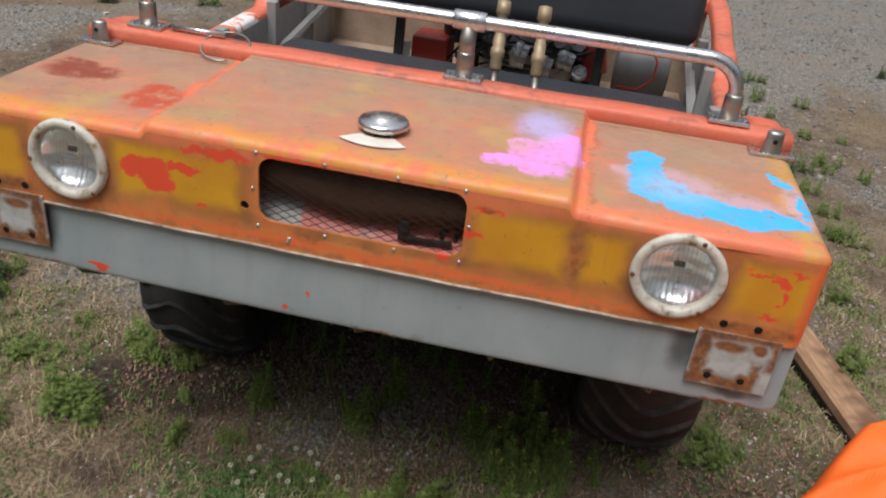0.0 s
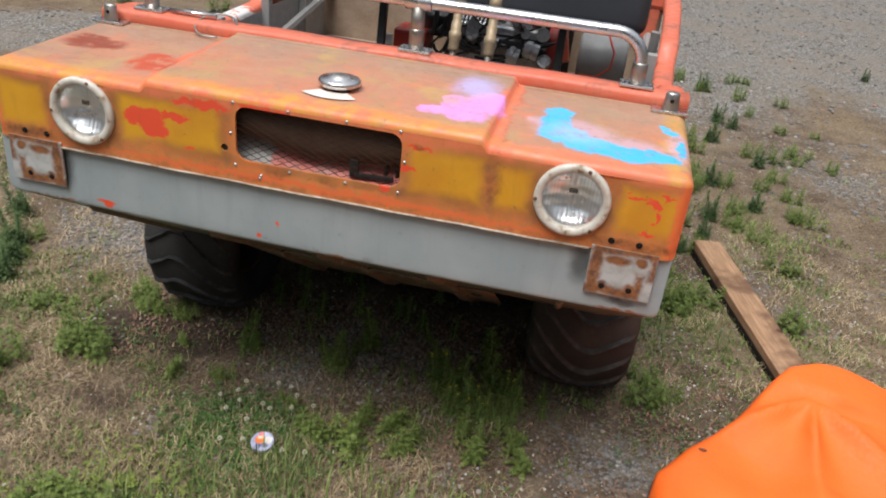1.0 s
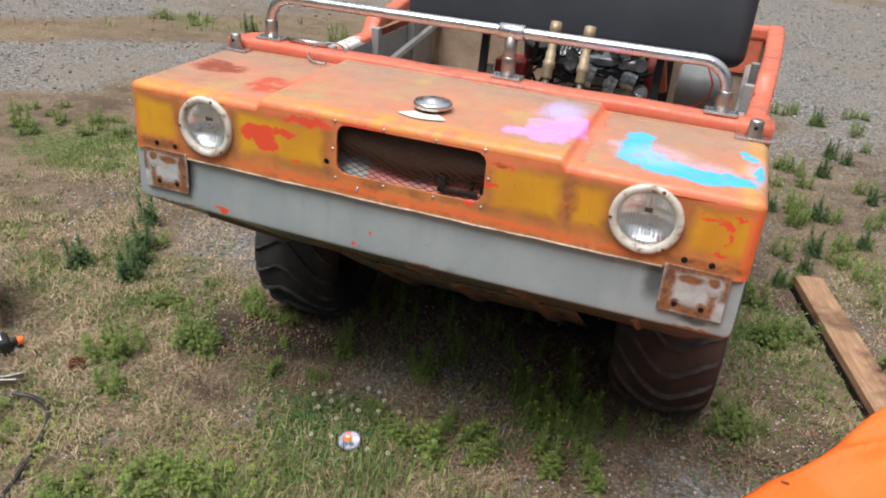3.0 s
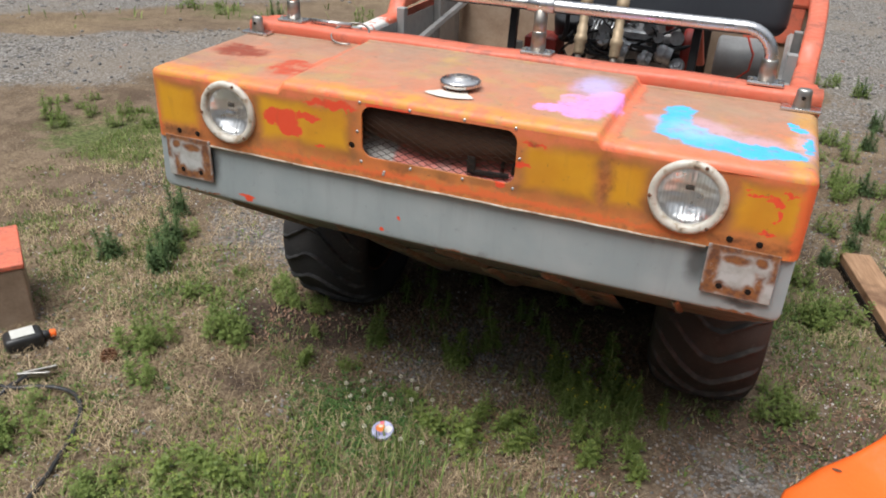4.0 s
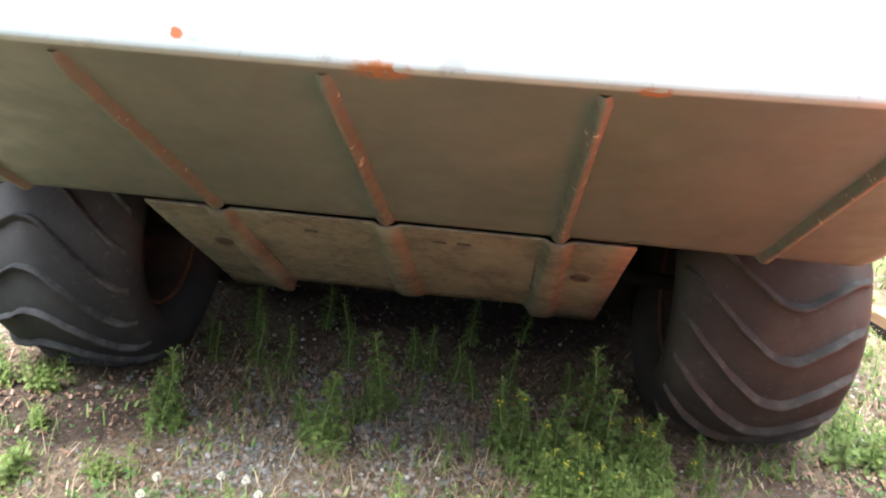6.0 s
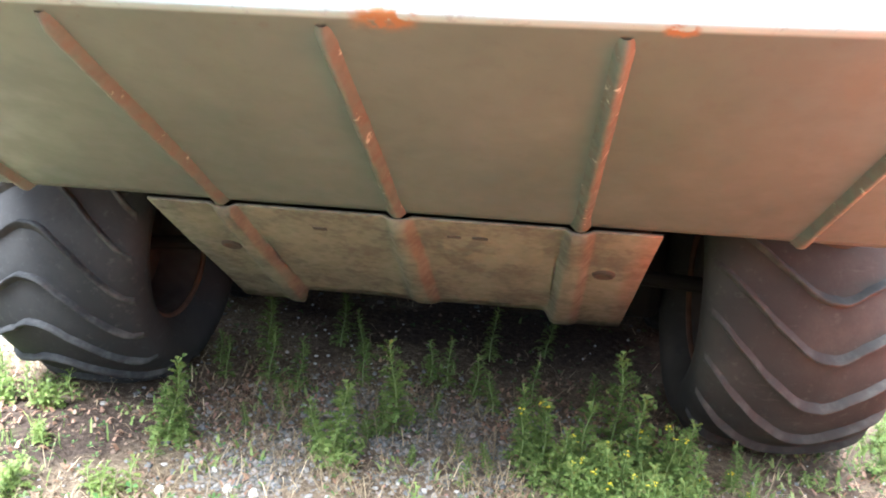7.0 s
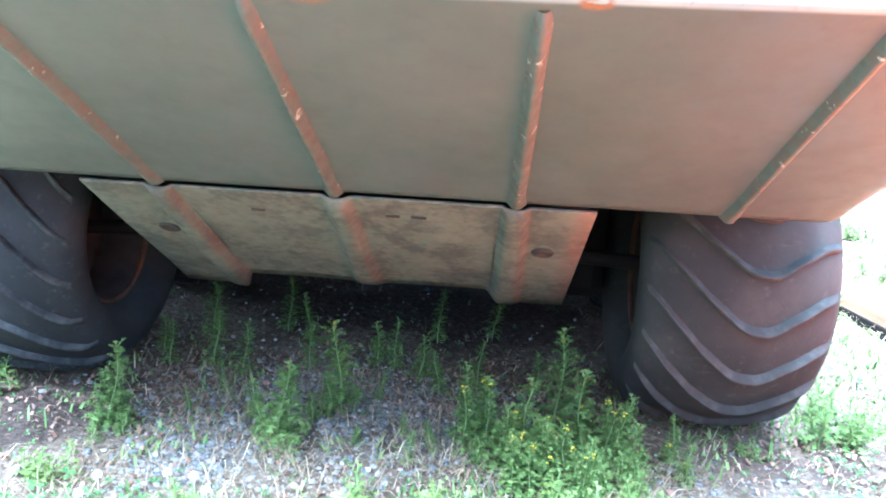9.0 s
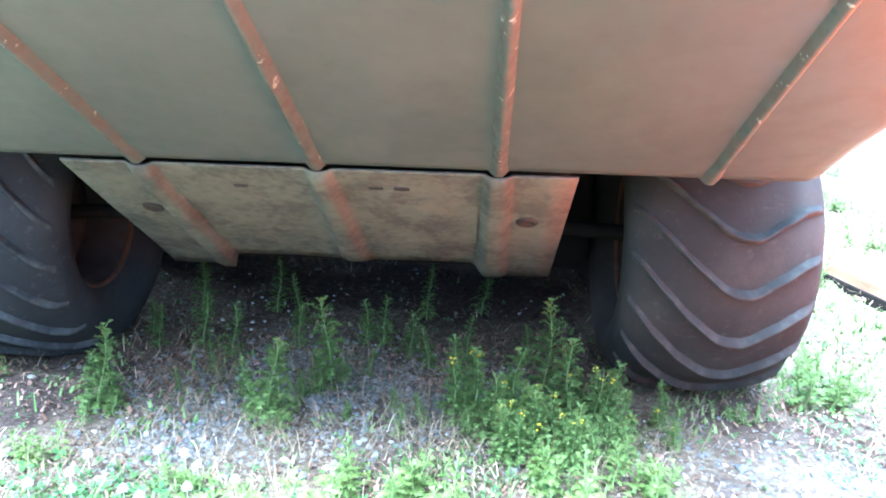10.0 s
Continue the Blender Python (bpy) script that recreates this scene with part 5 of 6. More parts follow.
def build_grille():
    x0, x1, z0, z1 = -0.195, 0.21, 0.928, 1.058
    bm = bmesh.new()
    step, rise = 0.030, 0.0145
    k = step / rise
    h = z1 - z0
    for s in (-1, 1):
        i = int((x0 - h * k) / step) - 1
        while i * step < x1 + h * k:
            a = i * step
            t0, t1 = 0.0, 1.0
            xa, xb = a, a + s * h * k
            for lim, sign in ((x0, 1), (x1, -1)):
                da, db = (xa - lim) * sign, (xb - lim) * sign
                if da < 0 and db < 0:
                    t0, t1 = 1, 0
                elif da < 0:
                    t0 = max(t0, da / (da - db))
                elif db < 0:
                    t1 = min(t1, da / (da - db))
            if t1 > t0:
                pa, pb = Vector((xa + (xb - xa) * t0, 0.016 + 0.001 * s, z0 + h * t0)), Vector((xa + (xb - xa) * t1, 0.016 + 0.001 * s, z0 + h * t1))
                if (pb - pa).length > 0.004:
                    tube(bm, [pa, pb], 0.0008, 4, False)
            i += 1
    part("grille_mesh", bm, MESHWIRE, veh, "rusty expanded-metal mesh")
    bm = bmesh.new()
    loft(bm, [[(x, y, z + 0.002 * math.sin(x * 31 + y * 90)) for x in np.linspace(-0.45, 0.45, 31)] for y, z in ((0.012, 0.905), (0.03, 0.922), (0.06, 0.948), (0.10, 0.975), (0.15, 0.99))])
    part("inner_floor", bm, GRILLRED, veh, "faded red floor behind the grille with bare grey metal", True)
    bm = bmesh.new()
    rows = []
    for y, dz in ((0.035, 0.12), (0.027, 0.08), (0.025, 0.03), (0.029, 0.0), (0.042, 0.006), (0.13, 0.045)):
        rows.append([(x, y, min(1.046, dz + float(np.interp(x, [-0.30, -0.193, -0.121, -0.06, -0.014, 0.044, 0.101, 0.182, 0.30], [1.0, 0.985, 0.972, 0.958, 0.950, 0.954, 0.963, 0.972, 0.985])))) for x in np.linspace(-0.30, 0.30, 41)])
    loft(bm, rows)
    part("tank_front", bm, TANKBROWN, veh, "dark brown tank behind the mesh", True)
    bm = bmesh.new()
    block(bm, (0.084, 0.030, 0.950), (0.020, 0.010, 0.042), 0.003)
    block(bm, (0.128, 0.031, 0.935), (0.090, 0.008, 0.013), 0.003, Matrix.Rotation(radians(-4), 4, 'Y'))
    part("bracket", bm, BLACK, veh, "black bracket under the tank")
    bm = bmesh.new()
    for x in (0.150, 0.176):
        tube(bm, [(x, 0.05, 0.935), (x + 0.004, 0.052, 0.972)], 0.005, 8)
    part("fuel_hose", bm, BLACK, veh, "black fuel hoses", True)
    pts = [(-0.182, 1.0605), (-0.057, 1.0605), (0.073, 1.0605), (0.190, 1.0605), (-0.189, 0.991), (0.203, 0.995), (-0.180, 0.919), (-0.053, 0.923), (0.075, 0.924), (0.193, 0.924), (-0.122, 0.897), (-0.120, 0.903)]
    for x, z in pts:
        bm = bmesh.new()
        lathe(bm, [(0, 0.0022), (0.002, 0.0019), (0.0036, 0.0008), (0.0041, -0.0005)], 12, Matrix.Translation((x, 0, z)) @ Matrix.Rotation(radians(90), 4, 'X'))
        part("rivet", bm, ALLOY, veh, smooth=True)


def build_tub():
    ys = [0.46 + 0.04 * i for i in range(43)]

    def rail_z(y):
        return 1.103 - 0.135 * smooth01((y - 0.52) / 0.48) + 0.068 * smooth01((y - 1.40) / 0.075) + 0.067 * smooth01((y - 1.55) / 0.5)

    def rail_x(y):
        return 0.748 + 0.055 * smooth01((y - 0.5) / 1.5)
    sect = [(-0.032, -0.05), (-0.034, -0.012), (-0.026, -0.002), (0.0, 0.0), (0.026, -0.002), (0.034, -0.012), (0.034, -0.05)]
    for s in (-1, 1):
        for a, b, mat, lab in ((0.505, 1.10, RAIL, ""), (1.10, 1.30, RAIL_SCUFFED if s < 0 else RAIL, "white-scuffed stretch of rail" if s < 0 else ""), (1.30, 2.15, RAIL, "")):
            bm = bmesh.new()
            rows = []
            for y in np.linspace(a, b, int((b - a) / 0.016) + 1):
                rows.append([(s * (rail_x(y) + u), y, rail_z(y) + h) for u, h in sect])
            loft(bm, rows)
            part("side_rail", bm, mat, veh, lab, True)
        bm = bmesh.new()
        loft(bm, [[(s * (rail_x(y) + 0.036), y, z) for y in ys] for z in (0.58, 0.8, 0.945)])
        thicken(part("tub_side", bm, RAIL, veh, "orange outer side of the tub"), 0.004)
        bm = bmesh.new()
        loft(bm, [[(s * (rail_x(y) - 0.030), y, z) for y in ys] for z in (0.625, 0.8, 0.945)])
        thicken(part("inner_panel", bm, GREYMETAL, veh, "grey metal inner side"), 0.004)
        for y in (0.95, 1.38, 1.8):
            bm = bmesh.new()
            block(bm, (s * (rail_x(y) - 0.050), y, 0.80), (0.035, 0.035, 0.40), 0.004)
            part("stanchion", bm, GREYMETAL, veh)
        bm = bmesh.new()
        tube(bm, [(s * 0.72, 1.25, 0.80), (s * 0.735, 2.1, 0.92)], 0.018, 6)
        part("side_brace", bm, GREYMETAL, veh)
    bm = bmesh.new()
    block(bm, (0, 2.125, 0.82), (1.56, 0.03, 0.44), 0.01)
    part("rear_wall", bm, RUSTPAN, veh, "sandy brown rear wall of the tub")
    bm = bmesh.new()
    block(bm, (0.655, 2.104, 0.965), (0.22, 0.012, 0.15), 0.004)
    part("corner_gusset", bm, RAIL, veh, "orange gusset in the rear corner")
    bm = bmesh.new()
    block(bm, (0, 2.125, 1.068), (1.68, 0.07, 0.06), 0.015)
    part("rear_rail", bm, RAIL, veh, "orange rail across the back")
    bm = bmesh.new()
    block(bm, (0, 1.86, 0.70), (1.5, 0.5, 0.02), 0.004)
    part("rear_deck", bm, RUSTPAN, veh, "rusty rear deck")
    # seat on posts
    bm = bmesh.new()
    block(bm, (0.01, 1.62, 1.165), (1.38, 0.13, 0.325), 0.055, Matrix.Rotation(radians(-9), 4, 'X'), 5)
    part("backrest", bm, VINYL, veh, "black vinyl bench backrest", True)
    bm = bmesh.new()
    block(bm, (0.0, 1.14, 0.815), (1.40, 0.62, 0.13), 0.05, None, 4)
    part("seat_cushion", bm, VINYL, veh, "black vinyl bench cushion", True)
    for x in (-0.35, 0.39):
        bm = bmesh.new()
        block(bm, (x, 1.66, 0.84), (0.032, 0.032, 0.44), 0.004, Matrix.Rotation(radians(-6), 4, 'X'))
        part("seat_post", bm, BLACK, veh, "dark steel post")


def build_engine():
    bm = bmesh.new()
    block(bm, (0.12, 1.95, 0.90), (0.36, 0.26, 0.20), 0.02)
    eng = part("engine_block", bm, ALLOY, veh, "greasy small engine with alloy cases")
    eng.matrix_basis = pose(0, -0.03, -0.07)
    bm = bmesh.new()
    for i in range(7):
        lathe(bm, [(0.0, -0.003), (0.075, -0.003), (0.075, 0.003), (0.0, 0.003)], 20, Matrix.Translation((-0.04 + 0.016 * i, 1.86, 0.95)) @ Matrix.Rotation(radians(90), 4, 'Y'))
    part("cooling_fins", bm, ALLOY, eng)
    bm = bmesh.new()
    lathe(bm, [(0, -0.05), (0.07, -0.05), (0.08, -0.04), (0.08, 0.04), (0.07, 0.05), (0, 0.05)], 24, Matrix.Translation((-0.14, 1.88, 0.99)) @ Matrix.Rotation(radians(20), 4, 'X'))
    part("air_cleaner", bm, BLACK, eng, "black round air cleaner", True)
    bm = bmesh.new()
    lathe(bm, [(0, -0.03), (0.085, -0.03), (0.095, -0.015), (0.095, 0.02), (0.06, 0.035), (0, 0.035)], 24, Matrix.Translation((0.36, 1.86, 0.94)) @ Matrix.Rotation(radians(90), 4, 'Y'))
    part("blower_housing", bm, REDMETAL, eng, "red blower housing", True)
    for p, r, h in (((0.02, 1.80, 0.99), 0.028, 0.08), ((-0.06, 1.80, 1.03), 0.02, 0.05), ((0.20, 1.79, 1.03), 0.026, 0.06), ((0.31, 1.80, 0.99), 0.03, 0.05), ((0.13, 1.80, 1.04), 0.017, 0.07), ((0.16, 1.79, 0.96), 0.035, 0.06), ((0.24, 1.80, 0.98), 0.022, 0.09), ((0.09, 1.78, 0.93), 0.03, 0.05)):
        bm = bmesh.new()
        lathe(bm, [(0, -h / 2), (r, -h / 2), (r, -h / 6), (r * 0.8, -h / 6), (r * 0.8, h / 3), (r * 0.95, h / 3), (r * 0.95, h / 2), (0, h / 2)], 18, Matrix.Translation(p) @ Matrix.Rotation(radians(65), 4, 'X'))
        part("carburettor", bm, ALLOY, eng)
    bm = bmesh.new()
    block(bm, (0.14, 2.04, 0.93), (0.56, 0.06, 0.40), 0.02)
    part("shroud", bm, DARK, eng, "dark engine shroud")
    for x, z, w, h in ((-0.05, 0.985, 0.10, 0.09), (0.22, 1.02, 0.12, 0.07), (0.30, 0.93, 0.08, 0.10), (0.05, 1.04, 0.09, 0.05)):
        bm = bmesh.new()
        block(bm, (x, 1.90, z), (w, 0.10, h), 0.012, Matrix.Rotation(radians(17), 4, 'Y'))
        part("casing", bm, BLACK if x < 0.1 else ALLOY, eng)
    for x, z, r, d in ((0.10, 0.93, 0.055, 0.07), (0.20, 0.905, 0.045, 0.06), (0.27, 0.935, 0.038, 0.08), (0.33, 0.895, 0.030, 0.05), (0.02, 0.965, 0.030, 0.06)):
        bm = bmesh.new()
        face = Matrix.Translation((x, 1.765, z)) @ (Matrix.Rotation(radians(-78), 4, 'Y') if r > 0.036 else Matrix.Rotation(radians(60), 4, 'X'))
        lathe(bm, [(0, d * 0.5), (r * 0.45, d * 0.5), (r * 0.5, d * 0.38), (r * 0.9, d * 0.34), (r, d * 0.2), (r, 0.0), (r * 0.92, -0.004), (r * 0.92, -d * 0.4), (0, -d * 0.4)], 26, face)
        part("crankcase_cover", bm, ALLOY, eng, "cast alloy cover")
        bm = bmesh.new()
        for k in range(5):
            a = 2 * math.pi * k / 5 + x
            lathe(bm, [(0, 0.006), (0.004, 0.006), (0.005, 0.0)], 6, face @ Matrix.Translation((r * 0.75 * math.cos(a), r * 0.75 * math.sin(a), d * 0.35)))
        part("cover_bolts", bm, STEEL, eng)
    for x, z, mat in ((0.40, 0.98, RAIL), (0.27, 1.045, REDMETAL), (0.10, 1.06, REDMETAL)):
        bm = bmesh.new()
        block(bm, (x, 1.80, z), (0.03, 0.03, 0.05 if mat is REDMETAL else 0.16), 0.006, Matrix.Rotation(radians(-12), 4, 'Y'))
        part("red_fitting", bm, mat, eng)
    rs = random.Random(5)
    for i in range(24):
        a = Vector((rs.uniform(-0.18, 0.40), 1.79, rs.uniform(0.9, 1.08)))
        b = Vector((rs.uniform(-0.18, 0.34), 1.78, rs.uniform(0.86, 0.98)))
        mid = (a + b) / 2 + Vector((rs.uniform(-0.05, 0.05), -0.06, rs.uniform(-0.08, 0.06)))
        bm = bmesh.new()
        tube(bm, [a * (1 - t) ** 2 + mid * 2 * t * (1 - t) + b * t * t for t in [k / 8 for k in range(9)]], rs.choice((0.003, 0.005, 0.007, 0.010)), 7)
        part("hose", bm, BLACK, eng, smooth=True)
    bm = bmesh.new()
    block(bm, (-0.245, 1.80, 0.88), (0.14, 0.16, 0.13), 0.008)
    bat = part("red_box", bm, REDMETAL, veh, "red battery box with white end label")
    bat.matrix_basis = pose(0, 0, -0.07)
    bm = bmesh.new()
    block(bm, (-0.335, 1.72, 0.885), (0.034, 0.012, 0.07), 0.002)
    part("label_plate", bm, WHITEPLASTIC, bat)
    bm = bmesh.new()
    lathe(bm, [(0, -0.10), (0.09, -0.10), (0.10, -0.09), (0.10, 0.09), (0.09, 0.10), (0, 0.10)], 28, Matrix.Translation((0.56, 1.93, 0.905)) @ Matrix.Rotation(radians(90), 4, 'Y'))
    part("plastic_tank", bm, TANKGREY, veh, "dull grey plastic tank with stained sides", True).matrix_basis = pose(0, -0.03, -0.07)
    bm = bmesh.new()
    pts = [(0.48, 1.74, 0.86), (0.55, 1.72, 0.865), (0.60, 1.72, 0.91), (0.605, 1.73, 0.97), (0.57, 1.78, 1.03)]
    tube(bm, [Vector(pts[0]).lerp(Vector(pts[1]), 0)] + pts[1:], 0.0045, 8)
    part("red_cable", bm, REDWIRE, veh, "red battery cable", True).matrix_basis = pose(0, 0.03, -0.07)


def build_fittings():
    # chrome grab bar on three sleeves
    r, zt, yb = 0.0150, 1.232, 0.477
    bar = []
    for s in (-1, 1):
        x = s * 0.655
        pts = [(x, yb, 1.11), (x, yb, 1.165)] + [(s * (0.655 - 0.07 * (1 - math.cos(a))), yb, 1.165 + 0.067 * math.sin(a)) for a in [math.pi / 2 * k / 8 for k in range(1, 9)]]
        bar = bar + pts[::-1] if s > 0 else pts
    bm = bmesh.new()
    tube(bm, bar, r, 18)
    gb = part("grab_bar", bm, CHROME, veh, "chromed tubular grab bar across the dash", True)
    for x, low in ((-0.655, 1.107), (0.655, 1.107), (0.09, 1.107)):
        bm = bmesh.new()
        lathe(bm, [(0.0, 0.0), (0.0195, 0.0), (0.019, 0.05), (0.0172, 0.053), (0.0, 0.053)], 24, Matrix.Translation((x, yb, low + 0.006)))
        part("sleeve", bm, STEEL, gb, "dull steel sleeve", True)
        bm = bmesh.new()
        block(bm, (x, yb, low + 0.004), (0.084, 0.050, 0.009), 0.003)
        part("flange", bm, CHROME, gb)
        for dx in (-0.033, 0.033):
            bm = bmesh.new()
            lathe(bm, [(0, 0.007), (0.004, 0.006), (0.0055, 0.003), (0.006, 0.0)], 8, Matrix.Translation((x + dx, yb - 0.012, low + 0.008)))
            part("screw", bm, STEEL, gb)
    bm = bmesh.new()
    lathe(bm, [(0.0, 0.0), (0.0175, 0.0), (0.0175, 0.11), (0.0, 0.11)], 20, Matrix.Translation((0.09, yb, 1.125)))
    part("upright", bm, STEEL, gb, "steel upright", True)
    bm = bmesh.new()
    lathe(bm, [(0.0185, -0.035), (0.0205, -0.033), (0.0205, 0.033), (0.0185, 0.035)], 20, Matrix.Translation((0.09, yb, zt)) @ Matrix.Rotation(radians(90), 4, 'Y'))
    part("tee_collar", bm, CHROME, gb, smooth=True)
    # windscreen sockets on the hood corners
    for x in (-0.742, 0.742):
        bm = bmesh.new()
        block(bm, (x, 0.415, 1.0765), (0.088, 0.042, 0.007), 0.002)
        so = part("hinge_socket", bm, CHROME, veh, "chromed socket on a flat base")
        bm = bmesh.new()
        rows = []
        for z, w, d in ((1.078, 0.021, 0.016), (1.10, 0.018, 0.014), (1.118, 0.017, 0.013), (1.122, 0.014, 0.010)):
            rows.append([(x + w * math.cos(a) * (1.0 if abs(math.cos(a)) < 0.7 else 0.98), 0.417 + d * math.sin(a), z) for a in [2 * math.pi * k / 20 for k in range(21)]])
        loft(bm, rows + [[(x, 0.417, 1.1225)] * 21])
        part("socket_post", bm, STEEL, so, smooth=True)
        bm = bmesh.new()
        lathe(bm, [(0, 0.0015), (0.0045, 0.0015), (0.0055, -0.002)], 12, Matrix.Translation((x, 0.4035, 1.103)) @ Matrix.Rotation(radians(90), 4, 'X'))
        part("pin_hole", bm, DARK, so, "dark pin hole")
    # pull pin with wire ring on the rail
    bm = bmesh.new()
    tube(bm, [(-0.60, 0.475, 1.116), (-0.47, 0.485, 1.114)], 0.0065, 10)
    pin = part("pull_pin", bm, CHROME, veh, "chromed pull pin with a wire ring", True)
    bm = bmesh.new()
    tube(bm, [(-0.455 + 0.055 * math.cos(a), 0.452 + 0.048 * math.sin(a), 1.099 + 0.020 * math.sin(a)) for a in [2 * math.pi * k / 28 for k in range(24)]], 0.0028, 7)
    part("wire_ring", bm, STEEL, pin, smooth=True)
    # fuel cap with a white painted crescent in front
    base = Matrix.Translation((0.003, 0.148, 1.0815))
    bm = bmesh.new()
    lathe(bm, [(0.0, -0.004), (0.034, -0.004), (0.034, 0.007), (0.044, 0.009), (0.048, 0.014), (0.048, 0.020), (0.044, 0.0245), (0.026, 0.026), (0.024, 0.030), (0.012, 0.0315), (0.0, 0.0315)], 40, base)
    cap = part("fuel_cap", bm, CHROME, veh, "chromed screw-on fuel cap", True)
    bm = bmesh.new()
    lathe(bm, [(0.010, 0.0325), (0.018, 0.0322), (0.0185, 0.031)], 24, base)
    part("cap_disc", bm, STEEL, cap, smooth=True)
    bm = bmesh.new()
    loft(bm, [[(0.001 + rr * math.cos(a), 0.148 + 0.92 * rr * math.sin(a), 1.0843) for a in [radians(229 + 82 * k / 18) for k in range(19)]] for rr in (0.046, 0.070, 0.094)])
    part("crescent", bm, WHITEPAINT, veh, "white painted crescent below the fuel cap")
    # brass-headed levers
    for x in (0.105, 0.215):
        a, b = Vector((x + 0.016, 0.78, 0.86)), Vector((x, 0.945, 1.192))
        bm = bmesh.new()
        tube(bm, [a, a.lerp(b, 0.55)], 0.010, 12)
        lev = part("lever", bm, STEEL, veh, "steel lever with a brass head", True)
        bm = bmesh.new()
        tube(bm, [a.lerp(b, t) for t in (0.5, 0.52, 0.60, 0.61, 0.66, 0.67, 0.74, 0.75, 0.90, 0.91, 1.0, 1.005)],
             [0.011, 0.0165, 0.0165, 0.0195, 0.0195, 0.0155, 0.0165, 0.0135, 0.0145, 0.0195, 0.0185, 0.010], 12)
        part("lever_head", bm, BRASS, lev, smooth=True)


build_front(), build_hood(), build_hull(), build_skid(), build_wheels()
for side in (-0.547, 0.557):
    build_headlamp(side)
build_grille(), build_tub(), build_engine(), build_fittings()


# ---- loose things in the yard ----
def build_plank():
    pk = thing("wooden_plank", (1.31, 1.44, 0.0), "weathered wooden plank lying on the grass", "plank", turn=13.9)
    bm = bmesh.new()
    block(bm, (0, 0, 0.042), (0.125, 1.08, 0.040), 0.004)
    for v in bm.verts:
        v.co.z += 0.004 * math.sin(v.co.y * 3)
        v.co.x += 0.003 * math.sin(v.co.y * 5 + 1)
    part("board", bm, WOOD, pk)
    # near-black strip along the lower left edge of the board
    bm = bmesh.new()
    block(bm, (-0.055, 0.0, 0.012), (0.03, 1.04, 0.034), 0.004)
    part("batten", bm, DARK, pk, "dark strip under one edge of the plank")


def build_tarp():
    bm = bmesh.new()
    n = 110
    rows = []
    for j in range(n + 1):
        v = (j / n) ** 0.8
        row = []
        for i in range(n + 1):
            u = i / n
            x = 0.885 + 1.35 * u ** 1.25
            edge = float(np.interp(x, [0.88, 0.91, 1.0, 1.16, 1.33, 1.42, 1.52, 1.63, 1.72, 2.3], [0.20, 0.33, 0.44, 0.60, 0.84, 0.89, 0.90, 0.87, 0.95, 1.1]))
            y = -1.05 + (edge + 1.05) * v
            rim = min((x - 0.885) / 0.07, (2.235 - x) / 0.10, (edge - y) / 0.07, (y + 1.05) / 0.1, 1.0)
            soft = math.sqrt(max(0.0, rim * (2 - rim)))
            z = 0.012 + 0.085 * soft
            z += 0.12 * float(dab(np.array([x]), np.array([y]), 1.43, 0.76, 0.34, 0.30)[0]) * soft
            z += 0.04 * (float(bumpy(np.array([x * 2.2]), np.array([y * 2.2]), 61)[0]) - 0.5) * soft
            r, th = math.hypot(x - 1.38, y - 0.64), math.atan2(x - 1.38, 0.64 - y)
            pleat = (1 - abs(math.sin(th * 3.1 + 0.35))) ** 1.4
            z += (0.055 * pleat - 0.018) * min(1.0, r / 0.10) * max(0.0, 1 - r / 0.75) * soft * smooth01((0.68 - y) / 0.05)
            z -= 0.020 * math.exp(-((y - 0.665 - 0.03 * math.sin(x * 7)) / 0.018) ** 2) * math.exp(-((x - 1.43) / 0.17) ** 2)
            z += 0.008 * math.sin(x * 21 + y * 13) * soft * max(0.0, 1 - abs(y - 0.3) / 0.35)
            row.append((x + 0.012 * math.sin(y * 7), y, z))
        rows.append(row)
    loft(bm, rows)
    ob = part("tarp", bm, TARP, None, "", True)
    thicken(ob, 0.002)
    tagged(ob, "crumpled bright orange tarpaulin spread on the ground", "tarp")
    bm = bmesh.new()
    lathe(bm, [(0, 0.004), (0.010, 0.0035), (0.015, 0.0)], 14, Matrix.Translation((1.045, 0.415, 0.098)) @ Matrix.Rotation(radians(-25), 4, 'X'))
    part("eyelet", bm, RUSTY, ob, "dark eyelet")


def build_lid():
    ld = thing("round_lid", (-0.195, 0.107, 0.006), "round printed lid lying in the clover", "lid")
    bm = bmesh.new()
    lathe(bm, [(0, 0.020), (0.028, 0.021), (0.030, 0.023), (0.033, 0.022), (0.0335, 0.010), (0.030, 0.010)], 36, Matrix.Rotation(radians(12), 4, 'X'))
    part("disc", bm, make_lid_print(), ld, "pale lilac rim with orange and white print", True)


def make_lid_print():
    m = material("lid_print", 0.3)
    nt, b = m.node_tree, m.node_tree.nodes["Principled BSDF"]
    v = coords(nt)
    w = warped(nt, v, 60, 0.008)
    c = blend(nt, span(nt, grain(nt, v, 40), 0.4, 0.6), (0.33, 0.33, 0.50), (0.44, 0.45, 0.60))
    c = blend(nt, blots(nt, w, [(0.006, -0.016, 0.018, 0.008)], 2), c, (0.25, 0.24, 0.42))
    c = blend(nt, blots(nt, w, [(0.014, 0.004, 0.012, 0.013)], 2), c, (0.70, 0.66, 0.62))
    c = blend(nt, blots(nt, w, [(-0.010, 0.0, 0.014, 0.014)], 2), c, (0.85, 0.22, 0.05))
    c = blend(nt, blots(nt, w, [(-0.012, 0.006, 0.007, 0.005)], 2), c, (0.9, 0.55, 0.40))
    c = blend(nt, blots(nt, w, [(-0.012, 0.018, 0.008, 0.006)], 2), c, (0.55, 0.04, 0.06))
    feed(nt, b.inputs["Base Color"], c)
    return m


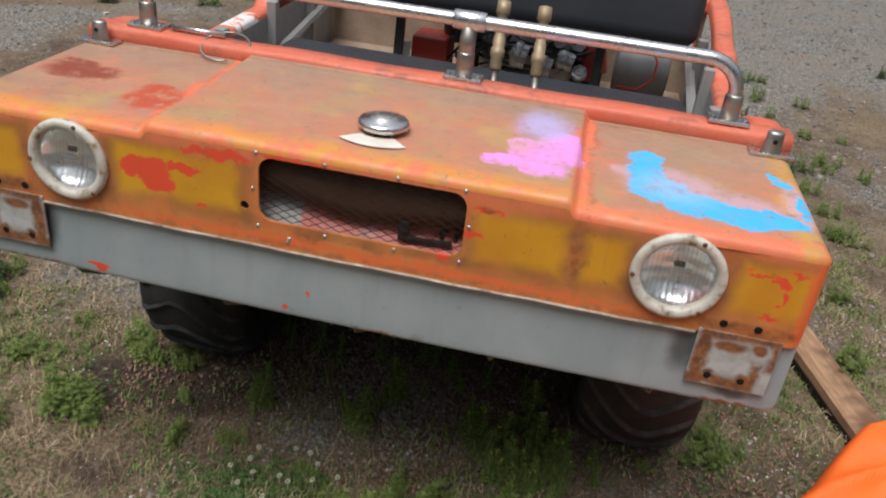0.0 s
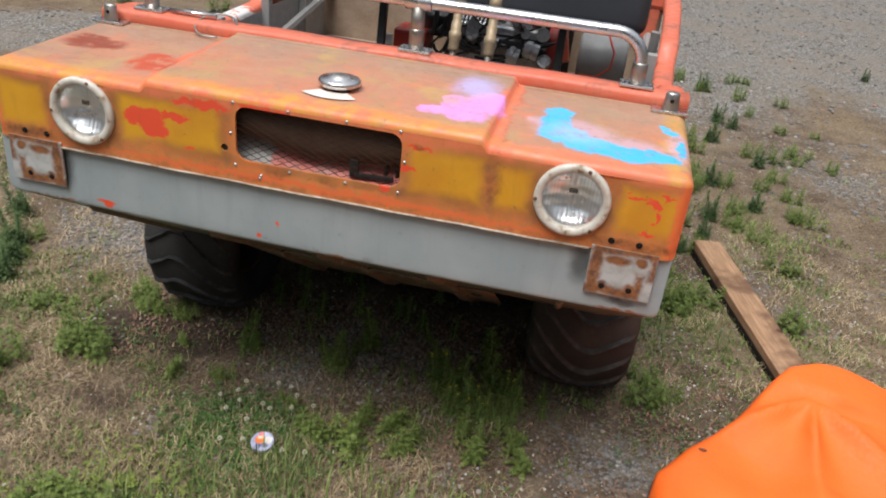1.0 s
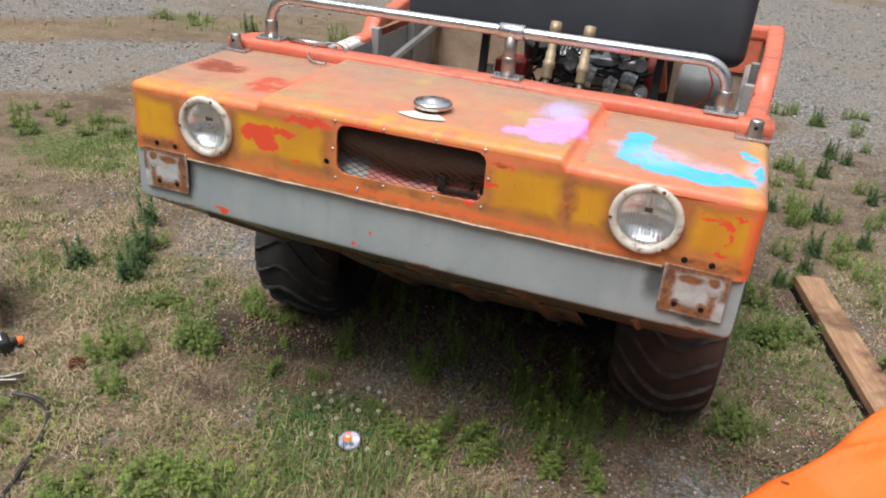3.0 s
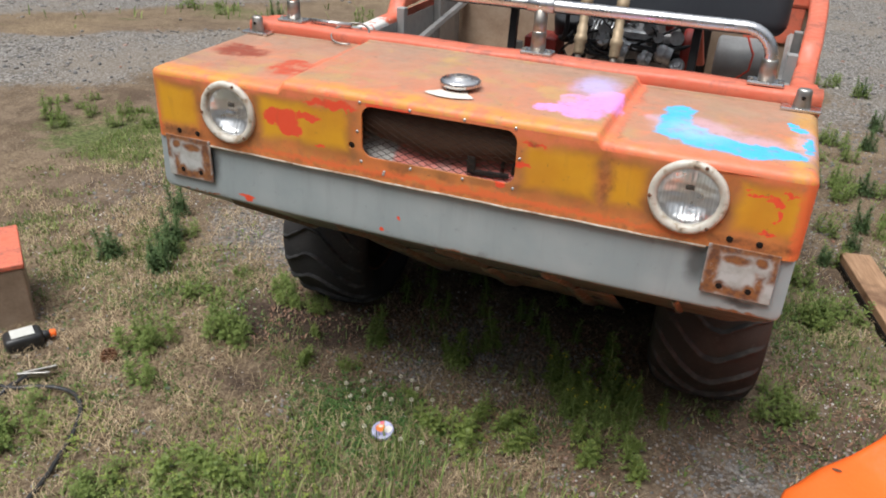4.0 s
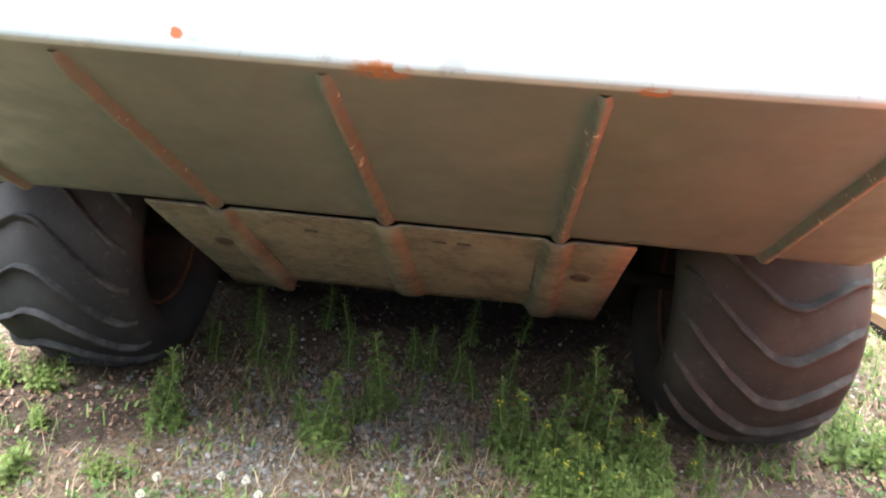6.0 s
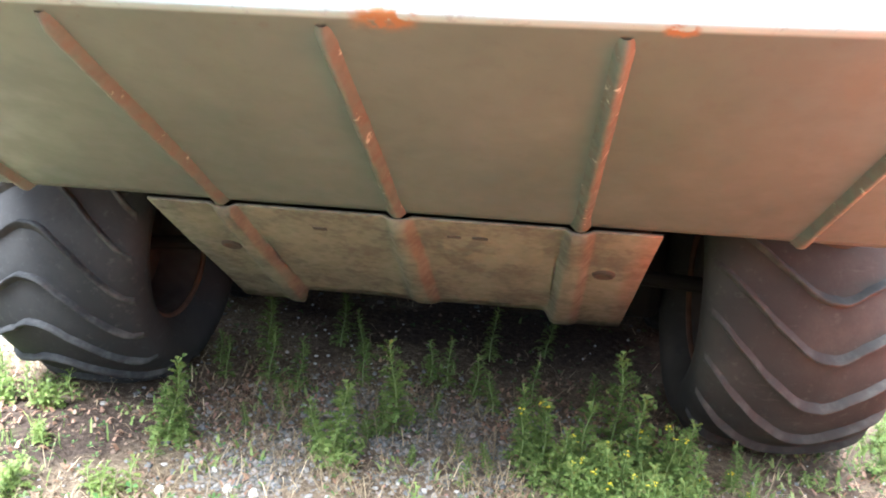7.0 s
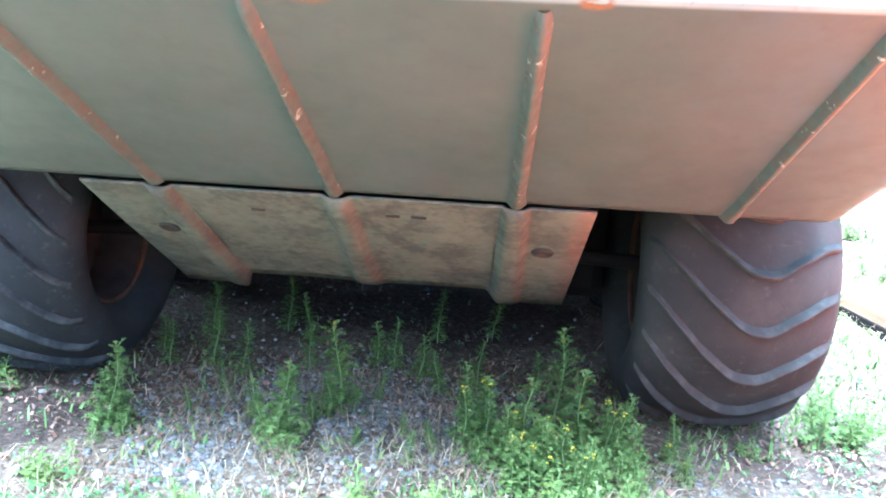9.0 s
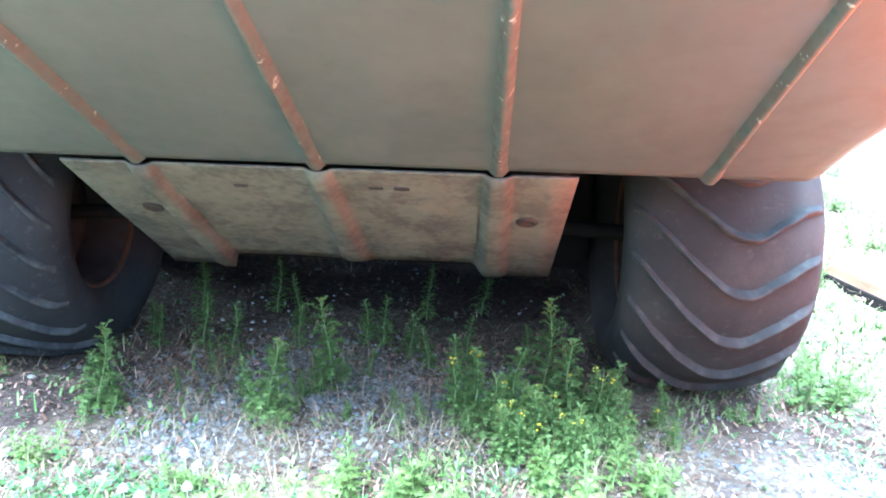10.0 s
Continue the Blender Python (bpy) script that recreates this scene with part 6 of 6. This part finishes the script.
def build_box():
    bx = thing("wooden_crate", (-1.572, 0.092, 0.0), "brown crate with a bright red-orange lid", "crate", turn=-37.7)
    bm = bmesh.new()
    block(bm, (-0.165, -0.22, 0.12), (0.33, 0.44, 0.24), 0.006)
    part("crate_body", bm, RUSTPAN, bx, "stained brown side")
    bm = bmesh.new()
    block(bm, (-0.165, -0.22, 0.25), (0.34, 0.45, 0.02), 0.005)
    part("crate_lid", bm, RAIL, bx, "red-orange lid")


def build_bottle():
    bt = thing("oil_bottle", (-1.468, 0.022, 0.0), "black plastic bottle with orange cap lying on its side", "bottle", turn=58)
    bm = bmesh.new()
    block(bm, (-0.055, 0, 0.036), (0.12, 0.082, 0.062), 0.016, None, 3)
    lathe(bm, [(0.0, 0.0), (0.022, 0.0), (0.015, 0.014), (0.012, 0.026)], 16, Matrix.Translation((0.003, 0, 0.034)) @ Matrix.Rotation(radians(90), 4, 'Y'))
    part("bottle_body", bm, BLACK, bt, smooth=True)
    bm = bmesh.new()
    lathe(bm, [(0.0, 0.024), (0.0135, 0.024), (0.0135, 0.040), (0.011, 0.043), (0.0, 0.043)], 18, Matrix.Translation((0.003, 0, 0.034)) @ Matrix.Rotation(radians(90), 4, 'Y'))
    part("bottle_cap", bm, TARP, bt, "orange screw cap")
    bm = bmesh.new()
    block(bm, (-0.055, 0, 0.0685), (0.072, 0.056, 0.002), 0.0005)
    part("bottle_label", bm, WHITEPLASTIC, bt, "white label")


def build_cable():
    cb = thing("jumper_cable", (-1.2, -0.15, 0.0), "black jumper cable with a metal clamp on the grass", "cable")
    pts = [(-1.966, -0.092), (-1.675, -0.196), (-1.378, -0.225), (-1.277, -0.181), (-1.167, -0.153), (-1.079, -0.191), (-1.013, -0.282), (-0.967, -0.387), (-0.922, -0.523), (-0.899, -0.766), (-0.992, -1.112)]
    path = []
    for i in range(len(pts) - 1):
        p0, p1, p2, p3 = [Vector((*pts[max(0, min(len(pts) - 1, i + k))], 0)) for k in (-1, 0, 1, 2)]
        for k in range(6):
            t = k / 6
            p = 0.5 * ((2 * p1) + (-p0 + p2) * t + (2 * p0 - 5 * p1 + 4 * p2 - p3) * t * t + (-p0 + 3 * p1 - 3 * p2 + p3) * t ** 3)
            path.append((p.x + 1.2, p.y + 0.15, 0.016 + float(height(np.array([p.x]), np.array([p.y]))[0])))
    bm = bmesh.new()
    tube(bm, path, 0.0075, 10)
    part("sheath", bm, BLACK, cb, "black rubber sheath", True)
    bm = bmesh.new()
    for s in (-1, 1):
        block(bm, (-0.115, 0.015 + s * 0.012, 0.035), (0.10, 0.010, 0.018), 0.003, Matrix.Rotation(radians(40 + s * 9), 4, 'Z'))
    part("clamp", bm, STEEL, cb, "grey metal clamp")
    bm = bmesh.new()
    tube(bm, [(-0.13, -0.01, 0.03), (-0.15, -0.06, 0.02), (-0.14, -0.12, 0.02)], 0.010, 10)
    part("handle", bm, BLACK, cb, smooth=True)


def build_cone():
    bm = bmesh.new()
    rs = random.Random(3)
    for ring in range(7):
        z = -0.03 + 0.01 * ring
        r = 0.021 * math.sin(math.pi * (ring + 0.8) / 8)
        for k in range(8):
            a = 2 * math.pi * (k + 0.5 * ring) / 8
            block(bm, (r * math.cos(a), r * math.sin(a), z), (0.014, 0.011, 0.004), 0.001, Matrix.Rotation(a, 4, 'Z') @ Matrix.Rotation(radians(-35), 4, 'Y'), 1)
    bmesh.ops.transform(bm, matrix=Matrix.Rotation(radians(80), 4, 'X'), verts=bm.verts)
    ob = part("pine_cone", bm, CONE)
    ob.matrix_basis = pose(-1.193, 0.045, 0.024, 0, 0, 30)
    tagged(ob, "small brown pine cone lying on the dirt", "pine cone")


build_plank(), build_tarp(), build_lid(), build_box(), build_bottle(), build_cable(), build_cone()


# ---- plants ----
def leaf(bm, base, out, up, length, width, lobes=4):
    """A feathery lobed leaf that arches outwards."""
    side = out.cross(up).normalized()
    spine = [base + out * (length * t * (1 - 0.18 * t)) + up * (length * (0.55 * t - 0.65 * t * t)) for t in [k / (lobes + 1) for k in range(lobes + 2)]]
    for k in range(lobes + 1):
        w = width * math.sin(math.pi * (k + 0.7) / (lobes + 1.6))
        a, b = spine[k], spine[k + 1]
        va, vb = bm.verts.new(a), bm.verts.new(b)
        q = a.lerp(b, 0.9)
        for s in (-1, 1):
            tip = q + side * s * w + up * 0.15 * w
            bm.faces.new((va, bm.verts.new(tip), vb))
        bm.faces.new((va, bm.verts.new(a + side * width * 0.16), vb))


def weed_meshes(seed, tall, stems, flowers, spread=0.03, foliage=None):
    """Upright stems with arching feathery leaves, long below and short at the tip."""
    rs = random.Random(seed)
    out = []
    for s in range(stems):
        st, lf, fl = bmesh.new(), bmesh.new(), bmesh.new()
        a, q = rs.uniform(0, 6.28), spread * math.sqrt(rs.random())
        root = Vector((q * math.cos(a) * (stems > 1), q * math.sin(a) * (stems > 1), 0))
        h = tall * rs.uniform(0.45, 0.95) if s else tall
        k1 = rs.uniform(0.02, 0.16)
        lean = Vector((math.cos(a) * k1, math.sin(a) * k1, 1))
        pts = [root + Vector((lean.x * t * h, lean.y * t * h, t * h)) + Vector((0.004 * math.sin(t * 7 + s), 0.004 * math.cos(t * 6), 0)) for t in [k / 6 for k in range(7)]]
        tube(st, pts, [0.0024 * (1 - 0.6 * k / 6) for k in range(7)], 5)
        n = int(16 + h * 240) if tall > 0.15 else int(10 + h * 140)
        for k in range(n):
            t = 0.06 + 0.94 * (k + rs.random() * 0.6) / n
            i = min(5, int(t * 6))
            p = pts[i].lerp(pts[i + 1], t * 6 - i)
            b = k * 2.4 + rs.uniform(-0.5, 0.5)
            rise = 0.12 + 0.75 * t * t + rs.uniform(-0.2, 0.3)
            away = Vector((math.cos(b), math.sin(b), rise)).normalized()
            ln = (0.036 * (1 - 0.6 * t) + 0.009) * rs.uniform(0.8, 1.4) * min(1.35, 0.65 + tall * 2.8)
            leaf(lf, p, away, Vector((0, 0, 1)), ln, ln * rs.uniform(0.2, 0.3), 4 if t < 0.8 else 2)
        if flowers and rs.random() < 0.45:
            for k in range(flowers):
                c = pts[-1] + Vector((rs.uniform(-0.009, 0.009), rs.uniform(-0.009, 0.009), rs.uniform(-0.006, 0.008)))
                bmesh.ops.create_icosphere(fl, subdivisions=1, radius=rs.uniform(0.0025, 0.0042), matrix=Matrix.Translation(c) @ Matrix.Diagonal((1, 1, 0.8, 1)))
        sets = []
        for name, bm, mat in (("stem", st, WEEDSTEM), ("leaves", lf, foliage or WEED), ("blossoms", fl, YELLOWF)):
            if not bm.verts:
                bm.free()
                continue
            me = bpy.data.meshes.new(name)
            bm.to_mesh(me)
            bm.free()
            me.materials.append(mat)
            sets.append((name, me))
        out.append(sets)
    return out


KINDS = [weed_meshes(11, 0.17, 1, 0), weed_meshes(12, 0.22, 1, 0), weed_meshes(13, 0.12, 6, 0, 0.09), weed_meshes(14, 0.20, 4, 4, 0.055), weed_meshes(15, 0.07, 7, 0, 0.08), weed_meshes(16, 0.24, 6, 0, 0.08, DARKWEED), weed_meshes(18, 0.11, 6, 0, 0.06, FRESHWEED), weed_meshes(31, 0.17, 2, 6, 0.02)]
LABELS = ["single upright green weed with feathery leaves", "tall upright green weed with feathery leaves", "small bushy green weed", "green weed with small yellow blossoms", "low leafy green weed", "tall bushy dark green weed clump", "low cluster of fresh light green seedlings", "slender green weed topped with yellow blossoms"]
# kind, x, y, scale
PLANTS = [
    (3, 0.30, 0.445, 0.55), (3, 0.385, 0.43, 0.5), (2, 0.47, 0.45, 0.6), (7, 0.33, 0.47, 0.7), (6, -0.20, 0.31, 0.5),
    (2, -1.02, 0.02, 0.8), (5, -1.728, 0.612, 0.62), (5, -1.532, 0.705, 0.62), (5, -1.46, 0.575, 0.62), (5, -1.583, 0.842, 0.62), (5, -1.745, 1.069, 0.62), (2, -1.175, 0.146, 1),
    (2, -1.105, 0.184, 0.9), (2, -0.952, 0.297, 1.1), (2, -0.893, 0.353, 1), (4, -1.151, 0.492, 1), (2, -3.17, 1.737, 0.8), (2, -3.194, 1.999, 0.8), (2, -2.726, 1.956, 0.8),
    (2, -3.055, 2.085, 0.8), (2, -2.894, 1.868, 0.8), (2, -3.328, 1.78, 1.2), (2, -2.502, 2.043, 1.2), (2, -0.902, 0.669, 0.8), (2, 1.022, 1.344, 1), (2, 1.125, 1.496, 1),
    (2, 0.952, 1.699, 1), (2, 1.021, 1.434, 0.9), (2, 1.459, 1.39, 1), (2, 1.544, 1.877, 1.1), (5, -2.057, 3.142, 0.7), (5, -3.649, 4.724, 1), (2, -2.904, 5.179, 1.6),
    (2, -2.238, 4.574, 1.5), (4, -2.053, 1.694, 1.5), (2, -1.21, 1.429, 0.9), (4, -0.941, 0.934, 0.9), (1, -0.435, 0.515, 0.75), (0, -0.455, 0.53, 0.65), (0, -0.41, 0.535, 0.55),
    (4, -0.44, 0.5, 0.6), (0, -0.134, 0.52, 0.9), (0, -0.115, 0.535, 0.8), (0, -0.155, 0.53, 0.7), (4, -0.135, 0.505, 0.7), (1, -0.045, 0.67, 0.9), (0, -0.06, 0.655, 0.55),
    (2, -0.075, 0.65, 0.45), (0, 0.013, 0.74, 0.35), (0, -0.458, 0.828, 0.55), (0, -0.584, 0.96, 0.6), (0, -0.5, 0.9, 0.5), (0, -0.281, 0.691, 0.4), (0, -0.21, 0.62, 0.32),
    (0, 0.08, 0.6, 0.3), (0, 0.1, 0.5, 0.35), (0, -0.33, 0.62, 0.3), (0, 0, 0.56, 0.25), (0, 0.14, 0.55, 0.35), (3, 0.218, 0.565, 0.72), (0, 0.249, 0.515, 0.75), (7, 0.288, 0.58, 0.85),
    (1, 0.364, 0.675, 0.92), (3, 0.354, 0.495, 0.6), (3, 0.436, 0.565, 0.62), (7, 0.4, 0.6, 0.95), (2, 0.31, 0.535, 0.75), (2, 0.39, 0.53, 0.7), (7, 0.49, 0.535, 0.6),
    (7, 0.562, 0.585, 0.5), (7, 0.57, 0.515, 0.42), (2, 0.23, 0.52, 0.6), (2, 0.44, 0.5, 0.55), (2, 0.923, 0.705, 0.9), (2, 0.904, 0.817, 0.7), (2, 0.96, 0.76, 0.6), (4, 0.72, 0.62, 0.4),
    (6, -0.052, 0.17, 1), (6, 0.034, 0.165, 1), (6, 0.057, 0.32, 0.7), (6, 0.121, 0.30, 0.8), (6, 0.209, 0.225, 0.9),
    (6, 0.33, 0.36, 0.75), (6, 0.412, 0.285, 0.85), (6, 0.488, 0.375, 0.75), (6, 0.531, 0.285, 0.8), (6, -0.44, 0.335, 0.6),
    (6, -0.609, 0.31, 0.6), (6, -0.884, 0.59, 0.6), (6, -0.797, 0.59, 0.65), (6, -0.703, 0.6, 0.6), (6, -0.947, 0.73, 0.6), (6, -0.659, 0.47, 0.45), (6, -0.75, 0.66, 0.5),
    (1, -0.423, 1, 0.7), (1, -0.263, 1.07, 0.65), (0, -0.191, 1.01, 0.7), (1, 0.102, 1.07, 0.6), (0, 0.237, 1.13, 0.7), (6, -0.505, -0.27, 1), (6, -0.6, -0.24, 0.9), (6, -0.56, -0.34, 1),
    (6, -0.68, -0.32, 0.8), (6, -0.43, -0.33, 0.7), (4, -0.78, -0.4, 1), (4, -1.2, -0.31, 1.3), (4, -1.12, -0.36, 1.1), (2, -0.93, 0.33, 0.8), (5, 1.387, 5.08, 0.6), (2, 1.67, 4.92, 1),
    (5, 1.42, 4.15, 0.6), (2, 1.096, 3.7, 0.935), (5, 1.36, 3.68, 0.6), (2, 1.22, 3.42, 0.935), (5, 1.505, 4.08, 0.5), (2, 1.543, 3.52, 0.935), (5, 1.596, 3.34, 0.5), (2, 1.181, 3, 0.935),
    (5, 1.291, 2.88, 0.6), (2, 1.08, 2.31, 0.85), (5, 1.242, 2.4, 0.6), (2, 1.387, 2.52, 0.85), (5, 1.495, 2.58, 0.5), (2, 1.541, 2.93, 0.765), (5, 1.199, 2.14, 0.45), (2, 1.65, 3.13, 0.85),
    (5, 1.051, 1.93, 0.4), (2, 1.13, 2.72, 0.85), (5, 1.03, 2.9, 0.45), (5, 2.95, 6.3, 0.5), (4, 1.9, 3.6, 1.2), (4, 1.75, 2.5, 1.2),
]
prng = random.Random(21)
for _ in range(26):
    py = 1.9 + 3.6 * prng.random() ** 1.2
    PLANTS.append((prng.choice((2, 2, 4)), 0.98 + (0.75 + 0.1 * py) * prng.random(), py, prng.uniform(0.55, 0.95)))
for _ in range(9):
    PLANTS.append((prng.choice((0, 0, 1)), prng.uniform(-0.42, 0.42), prng.uniform(0.78, 0.93), prng.uniform(0.5, 0.75)))
for cx, cy, n in ((-4.6, 5.1, 8), (-3.2, 2.05, 8), (-1.55, 0.75, 4)):
    for _ in range(n):
        PLANTS.append((prng.choice((2, 4, 4)), cx + prng.uniform(-0.45, 0.45), cy + prng.uniform(-0.2, 0.2), prng.uniform(0.5, 0.85)))
for kind, px, py, sc in PLANTS:
    pl = thing("weed", (px, py, float(height(np.array([px]), np.array([py]))[0]) - 0.003), LABELS[kind], "weed", "weeds in the yard")
    pl.matrix_basis = pl.matrix_basis @ pose(0, 0, 0, prng.uniform(-5, 5), prng.uniform(-5, 5), prng.uniform(0, 360)) @ Matrix.Diagonal((sc, sc, sc, 1))
    for sets in KINDS[kind]:
        stalk = part_of("stem", sets[0][1], None, pl)
        for nm, me in sets[1:]:
            part_of(nm, me, None, stalk)


def leaflets(name, n, box, weight, high, size, mat, label, category, seed):
    """Many three-part round leaves close over the ground."""
    rs = np.random.RandomState(seed)
    x, y = rs.uniform(box[0], box[1], n * 4), rs.uniform(box[2], box[3], n * 4)
    keep = rs.rand(n * 4) < weight(x, y)
    x, y = x[keep][:n], y[keep][:n]
    z0 = height(x, y)
    verts, faces = [], []
    for px, py, pz in zip(x.tolist(), y.tolist(), z0.tolist()):
        z = pz + rs.uniform(*high)
        r = rs.uniform(*size)
        a0 = rs.uniform(0, 6.28)
        tx, ty = rs.uniform(-0.45, 0.45, 2)
        for k in range(3):
            a = a0 + k * 2.094
            b = len(verts)
            for rr, da in ((0.0, 0.0), (0.75, -0.55), (1.35, -0.42), (1.45, 0.0), (1.35, 0.42), (0.75, 0.55)):
                vx, vy = r * rr * math.cos(a + da), r * rr * math.sin(a + da)
                verts.append((px + vx, py + vy, z + vx * tx + vy * ty + 0.0012 * rr))
            faces.append((b, b + 1, b + 2, b + 3, b + 4, b + 5))
    me = bpy.data.meshes.new(name)
    me.from_pydata(verts, [], faces)
    return tagged(part_of(name, me, mat), label, category, kind="stuff")


def build_clover():
    leaflets("clover", 2600, (-0.75, 0.25, -0.1, 0.60), lambda x, y: np.maximum(dab(x, y, -0.29, 0.15, 0.23, 0.16), 0.7 * dab(x, y, -0.2, 0.05, 0.2, 0.14)) * (0.3 + bumpy(x * 9, y * 9, 81)),
             (0.004, 0.022), (0.004, 0.0075), CLOVERM, "dense patch of green clover leaves", "clover", 17)
    spread = [(-0.95, -0.10, 0.35, 0.22), (-0.62, -0.28, 0.28, 0.22), (-1.30, 0.12, 0.3, 0.2), (-0.8, 0.28, 0.3, 0.2), (-1.75, -0.35, 0.5, 0.4), (-1.5, 0.55, 0.5, 0.35), (0.1, -0.3, 0.5, 0.3),
              (0.25, 0.30, 0.35, 0.2), (1.0, 1.3, 0.3, 0.5), (0.95, 0.55, 0.2, 0.2)]
    leaflets("ground_ivy", 17000, (-2.3, 1.6, -0.9, 1.9), lambda x, y: np.clip(0.09 + sum(0.55 * dab(x, y, *s) for s in spread), 0, 0.8) * np.clip(3.2 * bumpy(x * 5 + 3, y * 5 + 1, 83) - 1.1, 0, 1),
             (0.002, 0.016), (0.0025, 0.0055), CLOVERM, "low creeping green leaves in loose patches", "ground cover", 18)
    leaflets("pale_sprigs", 4000, (-1.2, 0.6, -0.7, 0.4), lambda x, y: np.clip(dab(x, y, -0.55, -0.24, 0.26, 0.22) + 0.7 * dab(x, y, 0.15, 0.2, 0.3, 0.15) + 0.6 * dab(x, y, -1.15, -0.35, 0.3, 0.2), 0, 0.8) * np.clip(3.2 * bumpy(x * 7 + 8, y * 7 + 2, 85) - 1.1, 0, 1),
             (0.006, 0.035), (0.003, 0.0065), SPRIG, "yellow-green seedlings", "seedlings", 19)
    spots = [(-0.36, 0.286), (-0.352, 0.326), (-0.332, 0.239), (-0.233, 0.238), (-0.171, 0.256), (-0.26, 0.247), (-0.113, 0.29), (-0.273, 0.163), (-0.248, 0.086), (-0.355, 0.195), (-0.128, 0.087), (-0.062, 0.092), (-0.212, 0.351), (-0.257, 0.358), (-0.396, 0.241), (-0.179, 0.317), (-0.311, 0.072)]
    bm = bmesh.new()
    for i, (px, py) in enumerate(spots):
        z = 0.028 + 0.010 * ((i * 37) % 10) / 10
        tube(bm, [(px, py, 0.0), (px, py, z)], 0.0008, 4)
        for k in range(30):
            g = k * 2.4
            t = 1 - 1.5 * k / 30
            q = math.sqrt(max(0.0, 1 - t * t))
            d = Vector((q * math.cos(g), q * math.sin(g), t))
            c = Vector((px, py, z)) + d * 0.0045
            s = d.orthogonal().normalized() * 0.0016
            u = d.cross(s)
            vs = [bm.verts.new(c + s), bm.verts.new(c + u), bm.verts.new(c + d * 0.0045), ]
            bm.faces.new(vs)
            vs = [bm.verts.new(c - s), bm.verts.new(c - u), bm.verts.new(c + d * 0.0045), ]
            bm.faces.new(vs)
    me = bpy.data.meshes.new("clover_blossoms")
    bm.to_mesh(me)
    bm.free()
    tagged(part_of("clover_blossoms", me, CLOVERF), "round white clover blossoms", "flowers", kind="stuff")


build_clover()
